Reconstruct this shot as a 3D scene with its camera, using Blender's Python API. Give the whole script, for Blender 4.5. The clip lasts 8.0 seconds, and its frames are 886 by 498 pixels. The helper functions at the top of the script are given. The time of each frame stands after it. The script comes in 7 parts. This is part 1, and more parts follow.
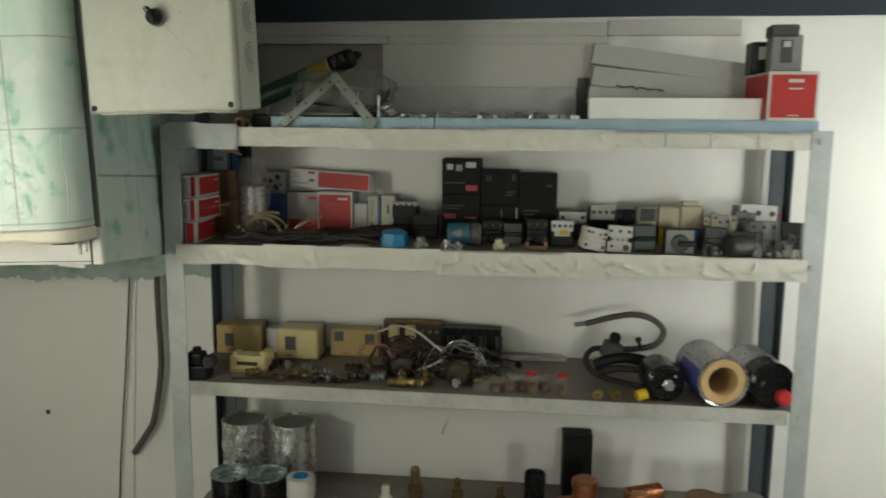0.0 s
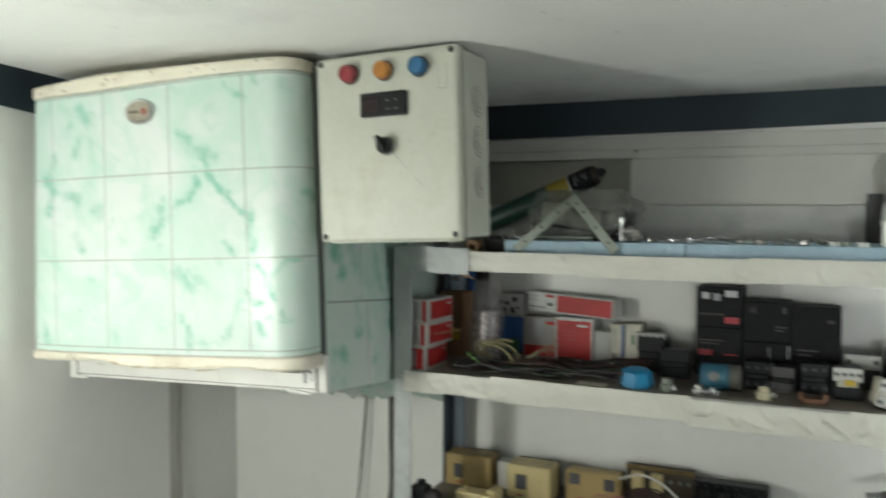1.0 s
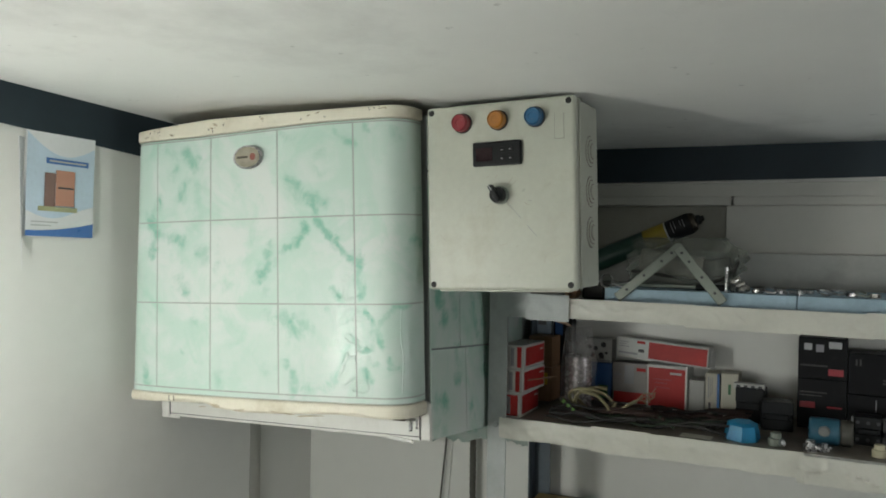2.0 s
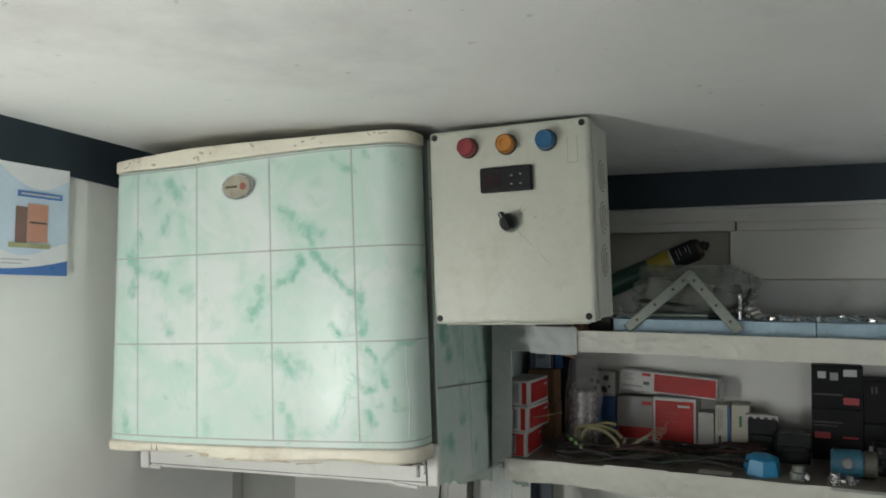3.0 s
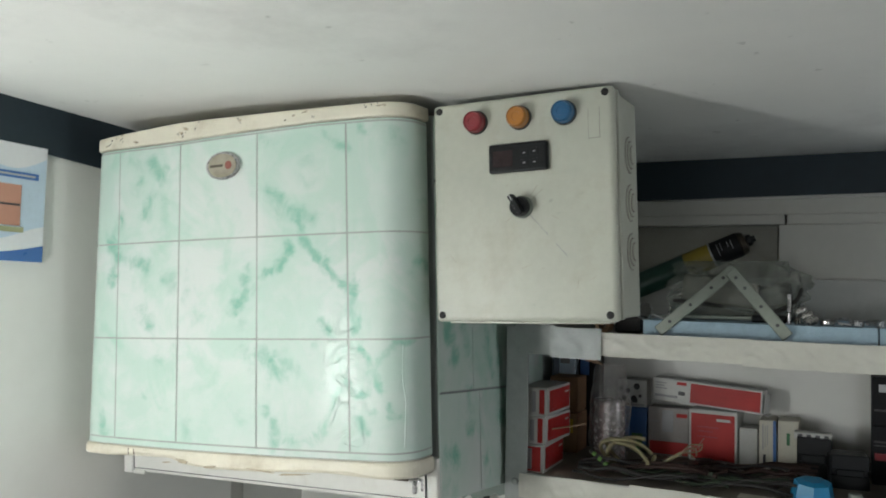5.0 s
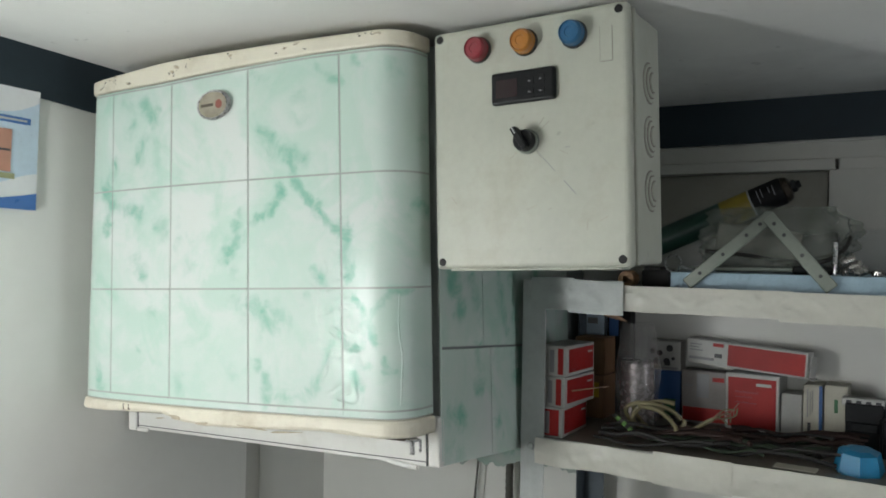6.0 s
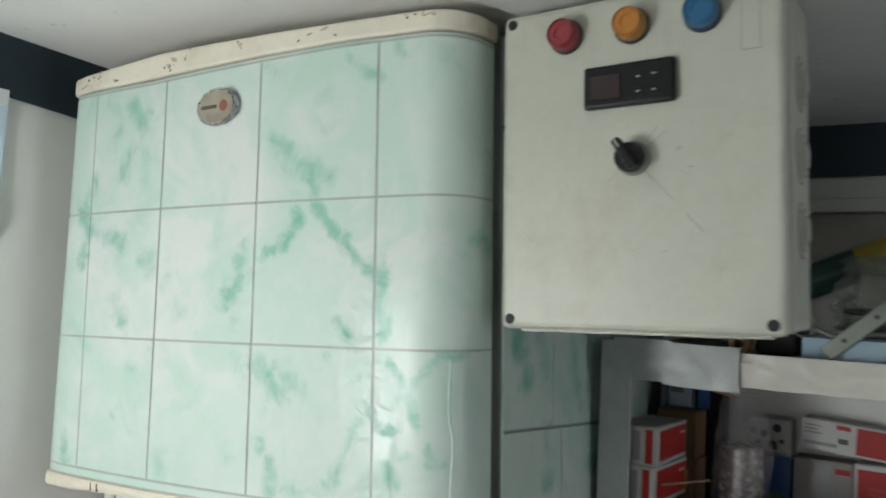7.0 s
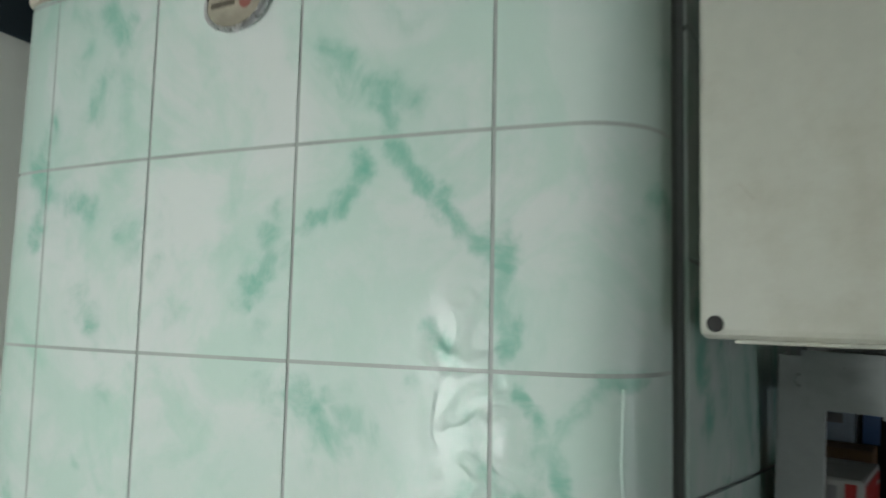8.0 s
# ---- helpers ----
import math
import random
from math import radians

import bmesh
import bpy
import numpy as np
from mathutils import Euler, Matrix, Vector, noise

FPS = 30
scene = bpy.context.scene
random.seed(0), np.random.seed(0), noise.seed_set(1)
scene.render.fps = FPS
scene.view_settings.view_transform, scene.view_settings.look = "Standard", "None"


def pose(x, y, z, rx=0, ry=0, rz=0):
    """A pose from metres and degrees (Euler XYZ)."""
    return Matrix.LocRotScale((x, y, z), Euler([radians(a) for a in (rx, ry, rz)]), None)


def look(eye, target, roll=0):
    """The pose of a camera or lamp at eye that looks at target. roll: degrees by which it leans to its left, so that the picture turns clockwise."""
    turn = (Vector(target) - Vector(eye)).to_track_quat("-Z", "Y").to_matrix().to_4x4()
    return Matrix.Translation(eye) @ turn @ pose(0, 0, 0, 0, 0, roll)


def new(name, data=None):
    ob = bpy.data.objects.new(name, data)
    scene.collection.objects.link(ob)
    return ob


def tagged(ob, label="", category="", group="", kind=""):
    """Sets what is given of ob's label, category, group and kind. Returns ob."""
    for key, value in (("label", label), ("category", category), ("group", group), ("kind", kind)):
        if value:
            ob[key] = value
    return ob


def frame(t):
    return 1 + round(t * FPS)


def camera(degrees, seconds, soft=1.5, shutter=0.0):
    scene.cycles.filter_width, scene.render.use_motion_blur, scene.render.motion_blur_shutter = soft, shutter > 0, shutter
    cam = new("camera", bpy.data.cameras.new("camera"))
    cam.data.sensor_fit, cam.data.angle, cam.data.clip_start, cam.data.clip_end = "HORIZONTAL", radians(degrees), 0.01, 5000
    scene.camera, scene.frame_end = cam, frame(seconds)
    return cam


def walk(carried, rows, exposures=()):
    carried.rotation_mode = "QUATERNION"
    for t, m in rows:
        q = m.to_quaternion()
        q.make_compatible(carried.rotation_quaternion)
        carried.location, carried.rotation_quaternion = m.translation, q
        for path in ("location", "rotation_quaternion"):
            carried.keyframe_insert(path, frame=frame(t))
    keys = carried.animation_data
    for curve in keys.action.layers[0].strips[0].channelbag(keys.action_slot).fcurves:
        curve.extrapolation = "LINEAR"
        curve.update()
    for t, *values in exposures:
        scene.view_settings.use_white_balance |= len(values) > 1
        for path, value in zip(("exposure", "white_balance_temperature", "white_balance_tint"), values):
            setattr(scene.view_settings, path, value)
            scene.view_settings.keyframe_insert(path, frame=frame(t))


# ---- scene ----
cam = camera(57.0, 8.0, soft=1.75, shutter=0.4)
PATH = [
    (0, (-0.008, -0.005, 1.794), (-0.221, 1.96, 1.485), 0.5),
    (0.3, (0.003, 0.067, 1.801), (-0.34, 2.011, 1.481), 0.7),
    (0.5, (0.041, 0.121, 1.81), (-0.441, 2.045, 1.559), 0.9),
    (0.8, (0.024, 0.162, 1.832), (-0.677, 2.031, 1.708), 1.2),
    (1, (0.009, 0.155, 1.85), (-0.831, 1.969, 1.762), 0.3),
    (1.5, (-0.045, 0.111, 1.878), (-1.017, 1.859, 1.842), 0.6),
    (1.7, (-0.068, 0.1, 1.887), (-1.016, 1.861, 1.847), 0.8),
    (2.8, (-0.227, 0.115, 1.874), (-1.022, 1.949, 1.925), 0.4),
    (3, (-0.218, 0.135, 1.88), (-1.02, 1.966, 1.939), 0.0),
    (3.5, (-0.186, 0.228, 1.88), (-1.069, 2.022, 1.943), 0.4),
    (4, (-0.161, 0.294, 1.879), (-1.086, 2.066, 1.944), 1.2),
    (4.5, (-0.168, 0.31, 1.878), (-1.087, 2.085, 1.946), 0.7),
    (5, (-0.225, 0.292, 1.863), (-1.127, 2.076, 1.93), 0.9),
    (5.2, (-0.239, 0.291, 1.85), (-1.131, 2.08, 1.899), 1.0),
    (6.3, (-0.191, 0.468, 1.821), (-1.254, 2.162, 1.826), 1.0),
    (6.5, (-0.214, 0.496, 1.823), (-1.275, 2.191, 1.848), 1.2),
    (7, (-0.368, 0.611, 1.836), (-1.452, 2.289, 1.931), 2.6),
    (7.5, (-0.493, 0.688, 1.835), (-1.576, 2.366, 1.934), 2.9),
    (8, (-0.612, 0.804, 1.82), (-1.673, 2.495, 1.927), 2.9),
]
walk(cam, [(t, look(eye, target, roll)) for t, eye, target, roll in PATH], [(0.0, -0.03, 6950, 3), (0.5, 0.43, 6850, 6), (1.0, 0.43, 6350, 4), (1.5, 0.03, 6350, 5), (3.0, -0.17, 6250, 9), (4.0, -0.16, 6200, 9), (4.5, 0.0, 6180, 9), (5.0, 0.05, 6150, 9), (6.5, 0.01, 6100, 10), (7.0, -0.06, 6100, 10), (7.5, -0.3, 6050, 9), (8.0, -0.52, 6050, 7)])

# ---------- light ----------
XL, XR, YB, YF = -1.365, 3.60, 1.845, -4.60  # inner faces of the walls
world = bpy.data.worlds.new("daylight")
scene.world = world
world.use_nodes = True
wn = world.node_tree.nodes
sky = wn.new("ShaderNodeTexSky")
sky.sky_type, sky.sun_disc = "NISHITA", False
sky.sun_elevation, sky.sun_rotation = radians(50), radians(150)
world.node_tree.links.new(sky.outputs[0], wn["Background"].inputs[0])
wn["Background"].inputs[1].default_value = 0.1


def added_opening_lamp(name, x, y, z, w, h, power, color, spread=170):
    """Area lamp added at an unseen opening in the wall behind the walk, in place of sky light."""
    d = bpy.data.lights.new(name, "AREA")
    d.shape, d.size, d.size_y, d.energy, d.color, d.spread = "RECTANGLE", w, h, power, color, radians(spread)
    ob = new(name, d)
    ob.matrix_world = look((x, y, z), (x, y + 1, z))
    return ob


# general fill light; the doorway is assumed
added_opening_lamp("daylight_door", -0.72, YF + 0.05, 1.10, 1.1, 1.75, 9, (1.0, 1.0, 0.97))
# assumed window; the narrow spread keeps its light at the rack's right end
added_opening_lamp("daylight_window", 1.5, YF + 0.05, 1.58, 0.7, 0.6, 5.5, (0.98, 1.0, 1.01), 36)

# ---------- materials ----------


def mat(name, color, rough=0.5, metal=0.0, vary=0.12, scale=8.0, bump=0.0, bump_scale=120.0, dirt=None, dirt_amount=0.0, dirt_scale=5.0, coat=0.0, island=0.0, spec=0.5, specks=0.0):
    """A surface with colour variation at two scales, stains and fine relief. Coordinates are metres in the object's frame."""
    m = bpy.data.materials.new(name)
    m.use_nodes = True
    t = m.node_tree
    n, l = t.nodes, t.links
    b = n["Principled BSDF"]
    b.inputs["Roughness"].default_value, b.inputs["Metallic"].default_value = rough, metal
    b.inputs["Coat Weight"].default_value = coat
    b.inputs["Specular IOR Level"].default_value = spec
    co = n.new("ShaderNodeTexCoord")
    big = n.new("ShaderNodeTexNoise")
    big.inputs["Scale"].default_value, big.inputs["Detail"].default_value = scale, 6
    fine = n.new("ShaderNodeTexNoise")
    fine.inputs["Scale"].default_value, fine.inputs["Detail"].default_value = scale * 11, 4
    l.new(co.outputs["Object"], big.inputs["Vector"])
    l.new(co.outputs["Object"], fine.inputs["Vector"])
    add = n.new("ShaderNodeMath")
    add.operation = "MULTIPLY_ADD"
    l.new(fine.outputs[0], add.inputs[0])
    add.inputs[1].default_value = 0.4
    l.new(big.outputs[0], add.inputs[2])
    rng = n.new("ShaderNodeMapRange")
    rng.inputs[1].default_value, rng.inputs[2].default_value = 0.45, 0.95
    rng.inputs[3].default_value, rng.inputs[4].default_value = 1 - vary, 1 + vary * 0.6
    l.new(add.outputs[0], rng.inputs[0])
    mul = n.new("ShaderNodeVectorMath")
    mul.operation = "SCALE"
    mul.inputs[0].default_value = color[:3]
    l.new(rng.outputs[0], mul.inputs["Scale"])
    out = mul.outputs[0]
    if island:
        info = n.new("ShaderNodeObjectInfo")
        sc = n.new("ShaderNodeMapRange")
        sc.inputs[3].default_value, sc.inputs[4].default_value = 1 - island, 1 + island
        l.new(info.outputs["Random"], sc.inputs[0])
        v = n.new("ShaderNodeVectorMath")
        v.operation = "SCALE"
        l.new(out, v.inputs[0])
        l.new(sc.outputs[0], v.inputs["Scale"])
        out = v.outputs[0]
    if dirt:
        dn = n.new("ShaderNodeTexNoise")
        dn.inputs["Scale"].default_value, dn.inputs["Detail"].default_value, dn.inputs["Roughness"].default_value = dirt_scale, 9, 0.68
        l.new(co.outputs["Object"], dn.inputs["Vector"])
        dr = n.new("ShaderNodeMapRange")
        dr.inputs[1].default_value, dr.inputs[2].default_value, dr.inputs[4].default_value = 0.52, 0.75, dirt_amount
        l.new(dn.outputs[0], dr.inputs[0])
        mix = n.new("ShaderNodeMix")
        mix.data_type = "RGBA"
        mix.inputs["B"].default_value = (*dirt, 1)
        l.new(dr.outputs[0], mix.inputs["Factor"])
        l.new(out, mix.inputs["A"])
        out = mix.outputs["Result"]
    if specks:
        sn = n.new("ShaderNodeTexNoise")
        sn.inputs["Scale"].default_value, sn.inputs["Detail"].default_value = 38, 3
        l.new(co.outputs["Object"], sn.inputs["Vector"])
        sr = n.new("ShaderNodeMapRange")
        sr.inputs[1].default_value, sr.inputs[2].default_value, sr.inputs[4].default_value = 0.705, 0.75, specks
        l.new(sn.outputs[0], sr.inputs[0])
        sm = n.new("ShaderNodeMix")
        sm.data_type = "RGBA"
        sm.inputs["B"].default_value = (0.16, 0.15, 0.14, 1)
        l.new(sr.outputs[0], sm.inputs["Factor"])
        l.new(out, sm.inputs["A"])
        out = sm.outputs["Result"]
    l.new(out, b.inputs["Base Color"])
    rr = n.new("ShaderNodeMapRange")
    rr.inputs[1].default_value, rr.inputs[2].default_value = 0.3, 0.7
    rr.inputs[3].default_value, rr.inputs[4].default_value = max(0.02, rough - 0.08), min(1, rough + 0.1)
    l.new(fine.outputs[0], rr.inputs[0])
    l.new(rr.outputs[0], b.inputs["Roughness"])
    if bump:
        bn = n.new("ShaderNodeTexNoise")
        bn.inputs["Scale"].default_value, bn.inputs["Detail"].default_value = bump_scale, 5
        l.new(co.outputs["Object"], bn.inputs["Vector"])
        bp = n.new("ShaderNodeBump")
        bp.inputs["Strength"].default_value, bp.inputs["Distance"].default_value = bump, 0.002
        l.new(bn.outputs[0], bp.inputs["Height"])
        l.new(bp.outputs[0], b.inputs["Normal"])
    return m


def clear_plastic(name, tint, rough, weight, scale=40):
    """Thin crumpled film: mostly let through, partly glossy."""
    m = bpy.data.materials.new(name)
    m.use_nodes = True
    n, l = m.node_tree.nodes, m.node_tree.links
    b = n["Principled BSDF"]
    b.inputs["Base Color"].default_value = (*tint, 1)
    b.inputs["Roughness"].default_value = rough
    tr = n.new("ShaderNodeBsdfTransparent")
    mx = n.new("ShaderNodeMixShader")
    nz = n.new("ShaderNodeTexNoise")
    nz.inputs["Scale"].default_value, nz.inputs["Detail"].default_value = scale, 4
    co = n.new("ShaderNodeTexCoord")
    l.new(co.outputs["Object"], nz.inputs["Vector"])
    rg = n.new("ShaderNodeMapRange")
    rg.inputs[1].default_value, rg.inputs[2].default_value = 0.35, 0.7
    rg.inputs[3].default_value, rg.inputs[4].default_value = weight * 0.5, min(1, weight * 1.6)
    l.new(nz.outputs[0], rg.inputs[0])
    l.new(rg.outputs[0], mx.inputs[0])
    l.new(tr.outputs[0], mx.inputs[1])
    l.new(b.outputs[0], mx.inputs[2])
    l.new(mx.outputs[0], n["Material Output"].inputs[0])
    bp = n.new("ShaderNodeBump")
    bp.inputs["Strength"].default_value, bp.inputs["Distance"].default_value = 0.7, 0.004
    l.new(nz.outputs[0], bp.inputs["Height"])
    l.new(bp.outputs[0], b.inputs["Normal"])
    return m


def marble_film(name, veins, across=0, crinkle=None, dull=1.0, gloss=0.21, washes=()):
    """Glossy adhesive film printed with pale green marble. Veins: half width, strength and points in the film's own metres;
    washes: wide mint clouds, given alike."""
    m = bpy.data.materials.new(name)
    m.use_nodes = True
    n, l = m.node_tree.nodes, m.node_tree.links
    b = n["Principled BSDF"]
    b.inputs["Roughness"].default_value = 0.22
    b.inputs["Specular IOR Level"].default_value = gloss
    co = n.new("ShaderNodeTexCoord")

    def feed(node, values):
        for i, v in enumerate(values):
            if v is None:
                continue
            if isinstance(v, (int, float, tuple)):
                node.inputs[i].default_value = v
            else:
                l.new(v, node.inputs[i])

    def node_math(op, *values, clamp=False):
        k = n.new("ShaderNodeMath")
        k.operation, k.use_clamp = op, clamp
        feed(k, values)
        return k.outputs[0]

    def vector_math(op, *values, out=0):
        k = n.new("ShaderNodeVectorMath")
        k.operation = op
        feed(k, values)
        return k.outputs[out]

    def noise_at(scale, detail, rough=0.55, vec=None, distortion=0.0):
        k = n.new("ShaderNodeTexNoise")
        k.inputs["Scale"].default_value, k.inputs["Detail"].default_value, k.inputs["Roughness"].default_value = scale, detail, rough
        k.inputs["Distortion"].default_value = distortion
        l.new(vec or co.outputs["Object"], k.inputs["Vector"])
        return k

    def ramp(v, lo, hi, a=0.0, c=1.0):
        k = n.new("ShaderNodeMapRange")
        k.interpolation_type = "SMOOTHSTEP"
        for i, q in enumerate((lo, hi, a, c)):
            k.inputs[i + 1].default_value = q
        l.new(v, k.inputs[0])
        return k.outputs[0]

    def off_line(p, a, c):
        """Distance of p from the line between two points of the film."""
        d = Vector((c[0] - a[0], c[1] - a[1], 0))
        pa = vector_math("SUBTRACT", p, (a[0], a[1], 0.0))
        h = node_math("MULTIPLY", vector_math("DOT_PRODUCT", pa, tuple(d / d.length_squared), out=1), 1.0, clamp=True)
        along = n.new("ShaderNodeVectorMath")
        along.operation = "SCALE"
        along.inputs[0].default_value = d
        l.new(h, along.inputs["Scale"])
        return vector_math("LENGTH", vector_math("SUBTRACT", pa, along.outputs[0]), out=1)

    wob = vector_math("SUBTRACT", noise_at(22, 4, 0.58).outputs["Color"], (0.5, 0.5, 0.5))
    place = n.new("ShaderNodeVectorMath")
    place.operation = "MULTIPLY_ADD"
    feed(place, (wob, (0.045, 0.045, 0.045), co.outputs["Object"]))

    def flat(v, behind=None):
        """The film's own plane; a printed layer is laid a hair behind the one before it."""
        sep = n.new("ShaderNodeSeparateXYZ")
        l.new(v, sep.inputs[0])
        com = n.new("ShaderNodeCombineXYZ")
        l.new(sep.outputs[across], com.inputs[0])
        l.new(sep.outputs[2], com.inputs[1])
        if behind is not None:
            l.new(node_math("MULTIPLY", behind, 1e-5), com.inputs[2])
        return com.outputs[0]

    patch = noise_at(30, 5, 0.6, distortion=0.6).outputs[0]
    lines = [(half, strength, p0, p1) for half, strength, *pts in veins for p0, p1 in zip(pts, pts[1:])]
    total = None
    for i, (half, strength, p0, p1) in enumerate(lines):
        if i % 6 == 0:
            spot = flat(place.outputs[0], total)
        v = ramp(off_line(spot, p0, p1), half * 2.75, 0.0, 0.0, strength)
        total = v if total is None else node_math("MAXIMUM", total, v)
    feather = node_math("MULTIPLY_ADD", patch, 2.2, -1.10)
    vein = ramp(node_math("ADD", total, node_math("MULTIPLY", feather, ramp(total, 0.0, 0.5))), 0.08, 1.30)
    cloud = ramp(noise_at(7, 6, 0.62, distortion=1.0).outputs[0], 0.40, 0.61)
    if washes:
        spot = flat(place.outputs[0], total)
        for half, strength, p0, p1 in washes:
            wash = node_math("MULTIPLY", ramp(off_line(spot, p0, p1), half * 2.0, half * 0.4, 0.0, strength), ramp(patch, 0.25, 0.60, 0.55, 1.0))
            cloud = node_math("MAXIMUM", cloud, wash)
    wisps = node_math("MULTIPLY", ramp(noise_at(13, 5, 0.58, distortion=0.8).outputs[0], 0.50, 0.76), 0.55)

    def mix(f, a, c):
        k = n.new("ShaderNodeMix")
        k.data_type = "RGBA"
        l.new(f, k.inputs["Factor"])
        for s, v in (("A", a), ("B", c)):
            if isinstance(v, tuple):
                k.inputs[s].default_value = (*v, 1)
            else:
                l.new(v, k.inputs[s])
        return k.outputs["Result"]

    c = mix(cloud, tuple(dull * q for q in (0.645, 0.69, 0.66)), tuple(dull * q for q in (0.525, 0.66, 0.588)))
    c = mix(wisps, c, tuple(dull * q for q in (0.37, 0.60, 0.49)))
    c = mix(vein, c, tuple(dull * q for q in (0.20, 0.47, 0.36)))
    l.new(c, b.inputs["Base Color"])
    height = node_math("MULTIPLY", noise_at(26, 3, 0.5, distortion=0.5).outputs[0], 0.25)
    if crinkle:
        near = ramp(off_line(flat(co.outputs["Object"]), *crinkle), 0.042, 0.008, 0.0, 1.5)
        folds = noise_at(30, 1, 0.4, distortion=1.2).outputs[0]
        height = node_math("ADD", height, node_math("MULTIPLY", near, ramp(folds, 0.42, 0.66)))
    bp = n.new("ShaderNodeBump")
    bp.inputs["Strength"].default_value, bp.inputs["Distance"].default_value = 0.8, 0.001
    l.new(height, bp.inputs["Height"])
    l.new(bp.outputs[0], b.inputs["Normal"])
    return m


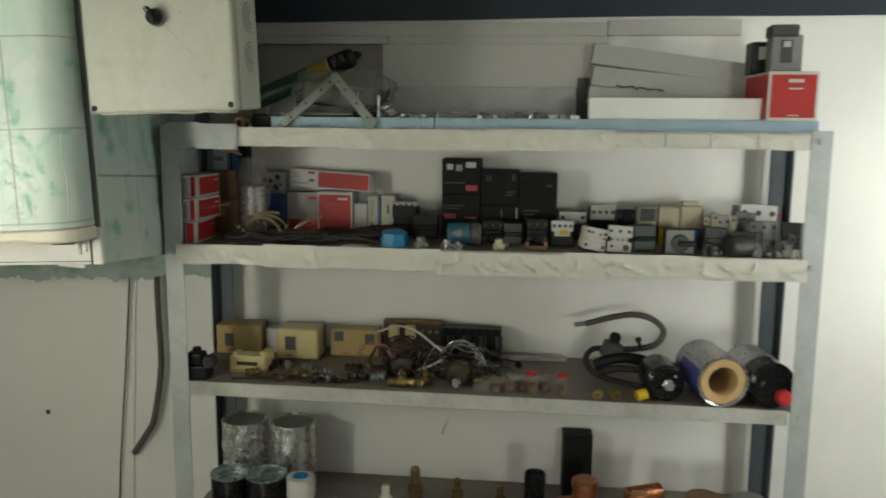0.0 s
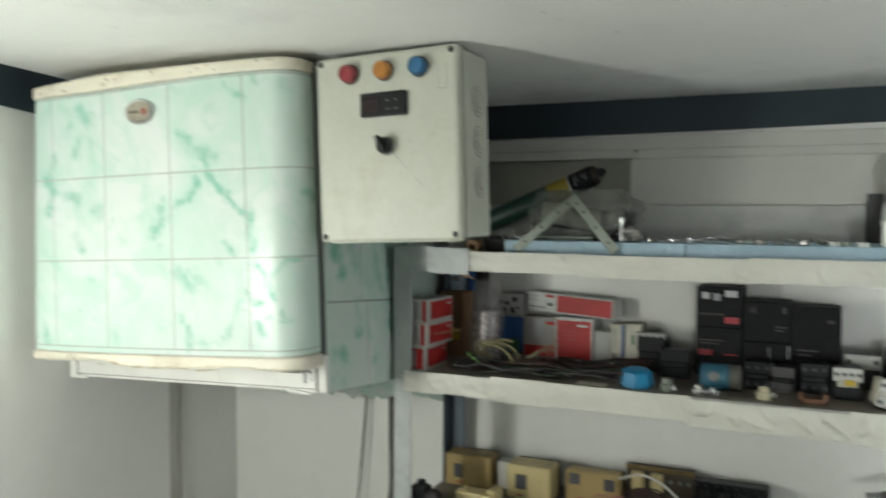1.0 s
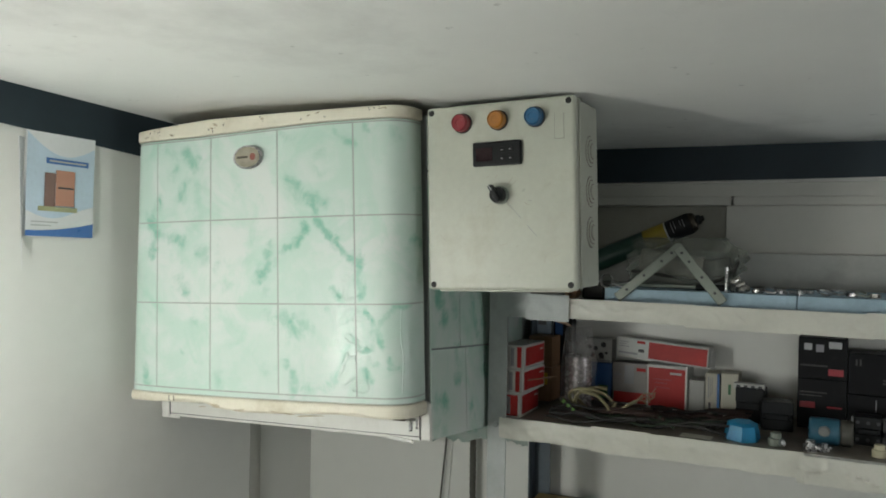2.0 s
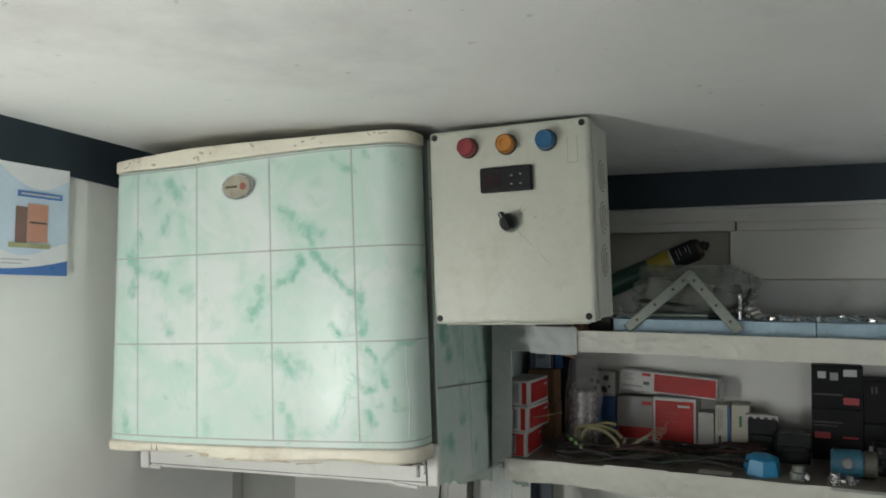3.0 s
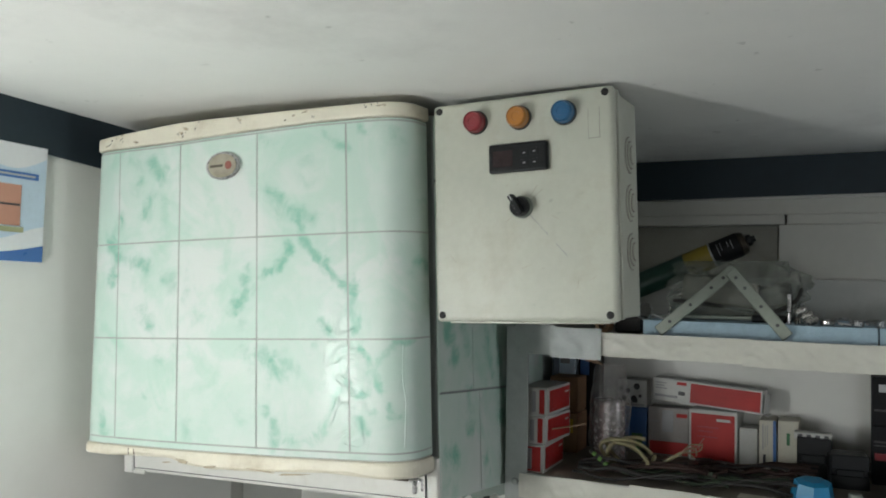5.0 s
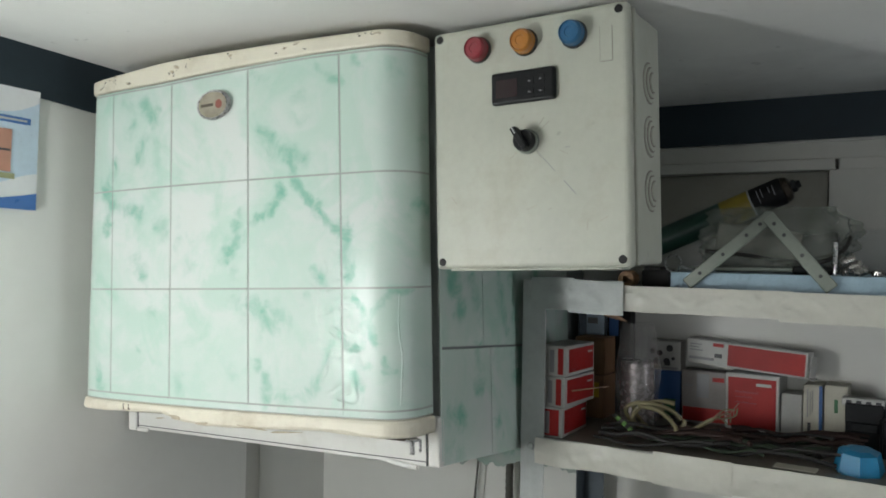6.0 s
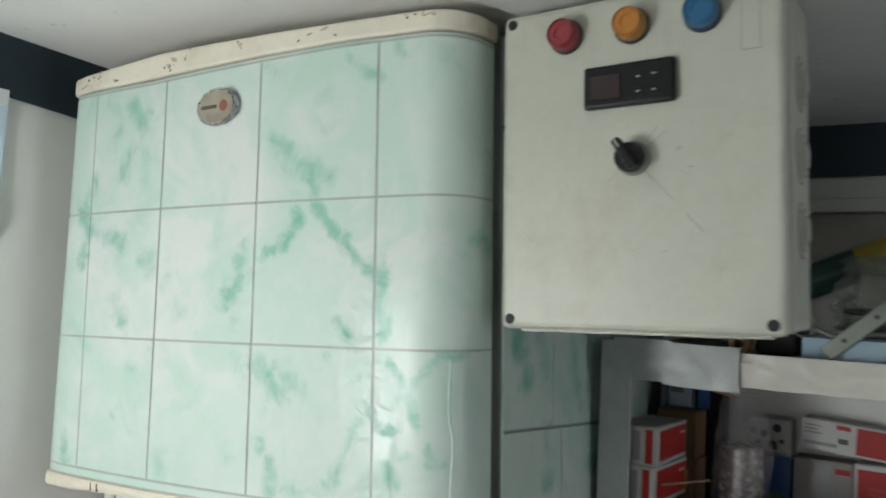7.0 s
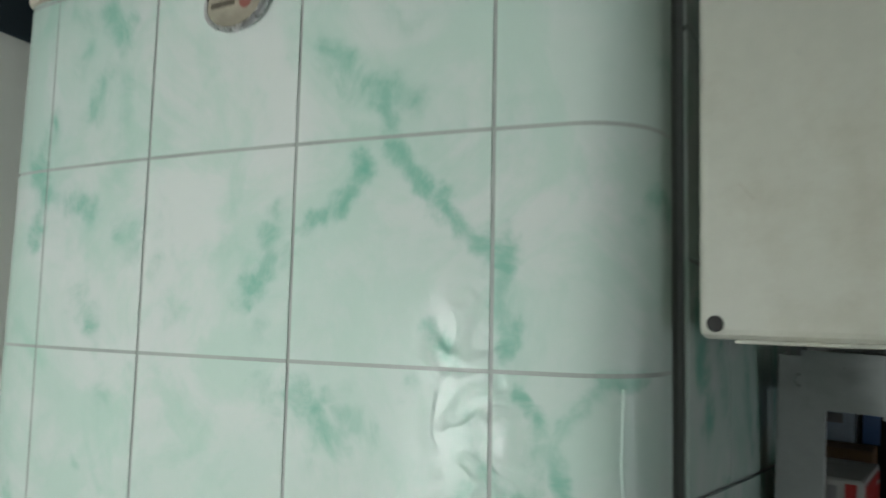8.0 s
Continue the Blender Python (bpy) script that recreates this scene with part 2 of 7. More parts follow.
M = {
    "wall": mat("wall_paint", (0.73, 0.73, 0.69), 0.38, vary=0.05, scale=2.0, bump=0.25, bump_scale=35, dirt=(0.55, 0.53, 0.47), dirt_amount=0.25, dirt_scale=2.5),
    "ceiling": mat("ceiling_paint", (0.78, 0.78, 0.75), 0.6, vary=0.06, scale=2.5, bump=0.35, bump_scale=45, dirt=(0.46, 0.45, 0.43), dirt_amount=0.6, dirt_scale=2.2, specks=0.3),
    "band": mat("navy_band_paint", (0.026, 0.038, 0.047), 0.5, vary=0.2, scale=6, bump=0.05, spec=0.2),
    "floor": mat("pale_bounce_floor", (0.46, 0.45, 0.42), 0.55, vary=0.2, scale=3, bump=0.2),
    "steel": mat("painted_angle_steel", (0.395, 0.42, 0.41), 0.42, metal=0.15, vary=0.2, scale=9, bump=0.2, dirt=(0.22, 0.22, 0.20), dirt_amount=0.5, dirt_scale=14),
    "steel_dark": mat("darker_angle_steel", (0.085, 0.105, 0.125), 0.45, metal=0.2, vary=0.2, scale=9, bump=0.2),
    "shelf": mat("shelf_sheet", (0.19, 0.17, 0.14), 0.55, vary=0.3, scale=10, bump=0.3, dirt=(0.12, 0.10, 0.08), dirt_amount=0.7, dirt_scale=9),
    "lip": mat("shelf_lip_steel", (0.45, 0.45, 0.42), 0.45, metal=0.1, vary=0.25, scale=12, dirt=(0.20, 0.18, 0.15), dirt_amount=0.6, dirt_scale=18),
    "tape": mat("white_tape", (0.57, 0.565, 0.50), 0.36, vary=0.08, scale=14, bump=0.6, bump_scale=55, dirt=(0.48, 0.46, 0.40), dirt_amount=0.35, dirt_scale=20),
    "grey_tape": mat("grey_tape", (0.35, 0.38, 0.365), 0.35, vary=0.12, scale=14, bump=0.6, bump_scale=60),
    "cream": mat("aged_cream_plastic", (0.72, 0.68, 0.56), 0.42, vary=0.08, scale=10, bump=0.1, dirt=(0.40, 0.33, 0.22), dirt_amount=0.75, dirt_scale=9),
    "rust": mat("rust_spot", (0.05, 0.035, 0.02), 0.8, vary=0.3, scale=60),
    "unit_body": mat("grey_sheet_metal", (0.26, 0.29, 0.28), 0.45, vary=0.12, scale=10, bump=0.1),
    "joint": mat("film_joint", (0.36, 0.40, 0.37), 0.4, vary=0.12, scale=30),
    "white_plastic": mat("white_plastic", (0.74, 0.74, 0.70), 0.38, vary=0.06, scale=12, dirt=(0.45, 0.42, 0.34), dirt_amount=0.4, dirt_scale=10),
    "enclosure": mat("light_grey_enclosure", (0.482, 0.497, 0.425), 0.40, vary=0.10, scale=9, bump=0.12, bump_scale=260, dirt=(0.34, 0.31, 0.23), dirt_amount=0.55, dirt_scale=10, specks=0.25),
    "enclosure_dark": mat("enclosure_groove", (0.18, 0.145, 0.13), 0.5, vary=0.1),
    "black": mat("black_plastic", (0.009, 0.010, 0.011), 0.42, vary=0.3, scale=20, bump=0.1, dirt=(0.032, 0.03, 0.027), dirt_amount=0.35, dirt_scale=16, spec=0.22),
    "rubber": mat("black_rubber", (0.018, 0.016, 0.015), 0.68, vary=0.3, scale=25, bump=0.3),
    "hose_grey": mat("grey_brown_hose_plastic", (0.075, 0.072, 0.060), 0.55, vary=0.25, scale=25, bump=0.2),
    "lid_teal": mat("dull_teal_tin_lid", (0.24, 0.32, 0.34), 0.28, metal=0.7, vary=0.15, scale=8, bump=0.2, bump_scale=25),
    "hole": mat("dark_recess", (0.012, 0.012, 0.011), 0.7, vary=0.3),
    "red_lens": mat("red_lens", (0.25, 0.013, 0.024), 0.35, vary=0.15, scale=60, coat=0.4),
    "amber_lens": mat("amber_lens", (0.42, 0.165, 0.015), 0.35, vary=0.15, scale=60, coat=0.4),
    "blue_lens": mat("blue_lens", (0.010, 0.11, 0.25), 0.35, vary=0.15, scale=60, coat=0.4),
    "chrome": mat("chrome", (0.50, 0.50, 0.50), 0.28, metal=1.0, vary=0.1, scale=30),
    "display": mat("display_glass", (0.020, 0.008, 0.010), 0.12, vary=0.2),
    "glyph": mat("pale_print", (0.45, 0.46, 0.46), 0.5, vary=0.1),
    "paper_white": mat("white_card", (0.52, 0.52, 0.495), 0.5, vary=0.12, scale=20, bump=0.1, dirt=(0.32, 0.30, 0.27), dirt_amount=0.5, dirt_scale=22),
    # white card darkened to carry the shade on one carton
    "shaded_card": mat("shaded_card", (0.30, 0.275, 0.26), 0.6, vary=0.2, scale=20, dirt=(0.20, 0.17, 0.15), dirt_amount=0.5, dirt_scale=18),
    "paper_cream": mat("cream_card", (0.52, 0.50, 0.41), 0.5, vary=0.12, scale=20, dirt=(0.32, 0.28, 0.2), dirt_amount=0.5, dirt_scale=22),
    "red_card": mat("red_printed_card", (0.40, 0.026, 0.024), 0.45, vary=0.2, scale=20, spec=0.25),
    "brown_card": mat("brown_cardboard", (0.26, 0.15, 0.075), 0.7, vary=0.15, scale=25, bump=0.2),
    "blue_card": mat("blue_printed_card", (0.04, 0.125, 0.34), 0.35, vary=0.1, scale=20),
    "black_card": mat("black_printed_card", (0.007, 0.007, 0.008), 0.55, vary=0.3, scale=20, spec=0.18, dirt=(0.03, 0.03, 0.028), dirt_amount=0.5, dirt_scale=16),
    "print_red": mat("red_print", (0.34, 0.02, 0.03), 0.4, vary=0.1),
    "print_grey": mat("grey_print", (0.28, 0.28, 0.29), 0.5, vary=0.1),
    "print_dark": mat("dark_print", (0.05, 0.05, 0.055), 0.5, vary=0.1),
    "foam": mat("pale_blue_foam_board", (0.36, 0.49, 0.58), 0.75, vary=0.1, scale=20, bump=0.5, bump_scale=220, dirt=(0.20, 0.28, 0.34), dirt_amount=0.5, dirt_scale=18),
    "trunking": mat("pvc_trunking", (0.45, 0.445, 0.405), 0.42, vary=0.07, scale=6, dirt=(0.36, 0.35, 0.32), dirt_amount=0.4, dirt_scale=8),
    # brown of small plastic parts, and the wall's shade on the back plate
    "shade_brown": mat("shade_brown_plastic", (0.27, 0.26, 0.22), 0.5, vary=0.12, scale=8, dirt=(0.16, 0.15, 0.12), dirt_amount=0.5, dirt_scale=10),
    "scuff": mat("faint_scuff", (0.42, 0.39, 0.32), 0.6, vary=0.2, scale=60),
    "smear": mat("brown_smear", (0.50, 0.43, 0.31), 0.6, vary=0.3, scale=60),
    "trunking_grey": mat("dusty_pvc_trunking", (0.40, 0.40, 0.375), 0.5, vary=0.1, scale=8, dirt=(0.22, 0.21, 0.19), dirt_amount=0.5, dirt_scale=10),
    "galv": mat("galvanised_steel", (0.25, 0.275, 0.24), 0.45, metal=0.45, vary=0.2, scale=30, bump=0.2),
    "old_brass": mat("tarnished_brass", (0.17, 0.115, 0.045), 0.42, metal=0.7, vary=0.5, scale=45, dirt=(0.05, 0.04, 0.025), dirt_amount=0.8, dirt_scale=60),
    "old_copper": mat("tarnished_copper", (0.17, 0.085, 0.05), 0.45, metal=0.6, vary=0.5, scale=45, dirt=(0.05, 0.035, 0.025), dirt_amount=0.8, dirt_scale=60),
    "brass": mat("brass", (0.29, 0.21, 0.075), 0.34, metal=0.85, vary=0.4, scale=45, dirt=(0.07, 0.055, 0.03), dirt_amount=0.6, dirt_scale=70),
    "copper": mat("copper", (0.58, 0.24, 0.12), 0.30, metal=0.95, vary=0.3, scale=30),
    "black_gloss": mat("glossy_black_enamel", (0.007, 0.007, 0.008), 0.24, vary=0.3, scale=20, spec=0.3, dirt=(0.03, 0.028, 0.024), dirt_amount=0.2, dirt_scale=9),
    "case_metal": mat("tinned_case", (0.42, 0.42, 0.44), 0.28, metal=0.8, vary=0.2, scale=20),
    "tin": mat("smooth_tin", (0.66, 0.65, 0.62), 0.27, metal=0.85, vary=0.08, scale=6, bump=0.15, bump_scale=20),
    "foil": mat("aluminium_foil", (0.68, 0.67, 0.64), 0.27, metal=0.85, vary=0.08, scale=6, bump=0.25, bump_scale=30),
    "thermo": mat("yellowed_thermostat_plastic", (0.36, 0.26, 0.10), 0.45, vary=0.12, scale=18, dirt=(0.20, 0.13, 0.05), dirt_amount=0.5, dirt_scale=15),
    "thermo_pale": mat("cream_thermostat_plastic", (0.52, 0.43, 0.21), 0.45, vary=0.1, scale=18, dirt=(0.34, 0.26, 0.12), dirt_amount=0.4, dirt_scale=15),
    "dark_grey": mat("dark_grey_plastic", (0.038, 0.037, 0.035), 0.5, vary=0.3, scale=20, dirt=(0.10, 0.095, 0.085), dirt_amount=0.5, dirt_scale=16),
    "mid_grey": mat("grey_plastic", (0.18, 0.185, 0.18), 0.45, vary=0.2, scale=20, dirt=(0.15, 0.14, 0.12), dirt_amount=0.5, dirt_scale=16),
    "blue_grey": mat("blue_grey_plastic", (0.20, 0.215, 0.23), 0.5, vary=0.2, scale=20, dirt=(0.13, 0.125, 0.115), dirt_amount=0.5, dirt_scale=16),
    "bright_blue": mat("bright_blue_plastic", (0.02, 0.22, 0.42), 0.4, vary=0.15, scale=25),
    "teal": mat("dull_blue_metal", (0.035, 0.12, 0.18), 0.4, vary=0.2, scale=25),
    "green": mat("dark_green_metal", (0.014, 0.045, 0.032), 0.35, vary=0.2, scale=20),
    "yellow": mat("yellow_plastic", (0.55, 0.38, 0.02), 0.4, vary=0.15, scale=20),
    "wire_cream": mat("cream_wire", (0.23, 0.205, 0.11), 0.45, vary=0.15, scale=40),
    "wire_red": mat("brown_red_wire", (0.038, 0.018, 0.014), 0.65, vary=0.3, scale=40),
    "wire_white": mat("white_wire", (0.48, 0.47, 0.43), 0.45, vary=0.1, scale=40),
    "wire_pale_red": mat("pale_red_wire", (0.32, 0.13, 0.10), 0.55, vary=0.3, scale=40),
    "wire_green": mat("bright_green_wire", (0.14, 0.30, 0.06), 0.5, vary=0.2, scale=40),
    "wire_dark": mat("dark_green_wire", (0.025, 0.04, 0.022), 0.7, vary=0.3, scale=40),
    "label_purple": mat("violet_label", (0.045, 0.055, 0.26), 0.35, vary=0.35, scale=25),
    "tan_foam": mat("tan_core", (0.50, 0.34, 0.16), 0.7, vary=0.15, scale=30, bump=0.4),
    "stick_wood": mat("old_wood_stick", (0.30, 0.19, 0.12), 0.7, vary=0.25, scale=40),
    "badge_brown": mat("dark_brown_mark", (0.10, 0.085, 0.06), 0.5, vary=0.3, scale=80),
    "smear_dark": mat("brown_crack", (0.20, 0.17, 0.13), 0.6, vary=0.3, scale=60),
    "badge_face": mat("dull_badge", (0.32, 0.295, 0.23), 0.35, metal=0.0, vary=0.25, scale=60),
    "green_print": mat("leaf_green_print", (0.05, 0.16, 0.07), 0.4, vary=0.4, scale=60),
    "badge_dot": mat("dull_red_dot", (0.26, 0.085, 0.065), 0.4),
    "poster_blue": mat("poster_blue_print", (0.06, 0.16, 0.42), 0.35, vary=0.1),
    "poster_pale": mat("poster_pale_blue_print", (0.54, 0.65, 0.75), 0.35, vary=0.12, scale=12),
    "poster_salmon": mat("poster_salmon_print", (0.50, 0.255, 0.18), 0.4, vary=0.1),
    "poster_white": mat("poster_white_paper", (0.72, 0.73, 0.74), 0.35, vary=0.06, scale=12),
    "cream_cover": mat("pale_cream_moulding", (0.50, 0.46, 0.32), 0.45, vary=0.12, scale=20, dirt=(0.3, 0.26, 0.18), dirt_amount=0.5, dirt_scale=20),
    "poster_brown": mat("poster_brown_print", (0.20, 0.12, 0.10), 0.4, vary=0.15),
    "poster_green": mat("poster_olive_print", (0.35, 0.36, 0.20), 0.4, vary=0.2),
    "dull_silver": mat("dull_silver_wrap", (0.40, 0.37, 0.37), 0.24, metal=0.55, vary=0.15, scale=12, bump=0.35, bump_scale=30),
    # yellow print darkened for the shade on the top shelf
    "shaded_yellow": mat("yellow_print_in_shade", (0.27, 0.20, 0.02), 0.4, vary=0.2, scale=30),
    "haze": clear_plastic("hazy_crumpled_film", (0.23, 0.25, 0.215), 0.12, 0.40, 30),
    "steel_wire": mat("bright_steel_wire", (0.34, 0.33, 0.31), 0.25, metal=0.9, vary=0.3, scale=40),
    "board_brown": mat("dark_brown_board", (0.060, 0.045, 0.028), 0.6, vary=0.3, scale=30),
    "dark_metal": mat("dark_tarnished_metal", (0.055, 0.045, 0.034), 0.32, metal=0.8, vary=0.5, scale=40),
    "film": clear_plastic("clear_film", (0.42, 0.41, 0.40), 0.07, 0.24, 26),
    "jar": clear_plastic("clear_jar", (0.55, 0.50, 0.47), 0.06, 0.11),
}

# veins of the film: half width, strength, then points in metres from the middle of the front
FILM_TOP_LEFT = [
    (0.012, 0.75, (-0.122, 0.197), (-0.11, 0.176)),
    (0.012, 0.42, (-0.166, 0.214), (-0.14, 0.197)),
    (0.01, 0.4, (-0.155, 0.17), (-0.163, 0.156)),
    (0.01, 0.55, (-0.136, 0.136), (-0.151, 0.12)),
    (0.011, 0.48, (-0.098, 0.133), (-0.105, 0.116)),
    (0.008, 0.4, (-0.132, 0.145), (-0.095, 0.133)),
    (0.009, 0.65, (-0.201, 0.115), (-0.214, 0.077)),
    (0.008, 0.68, (0.084, 0.141), (0.106, 0.125), (0.13, 0.11)),
    (0.009, 0.55, (0.101, 0.114), (0.12, 0.111)),
]
FILM_TOP_RIGHT = [
    (0.007, 0.75, (0.128, 0.1), (0.135, 0.082)),
    (0.009, 0.5, (0.136, 0.109), (0.153, 0.1)),
    (0.007, 0.7, (0.176, 0.224), (0.201, 0.2)),
    (0.012, 0.42, (0.074, 0.225), (0.084, 0.212)),
    (0.014, 0.4, (0.144, 0.181), (0.151, 0.164)),
    (0.006, 0.5, (0.23, 0.22), (0.238, 0.215)),
    (0.006, 0.55, (0.298, 0.193), (0.3, 0.187)),
    (0.007, 0.7, (0.297, 0.116), (0.311, 0.112)),
    (0.010, 0.80, (0.318, 0.20), (0.327, 0.107)),
    (0.005, 0.4, (0.269, 0.217), (0.275, 0.2)),
]
FILM_MIDDLE = [
    (0.009, 0.85, (-0.209, 0.063), (-0.22, 0.02)),
    (0.008, 0.6, (-0.201, 0.058), (-0.168, 0.049), (-0.137, 0.04)),
    (0.011, 0.5, (-0.108, 0.019), (-0.091, 0.011)),
    (0.01, 0.58, (-0.154, -0.03), (-0.137, -0.042)),
    (0.006, 0.45, (-0.132, -0.043), (-0.125, -0.069)),
    (0.007, 0.36, (-0.054, 0.041), (-0.06, -0.011), (-0.045, -0.042)),
    (0.008, 0.85, (0.023, -0.025), (0.033, -0.006), (0.044, 0.018)),
    (0.007, 0.45, (0.051, 0.036), (0.055, 0.004)),
    (0.01, 0.42, (0.033, -0.054), (0.039, -0.081)),
]
FILM_MIDDLE_RIGHT = [
    (0.0065, 0.85, (0.07, 0.02), (0.092, 0.033), (0.111, 0.046), (0.115, 0.06)),
    (0.0052, 0.85, (0.136, 0.075), (0.148, 0.052), (0.161, 0.037), (0.183, 0.02), (0.2, 0.009)),
    (0.0065, 0.78, (0.2, 0.009), (0.21, -0.005), (0.212, -0.027), (0.21, -0.053)),
    (0.008, 0.5, (0.29, 0.034), (0.298, 0.026)),
    (0.006, 0.5, (0.166, -0.046), (0.178, -0.067)),
]
FILM_FOOT_LEFT = [
    (0.009, 0.8, (0.066, -0.087), (0.076, -0.1), (0.091, -0.123)),
    (0.009, 0.7, (0.113, -0.101), (0.116, -0.113)),
    (0.006, 0.5, (0.093, -0.121), (0.107, -0.116)),
    (0.006, 0.4, (0.083, -0.095), (0.109, -0.081)),
    (0.005, 0.45, (0.149, -0.084), (0.153, -0.077)),
    (0.0032, 0.65, (0.223, -0.078), (0.228, -0.094), (0.237, -0.106)),
    (0.005, 0.7, (0.276, -0.069), (0.264, -0.081), (0.245, -0.096), (0.236, -0.109)),
    (0.0055, 0.8, (0.236, -0.109), (0.241, -0.119), (0.25, -0.136)),
    (0.0045, 0.65, (0.232, -0.118), (0.227, -0.138), (0.212, -0.144)),
    (0.0045, 0.55, (0.209, -0.135), (0.199, -0.118), (0.189, -0.096)),
    (0.007, 0.52, (0.191, -0.141), (0.167, -0.177), (0.16, -0.201)),
    (0.007, 0.52, (0.159, -0.203), (0.13, -0.207), (0.108, -0.218)),
]
FILM_FOOT_RIGHT = [
    (0.0035, 0.7, (0.266, -0.159), (0.27, -0.174)),
    (0.006, 0.72, (0.217, -0.183), (0.227, -0.196)),
    (0.005, 0.4, (0.236, -0.17), (0.243, -0.17)),
    (0.008, 0.5, (0.086, -0.188), (0.087, -0.217)),
    (0.006, 0.4, (0.067, -0.163), (0.069, -0.177)),
    (0.01, 0.4, (0.044, -0.092), (0.053, -0.111)),
    (0.008, 0.4, (-0.123, -0.084), (-0.12, -0.093)),
    (0.006, 0.35, (-0.097, -0.078), (-0.091, -0.083)),
    (0.009, 0.58, (-0.236, -0.188), (-0.225, -0.212)),
    (0.009, 0.3, (-0.062, -0.189), (-0.064, -0.219)),
    (0.005, 0.35, (-0.157, -0.151), (-0.152, -0.156)),
    (0.007, 0.5, (0.317, -0.145), (0.319, -0.163)),
    (0.006, 0.3, (0.033, -0.171), (0.036, -0.184)),
]
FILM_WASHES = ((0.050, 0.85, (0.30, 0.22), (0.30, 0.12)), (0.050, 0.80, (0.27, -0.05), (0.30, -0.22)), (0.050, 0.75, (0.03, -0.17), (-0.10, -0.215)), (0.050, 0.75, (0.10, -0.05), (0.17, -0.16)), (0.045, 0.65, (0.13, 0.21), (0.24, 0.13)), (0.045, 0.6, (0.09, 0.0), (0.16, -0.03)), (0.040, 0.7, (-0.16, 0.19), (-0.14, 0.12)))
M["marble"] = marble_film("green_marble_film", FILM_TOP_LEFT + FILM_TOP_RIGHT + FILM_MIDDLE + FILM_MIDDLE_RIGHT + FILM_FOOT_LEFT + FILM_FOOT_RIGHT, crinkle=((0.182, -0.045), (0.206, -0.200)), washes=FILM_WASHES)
M["marble_torn"] = marble_film("torn_marble_film", [(0.02, 0.7, (-0.2, -0.38), (0.2, -0.36))], dull=0.62)
FILM_SIDE = [
    (0.012, 0.8, (1.350, -0.02), (1.365, -0.07), (1.372, -0.105)), (0.012, 0.6, (1.405, -0.06), (1.425, -0.10)), (0.008, 0.6, (1.485, -0.03), (1.492, -0.09), (1.512, -0.14)),
    (0.009, 0.6, (1.535, -0.06), (1.545, -0.14)), (0.010, 0.55, (1.420, -0.155), (1.428, -0.215)), (0.012, 0.75, (1.345, -0.235), (1.368, -0.245)), (0.012, 0.6, (1.545, -0.17), (1.552, -0.215)),
    (0.010, 0.5, (1.475, -0.26), (1.490, -0.285)), (0.012, 0.5, (1.350, -0.285), (1.370, -0.298)), (0.014, 0.6, (1.62, -0.06), (1.60, -0.18)),
]
M["marble_side"] = marble_film("green_marble_film_side", FILM_SIDE, 1, gloss=0.45, washes=((0.06, 0.8, (1.36, 0.0), (1.36, -0.26)), (0.06, 0.7, (1.55, -0.02), (1.55, -0.25)), (0.05, 0.6, (1.45, -0.05), (1.45, -0.12))))

# ---------- building blocks ----------


def part(name, bm, material, parent=None, label="", smooth=False, m=None):
    """Links a bmesh as one mesh object under a thing or a part."""
    me = bpy.data.meshes.new(name)
    bmesh.ops.recalc_face_normals(bm, faces=bm.faces)
    if smooth:
        for f in bm.faces:
            f.smooth = True
        for e in bm.edges:
            if e.calc_face_angle(0.0) > 0.6:
                e.smooth = False
    bm.to_mesh(me)
    bm.free()
    me.materials.append(material)
    ob = new(name, me)
    if parent:
        ob.parent = parent
    if m is not None:
        ob.matrix_basis = m
    if label:
        ob["label"] = label
    return ob


def thing(name, m, label, category, group="", kind=""):
    ob = new(name)
    ob.empty_display_size = 0.02
    ob.matrix_basis = m
    return tagged(ob, label, category, group, kind)


def box(x0, x1, y0, y1, z0, z1, r=0.0, seg=2):
    bm = bmesh.new()
    bmesh.ops.create_cube(bm, size=1)
    for v in bm.verts:
        v.co = Vector((x0 + (v.co.x + 0.5) * (x1 - x0), y0 + (v.co.y + 0.5) * (y1 - y0), z0 + (v.co.z + 0.5) * (z1 - z0)))
    if r:
        bmesh.ops.bevel(bm, geom=list(bm.edges), offset=r, segments=seg, profile=0.5, affect="EDGES")
    return bm


def join(*bms):
    """Several pieces of one part in one bmesh."""
    out = bmesh.new()
    for b in bms:
        me = bpy.data.meshes.new("tmp")
        b.to_mesh(me)
        b.free()
        out.from_mesh(me)
        bpy.data.meshes.remove(me)
    return out


def turned(bm, m):
    bmesh.ops.transform(bm, matrix=m, verts=bm.verts)
    return bm


def lathe(profile, n=28, caps=True):
    """Turned body about z from (radius, height) pairs."""
    bm = bmesh.new()
    rings = []
    for r, z in profile:
        rings.append([bm.verts.new((r * math.cos(a), r * math.sin(a), z)) for a in [2 * math.pi * i / n for i in range(n)]])
    for a, b in zip(rings, rings[1:]):
        for i in range(n):
            bm.faces.new((a[i], a[(i + 1) % n], b[(i + 1) % n], b[i]))
    if caps:
        bm.faces.new(rings[0][::-1])
        bm.faces.new(rings[-1])
    return bm


def rod(r, h, bevel=0.0, n=24):
    b = min(bevel, r * 0.5, h * 0.4)
    return lathe([(r - b, 0), (r, b), (r, h - b), (r - b, h)] if b else [(r, 0), (r, h)], n)


FRONT = pose(0, 0, 0, 90, 0, 0)  # local z of a turned body points at -y


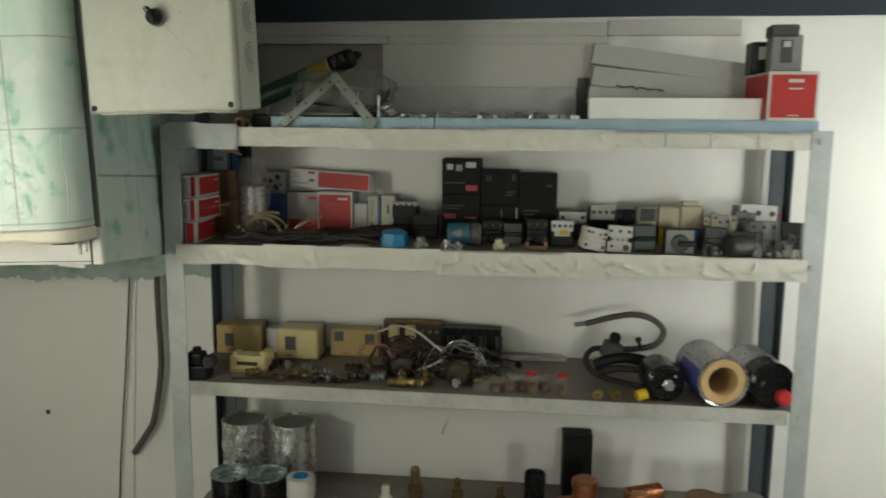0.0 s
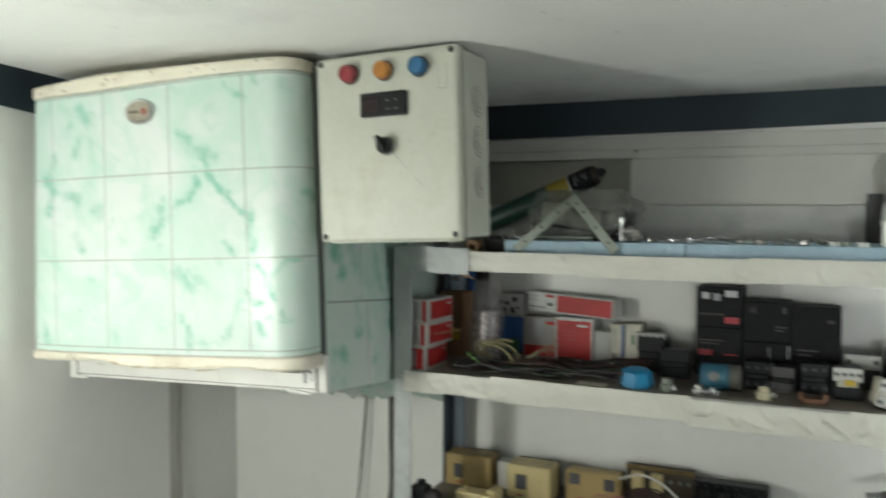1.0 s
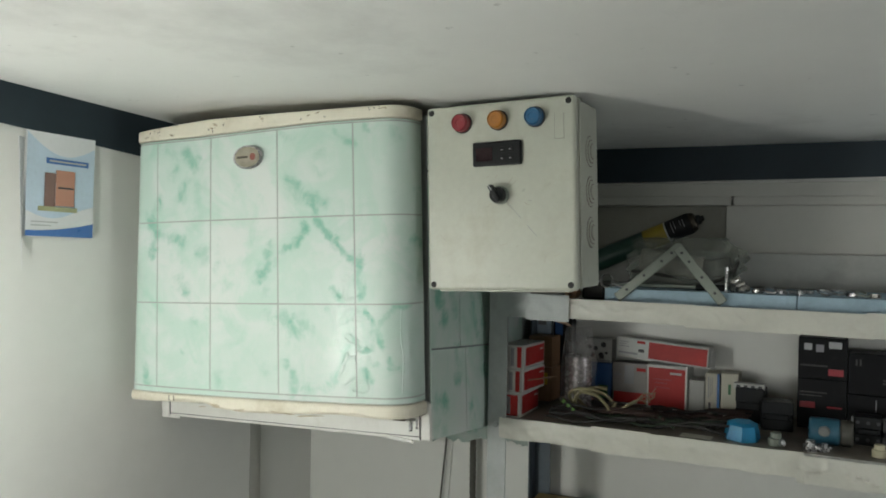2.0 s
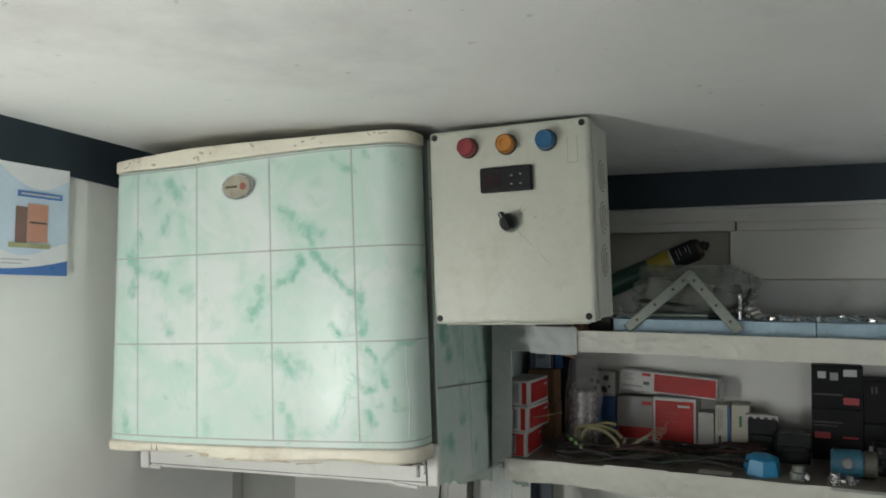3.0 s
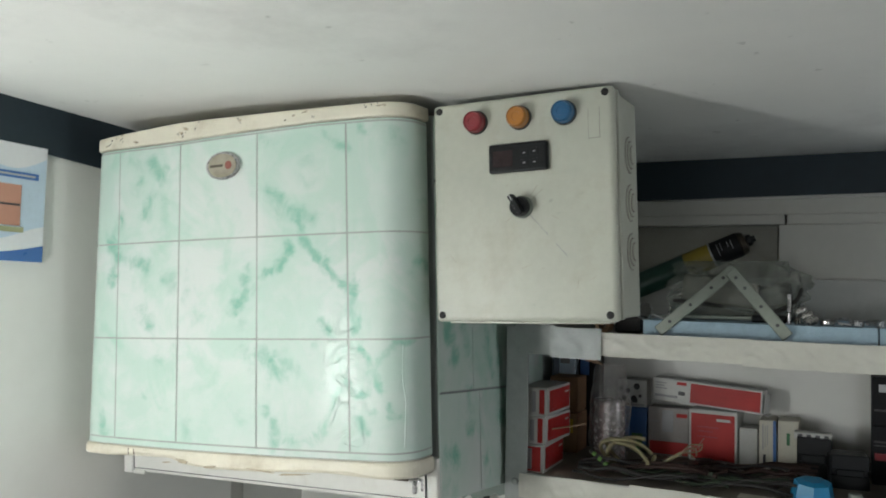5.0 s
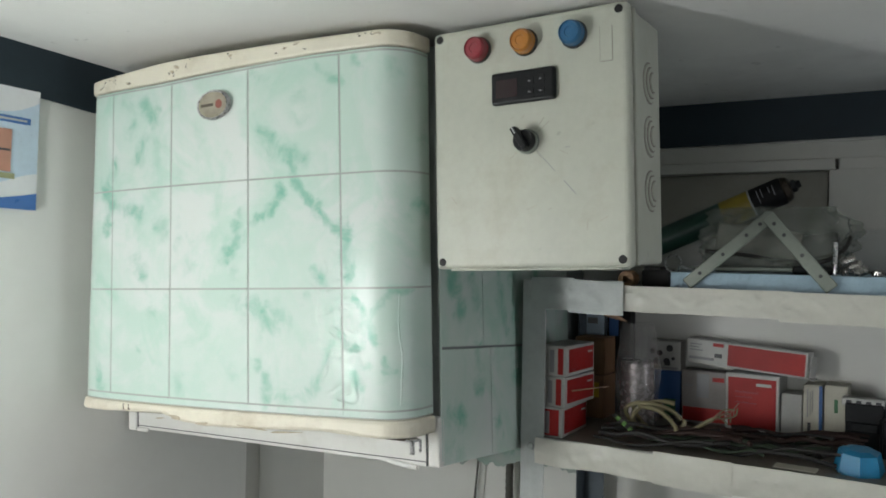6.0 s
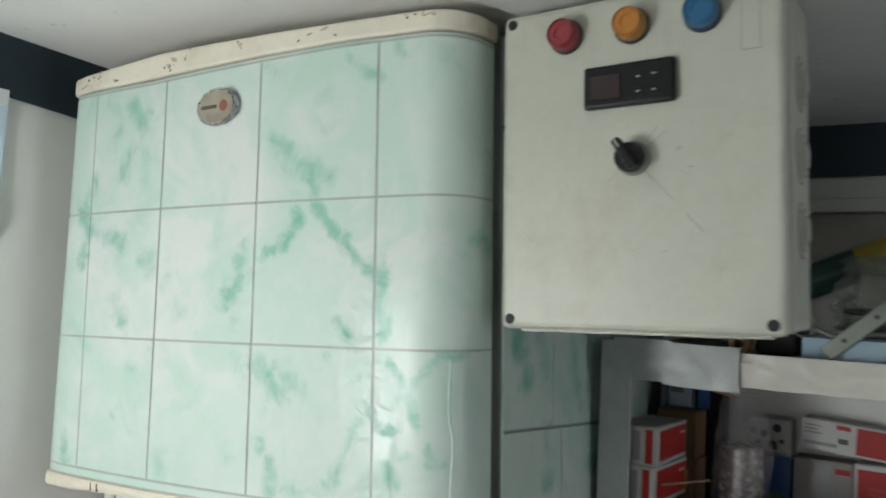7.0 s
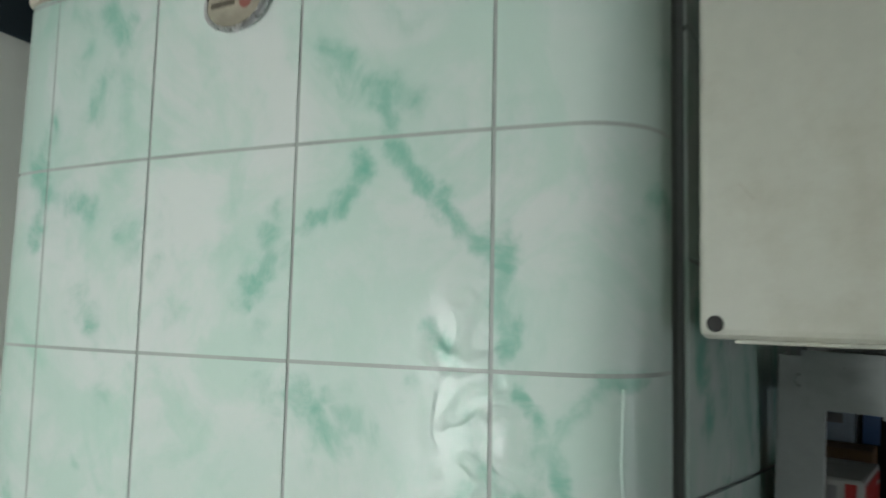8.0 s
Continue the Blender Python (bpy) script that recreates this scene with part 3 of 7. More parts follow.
def smooth_line(pts, steps=6):
    """Catmull-Rom through the points."""
    p = [Vector(q) for q in pts]
    p = [p[0] * 2 - p[1], *p, p[-1] * 2 - p[-2]]
    out = []
    for a, b, c, d in zip(p, p[1:], p[2:], p[3:]):
        for i in range(steps):
            t = i / steps
            out.append(0.5 * (2 * b + (c - a) * t + (2 * a - 5 * b + 4 * c - d) * t * t + (3 * b - a - 3 * c + d) * t ** 3))
    return out + [p[-2]]


def tube(pts, r, steps=6, n=8):
    """A round cable along the points, with closed ends."""
    line = smooth_line(pts, steps)
    bm = bmesh.new()
    side = None
    rings = []
    for i, c in enumerate(line):
        d = (line[min(i + 1, len(line) - 1)] - line[max(i - 1, 0)]).normalized()
        if side is None:
            side = d.orthogonal().normalized()
        side = (side - d * side.dot(d)).normalized()
        up = d.cross(side)
        rings.append([bm.verts.new(c + (side * math.cos(a) + up * math.sin(a)) * r) for a in [2 * math.pi * k / n for k in range(n)]])
    for a, b in zip(rings, rings[1:]):
        for k in range(n):
            bm.faces.new((a[k], a[(k + 1) % n], b[(k + 1) % n], b[k]))
    bm.faces.new(rings[0][::-1])
    bm.faces.new(rings[-1])
    return bm


def sheet(fn, nu, nv, thick=0.0):
    """A grid surface from fn(s, t), s and t in 0..1, thickened along its normals."""
    bm = bmesh.new()
    g = [[bm.verts.new(fn(i / nu, j / nv)) for i in range(nu + 1)] for j in range(nv + 1)]
    for j in range(nv):
        for i in range(nu):
            bm.faces.new((g[j][i], g[j][i + 1], g[j + 1][i + 1], g[j + 1][i]))
    bmesh.ops.recalc_face_normals(bm, faces=bm.faces)
    if thick:
        bmesh.ops.solidify(bm, geom=list(bm.faces), thickness=thick)
    return bm


def bar(x0, x1, z0, z1, y, t=0.0006):
    """A flat printed mark on a face that looks at -y."""
    return box(x0, x1, y - t, y, z0, z1)


# ---------- structure ----------


def structure(name, bm, material, label, category="wall", parent=None):
    ob = part(name, bm, material, parent)
    return tagged(ob, label, category, kind="structure")


# unseen floor, kept pale so that it reflects light up to the ceiling
structure("floor", box(XL - 0.12, XR + 0.12, YF - 0.12, YB + 0.12, -0.1, 0.0), M["floor"], "pale floor out of view that bounces light to the ceiling", "floor")
structure("wall_north", box(XL - 0.12, XR + 0.12, YB, YB + 0.12, 0.0, 2.35), M["wall"], "off-white painted wall behind the metal shelving", "wall")
structure("wall_west", box(XL - 0.12, XL, YF, YB, 0.0, 2.35), M["wall"], "off-white painted side wall with a poster", "wall")
structure("wall_east", box(XR, XR + 0.12, YF, YB, 0.0, 2.35), M["wall"], "plain off-white painted side wall", "wall")
south = [(XL, -1.30, 0, 2.35), (-1.30, -0.14, 2.02, 2.35), (-0.14, 0.92, 0, 2.35), (0.92, 2.08, 0, 0.82), (0.92, 2.08, 1.88, 2.35), (2.08, XR, 0, 2.35)]
structure("wall_south", join(*[box(a, b, YF - 0.12, YF, c, d) for a, b, c, d in south]), M["wall"], "plain off-white wall out of view with an assumed doorway and window", "wall")


def ceiling_z(x, y):
    return 2.084 + 0.053 * (YB - max(y, -0.3)) + 0.002 * noise.noise(Vector((x * 1.7, y * 1.7, 0.3)))


def ceiling_point(s, t):
    x, y = XL - 0.1 + s * (XR - XL + 0.2), YF - 0.1 + t * (YB - YF + 0.2)
    return Vector((x, y, ceiling_z(x, y)))


ceil = structure("ceiling", sheet(ceiling_point, 70, 80), M["ceiling"], "low white painted plaster ceiling with scuffs", "ceiling")
for f in ceil.data.polygons:
    f.use_smooth = True


def back_band(s, t):
    x = XL + s * (XR - XL)
    low = 2.012 + 0.009 * max(0, min(1, (x + 0.5) / 0.8)) + 0.0015 * noise.noise(Vector((x * 3, 0, 0)))
    return Vector((x, YB - 0.004, low + t * (2.094 - low)))


structure("trim", sheet(back_band, 60, 2, 0.004), M["band"], "dark navy painted band under the ceiling", "trim")


def side_band(s, t):
    y = YF + s * (YB - 0.006 - YF)
    low = 2.033 + 0.09 * max(0.0, 1.28 - max(y, 0.6)) + 0.0015 * noise.noise(Vector((y * 3, 0, 0)))
    return Vector((XL + 0.004, y, low + t * (ceiling_z(XL, y) + 0.012 - low)))


structure("trim", sheet(side_band, 80, 2, 0.004), M["band"], "dark navy painted band under the ceiling", "trim")

# ---------- tube lamps added out of view at both sides of the walk ---


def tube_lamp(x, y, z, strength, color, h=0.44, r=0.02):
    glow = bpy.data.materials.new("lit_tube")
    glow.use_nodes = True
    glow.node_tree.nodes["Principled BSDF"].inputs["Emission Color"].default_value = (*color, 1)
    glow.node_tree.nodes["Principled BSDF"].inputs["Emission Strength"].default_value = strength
    th = thing("tube_lamp", pose(x, y, z), "lit white tube lamp, added out of view, hung from the ceiling", "lamp", "tube lamps")
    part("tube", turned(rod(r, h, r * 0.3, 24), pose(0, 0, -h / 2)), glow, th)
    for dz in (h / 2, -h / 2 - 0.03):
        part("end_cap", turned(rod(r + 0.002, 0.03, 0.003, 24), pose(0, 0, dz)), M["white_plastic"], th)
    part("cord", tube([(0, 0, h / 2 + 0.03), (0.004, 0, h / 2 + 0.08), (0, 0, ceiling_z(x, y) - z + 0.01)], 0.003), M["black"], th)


# places follow shadows and highlights; the tube fixtures themselves are assumed
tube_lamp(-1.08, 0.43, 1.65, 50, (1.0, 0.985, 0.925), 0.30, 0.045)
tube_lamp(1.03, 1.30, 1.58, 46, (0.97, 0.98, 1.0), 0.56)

# ---------- marble-clad unit ----------
UNIT = pose(-1.05, 0.0, 1.835, 0, -2.2, 0)
unit = thing("wall_unit", UNIT, "wall-hung cooling unit clad in green marble film, under the ceiling", "cooling unit")
U0, U1 = -0.269, 0.289


def front_y(u):
    return 1.2018 + 0.20 * (u + 0.20) ** 2


def profile(rr=0.038, rl=0.022, back=1.312, grow=0.0):
    """The rounded front of the unit as (u, y) from its left back edge to its right back edge, with run lengths."""
    a, b = U0 - grow, U1 + grow
    pts = [(a, back + 0.02), (a, front_y(U0) + rl + 0.01)]
    for i in range(1, 7):
        q = math.pi / 2 * i / 6
        pts.append((a + rl * (1 - math.cos(q)), front_y(U0 + rl) - grow + rl * (1 - math.sin(q)) + 0.002))
    n = 30
    for i in range(1, n):
        u = U0 + rl + (U1 - rr - U0 - rl) * i / n
        pts.append((u, front_y(u) - grow))
    yc = front_y(U1 - rr) + rr
    for i in range(0, 11):
        q = math.pi / 2 * i / 10
        pts.append((b - rr * (1 - math.sin(q)), yc - grow - rr * math.cos(q) + 0.012 * (i / 10)))
    pts.append((b, back))
    return pts


def leaned(u, z):
    """The left edge leans in a little towards the top."""
    return u + 0.009 * max(0.0, (-0.20 - u) / 0.07) * z / 0.25 + 0.025 * z * max(0.0, min(1.0, (0.20 - u) / 0.28))


def sagged(u, z):
    """The upper edge hangs a little lower towards the left."""
    film = max(0.0, min(1.0, (0.16 - u) / 0.26)) * max(0.0, min(1.0, (z - 0.15) / 0.075))
    rim = max(0.0, min(1.0, (-0.08 - u) / 0.16))
    k = max(0.0, min(1.0, (z - 0.238) / 0.016))
    return z - 0.0085 * (film * (1 - k) + rim * k)


def wall_of(pts, z0, z1, thick):
    bm = bmesh.new()
    lo = [bm.verts.new((leaned(u, z0), y, sagged(u, z0))) for u, y in pts]
    hi = [bm.verts.new((leaned(u, z1), y, sagged(u, z1))) for u, y in pts]
    for i in range(len(pts) - 1):
        bm.faces.new((lo[i], lo[i + 1], hi[i + 1], hi[i]))
    bmesh.ops.recalc_face_normals(bm, faces=bm.faces)
    if thick:
        bmesh.ops.solidify(bm, geom=list(bm.faces), thickness=thick)
    return bm


def slab_of(pts, z0, z1, r):
    bm = bmesh.new()
    f = bm.faces.new([bm.verts.new((leaned(u, z0), y, z0)) for u, y in pts])
    up = bmesh.ops.extrude_face_region(bm, geom=[f])
    for v in up["geom"]:
        if isinstance(v, bmesh.types.BMVert):
            v.co.x += leaned(v.co.x, z1) - leaned(v.co.x, z0)
            v.co.z = z1
    bmesh.ops.recalc_face_normals(bm, faces=bm.faces)
    if r:
        edges = [e for e in bm.edges if abs(e.verts[0].co.z - e.verts[1].co.z) < 1e-6]
        bmesh.ops.bevel(bm, geom=edges, offset=r, segments=2, profile=0.5, affect="EDGES")
    for v in bm.verts:
        v.co.z = sagged(v.co.x, v.co.z)
    return bm


pr = profile()
shell = part("front_shell", slab_of(pr, -0.232, 0.234, 0), M["joint"], unit, "curved front shell", smooth=False)


def film_tile(i0, i1, z0, z1):
    """A film tile that follows the curved front between two run lengths."""
    run = [0.0]
    for (a, b), (c, d) in zip(pr, pr[1:]):
        run.append(run[-1] + math.hypot(c - a, d - b))
    pts = []
    n = 24

    def at(s):
        for k in range(len(run) - 1):
            if run[k + 1] >= s:
                f = (s - run[k]) / max(1e-9, run[k + 1] - run[k])
                du, dy = pr[k + 1][0] - pr[k][0], pr[k + 1][1] - pr[k][1]
                q = math.hypot(du, dy)
                return (pr[k][0] + du * f + dy / q * 0.0004, pr[k][1] + dy * f - du / q * 0.0004)
        return pr[-1]

    return wall_of([at(i0 + (i1 - i0) * k / n) for k in range(n + 1)], z0, z1, 0.0003)


def run_at(u):
    total = 0.0
    for (a, b), (c, d) in zip(pr[7:], pr[8:]):
        if c >= u:
            return total + run7 + math.hypot(c - a, d - b) * (u - a) / (c - a)
        total += math.hypot(c - a, d - b)
    return total + run7


run7 = sum(math.hypot(c - a, d - b) for (a, b), (c, d) in zip(pr[:7], pr[1:8]))
full = sum(math.hypot(c - a, d - b) for (a, b), (c, d) in zip(pr, pr[1:]))
cols = [0.004, run_at(-0.2025), run_at(-0.0785), run_at(0.0610), run_at(0.2035), full - 0.001]
rows_w = [-0.2305, -0.2215, -0.068, 0.078, 0.231, 0.2355]
J = 0.0013
for ci in range(5):
    for ri in range(5):
        thin = ri in (0, 4)
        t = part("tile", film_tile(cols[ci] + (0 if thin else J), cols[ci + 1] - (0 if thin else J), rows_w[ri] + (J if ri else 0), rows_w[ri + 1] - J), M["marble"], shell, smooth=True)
cap_pr = profile(grow=0.003)
part("top_cap", slab_of(cap_pr, 0.236, 0.256, 0.003), M["cream"], unit, "cream plastic cap with chipped dark spots")
bottom = slab_of(cap_pr, -0.257, -0.2325, 0.005)


def torn(u):
    """The broken lower edge of the trim along the front."""
    line = ((-0.30, -0.250), (-0.21, -0.2495), (-0.155, -0.2435), (-0.090, -0.2445), (-0.070, -0.253), (-0.02, -0.257), (0.06, -0.2555), (0.135, -0.2515), (0.20, -0.2505), (0.235, -0.255), (0.30, -0.257))
    for (u0, z0), (u1, z1) in zip(line, line[1:]):
        if u <= u1:
            return z0 + (z1 - z0) * (u - u0) / (u1 - u0)
    return line[-1][1]


for v in bottom.verts:
    if v.co.z < -0.25:
        v.co.z += torn(v.co.x) + 0.257 + 0.0008 * noise.noise(Vector((v.co.x * 60, 1.3, 0)))
part("bottom_cap", bottom, M["cream"], unit, "yellowed cream plastic bottom trim")
for u in (-0.1765, -0.1655):
    part("tear_mark", box(u - 0.0005, u + 0.0005, front_y(u) - 0.0036, front_y(u), -0.2440, -0.2355), M["smear_dark"], unit)
part("front_panel", box(-0.2900, 0.2750, 1.315, 1.324, -0.302, 0.230, 0.001), M["white_plastic"], unit, "white casing front under the cover")
part("panel_slot", join(box(-0.2895, 0.2745, 1.3144, 1.3155, -0.2972, -0.2960), box(-0.2912, -0.2898, 1.3144, 1.3155, -0.303, -0.250), box(0.2752, 0.2768, 1.3144, 1.3155, -0.302, -0.250)), M["print_dark"], unit, "thin dark joints of the casing front")
part("panel_lip", box(-0.2890, -0.262, 1.311, 1.316, -0.306, -0.299, 0.002), M["white_plastic"], unit)
part("panel_lip", turned(box(-0.030, 0.018, -0.002, 0.003, -0.003, 0.003, 0.001), pose(0.245, 1.313, -0.3035, 0, 6, 0)), M["white_plastic"], unit, "chipped white lip under the panel")
part("panel_end", box(-0.3120, -0.2915, 1.312, 1.330, -0.306, 0.225, 0.003), M["white_plastic"], unit, "white plastic end piece")
part("panel_end", box(0.2770, 0.2955, 1.315, 1.330, -0.303, -0.238, 0.003), M["white_plastic"], unit, "white plastic corner piece")


def dropped(bm, limit):
    """Lets the lower edge fall towards the wall, as the casing hangs."""
    for v in bm.verts:
        if v.co.z < limit:
            v.co.z -= 0.095 * (v.co.y - 1.32)
    return bm


part("body", dropped(box(-0.311, 0.2925, 1.326, YB - 0.004, -0.298, 0.250, 0.004), -0.2), M["unit_body"], unit, "grey metal casing")
# film on the side of the casing
for z0, z1, cut in ((-0.301, -0.1425, 1.461), (-0.139, 0.010, 1.439), (0.0135, 0.160, 1.452), (0.1635, 0.246, 1.440)):
    for y0, y1 in ((1.324, cut - 0.0008), (cut + 0.0008, 1.60), (1.6016, 1.75)):
        tile = dropped(box(0.2930, 0.2955, y0, y1, z0, z1), -0.2)
        for v in tile.verts:
            if -0.2 < v.co.z < 0.2:
                v.co.z -= 0.009 + 0.07 * (v.co.y - 1.333)
        part("side_tile", tile, M["marble_side"], unit)
part("film_fold", tube([(0.2945, 1.3235, 0.010), (0.2952, 1.3225, -0.06), (0.2942, 1.3238, -0.13), (0.2950, 1.3225, -0.20), (0.2945, 1.323, -0.296)], 0.0016, 6, 7), M["marble_side"], unit, "pale folded film edge", smooth=True)


def skirt(s_, t):
    """Torn lower edge of the film that hangs behind the casing."""
    u = -0.25 + 0.535 * s_
    low = -0.417 + 0.012 * noise.noise(Vector((u * 30, 0.4, 0))) + 0.008 * noise.noise(Vector((u * 110, 1.4, 0)))
    z = -0.335 + t * (low + 0.335)
    return Vector((u, 1.802 + 0.006 * noise.noise(Vector((u * 22, t * 3, 5))), z))


part("torn_film", sheet(skirt, 120, 6, 0.0006), M["marble_torn"], unit, "ragged dirty film edge hanging under the casing", smooth=True)
rng = random.Random(4)


def blot(u, w, a, b, turn):
    """An uneven flat blot on the cap's front."""
    n = 9
    bm = bmesh.new()
    q = math.radians(turn)
    ring = []
    for i in range(n):
        t = 2 * math.pi * i / n
        k = rng.uniform(0.55, 1.1)
        x, z = a * k * math.cos(t), b * k * math.sin(t)
        x, z = x * math.cos(q) - z * math.sin(q), x * math.sin(q) + z * math.cos(q)
        ring.append((u + x, sagged(u, w + z)))
    front = [bm.verts.new((x, front_y(x) - 0.0036, z)) for x, z in ring]
    back = [bm.verts.new((x, front_y(x) - 0.0020, z)) for x, z in ring]
    bm.faces.new(front)
    for i in range(n):
        bm.faces.new((front[i], front[(i + 1) % n], back[(i + 1) % n], back[i]))
    return bm


chips, smears = [], []
for cu, cw, count in ((-0.215, 0.243, 3), (-0.190, 0.247, 4), (-0.165, 0.244, 2), (-0.070, 0.245, 5), (-0.040, 0.250, 3), (0.030, 0.249, 2), (0.120, 0.249, 2), (0.150, 0.247, 2), (0.235, 0.250, 3), (0.255, 0.248, 2)):
    for k in range(count):
        chips.append(blot(cu + rng.gauss(0, 0.006), cw + rng.gauss(0, 0.0028), rng.uniform(0.0005, 0.0022), rng.uniform(0.0004, 0.0013), rng.uniform(-60, 60)))
    smears.append(blot(cu + rng.gauss(0, 0.01), cw + rng.gauss(0, 0.002), rng.uniform(0.003, 0.007), rng.uniform(0.0008, 0.002), rng.uniform(-20, 20)))
part("chip", join(*chips), M["rust"], unit, "small dark chips in the cap")["kind"] = "stuff"
part("smear", join(*smears), M["smear"], unit, "brown smears on the cap")["kind"] = "stuff"
part("smear", join(*[blot(u, w - 0.491, a, b, t) for u, w, a, b, t in ((-0.07, 0.243, 0.012, 0.003, -8), (-0.10, 0.240, 0.009, 0.0012, 4), (0.06, 0.239, 0.03, 0.0014, -5), (0.12, 0.236, 0.035, 0.0012, 3), (-0.02, 0.238, 0.016, 0.002, 6))]), M["smear"], unit, "brown streaks on the bottom trim")["kind"] = "stuff"
badge = part("badge", turned(lathe([(0.026, 0), (0.0315, 0.001), (0.0315, 0.004), (0.0295, 0.0058), (0.0272, 0.0052), (0.0270, 0.0040)], 40), pose(0.0065, front_y(0.0065) - 0.0005, 0.1845) @ Matrix.Diagonal((1, 1, 0.66, 1)) @ FRONT), M["chrome"], unit, "oval chrome badge", smooth=False)
part("badge_face", turned(rod(0.0265, 0.001, 0, 40), pose(0.0065, front_y(0.0065) - 0.0045, 0.1845) @ Matrix.Diagonal((1, 1, 0.66, 1)) @ FRONT), M["badge_face"], badge)
part("badge_mark", join(bar(-0.0155, 0.008, 0.1825, 0.1865, front_y(0.0065) - 0.0056)), M["badge_brown"], badge)
part("badge_dot", turned(rod(0.0062, 0.0012, 0, 20), pose(0.0185, front_y(0.0065) - 0.0045, 0.1845) @ FRONT), M["badge_dot"], badge)
part("crease", tube([(0.2792, front_y(0.251) + 0.0100, -0.075), (0.2782, front_y(0.251) + 0.0092, -0.112), (0.2788, front_y(0.251) + 0.0096, -0.130), (0.2812, front_y(0.251) + 0.0118, -0.152), (0.2805, front_y(0.251) + 0.0110, -0.177), (0.2792, front_y(0.251) + 0.0100, -0.213)], 0.0010, 6, 6), M["marble"], unit, "raised crease in the film", smooth=True)
# latch under the right corner
part("latch", join(turned(lathe([(0.0026, 0), (0.0032, 0.0015), (0.0032, 0.018), (0.0026, 0.019)], 14), pose(0.2835, 1.2695, -0.2770)), turned(lathe([(0.0085, 0), (0.0095, 0.001), (0.0095, 0.0025), (0.006, 0.0035)], 18), pose(0.2835, 1.2695, -0.2600)), turned(lathe([(0.0018, 0), (0.0018, 0.016)], 10), pose(0.2925, 1.274, -0.2740))), M["chrome"], unit, "small chrome latch pin")
part("latch_plate", box(0.238, 0.278, 1.262, 1.290, -0.2600, -0.2565, 0.001), M["rust"], unit, "dark plate at the latch")

# ---------- control box ----------
ctrl = thing("control_box", pose(-0.617, 1.290, 1.954, 0, -2.0, 0), "light grey control enclosure with three pilot lamps beside the unit", "control box")
W, H2 = 0.1265, 0.149
part("body", box(-W + 0.003, W - 0.0015, 0.0235, 0.126, -H2 + 0.003, H2 - 0.003, 0.005, 3), M["enclosure"], ctrl)
part("flange", box(-W + 0.003, W + 0.0005, 0.0235, 0.0310, -H2 + 0.002, H2 - 0.002, 0.0012, 1), M["enclosure"], ctrl, "raised flange behind the lid")
part("seal", box(-W + 0.006, W - 0.0035, 0.0195, 0.024, -H2 + 0.005, H2 - 0.005), M["enclosure_dark"], ctrl)
lid = part("lid", box(-W, W, 0.0, 0.020, -H2, H2, 0.006, 3), M["enclosure"], ctrl)
for sx in (-1, 1):
    for sz in (-1, 1):
        part("screw", turned(lathe([(0.0049, 0), (0.0049, 0.0010), (0.0041, 0.0012)], 20), pose(sx * 0.1165, 0.0004, sz * 0.140) @ FRONT), M["hole"], lid, "dark recessed lid screw")
for x, lens in ((-0.060, "red_lens"), (0.002, "amber_lens"), (0.0635, "blue_lens")):
    z = 0.119 - 0.006 * (x > 0.05) * 0
    lamp = part("pilot_lamp", turned(lathe([(0.0148, 0), (0.0148, 0.004), (0.0139, 0.006), (0.0139, 0.014)], 32), pose(x, 0, z) @ FRONT), M[lens], lid, {"red_lens": "red", "amber_lens": "amber", "blue_lens": "blue"}[lens] + " pilot lamp", smooth=False)
    part("bezel", turned(lathe([(0.0145, 0), (0.0162, 0.0005), (0.0162, 0.0025), (0.0152, 0.0045), (0.0145, 0.0045)], 32), pose(x, 0, z) @ FRONT), M["dark_grey"], lamp, "dark rubber bezel", smooth=True)
    part("lens", turned(lathe([(0.0138, 0.014), (0.0132, 0.0165), (0.0118, 0.0178), (0.0112, 0.0160), (0.0060, 0.0160), (0.0056, 0.0150), (0.002, 0.0150)], 32), pose(x, 0, z) @ FRONT), M[lens], lamp, smooth=True)
disp = part("controller", box(-0.041, 0.041, -0.008, 0.002, 0.0475, 0.0855, 0.003), M["black"], lid, "black digital temperature controller")
part("display", box(-0.034, -0.006, -0.0087, -0.008, 0.055, 0.076), M["display"], disp, "dark red display window")
for bx_, bz in ((0.010, 0.071), (0.024, 0.072), (0.010, 0.058), (0.024, 0.058)):
    part("key", box(bx_ - 0.0055, bx_ + 0.0055, -0.0088, -0.008, bz - 0.0045, bz + 0.0045, 0.0004), M["black"], disp)
    part("key_mark", bar(bx_ - 0.0016, bx_ + 0.0016, bz - 0.0006, bz + 0.0008, -0.0088), M["print_grey"], disp)
sel = part("selector", turned(lathe([(0.0148, 0), (0.0148, 0.005), (0.0138, 0.0065)], 32), pose(0.003, 0, 0.001) @ FRONT), M["galv"], lid, "rotary selector with a dull metal ring")
part("knob", join(turned(lathe([(0.0130, 0.005), (0.0130, 0.012), (0.0120, 0.016)], 32), pose(0.003, 0, 0.001) @ FRONT), turned(box(-0.0035, 0.0035, -0.026, -0.012, -0.013, 0.017, 0.0015), pose(0.003, 0, 0.001) @ pose(0, 0, 0, 0, -32, 0))), M["black"], sel)
part("pointer", turned(box(-0.0007, 0.0007, -0.0264, -0.0258, 0.008, 0.016), pose(0.003, 0, 0.001) @ pose(0, 0, 0, 0, -32, 0)), M["glyph"], sel)
part("sticker", box(0.0945, 0.1085, -0.0006, 0.001, 0.0835, 0.1215), M["enclosure"], lid, "small clear sticker")
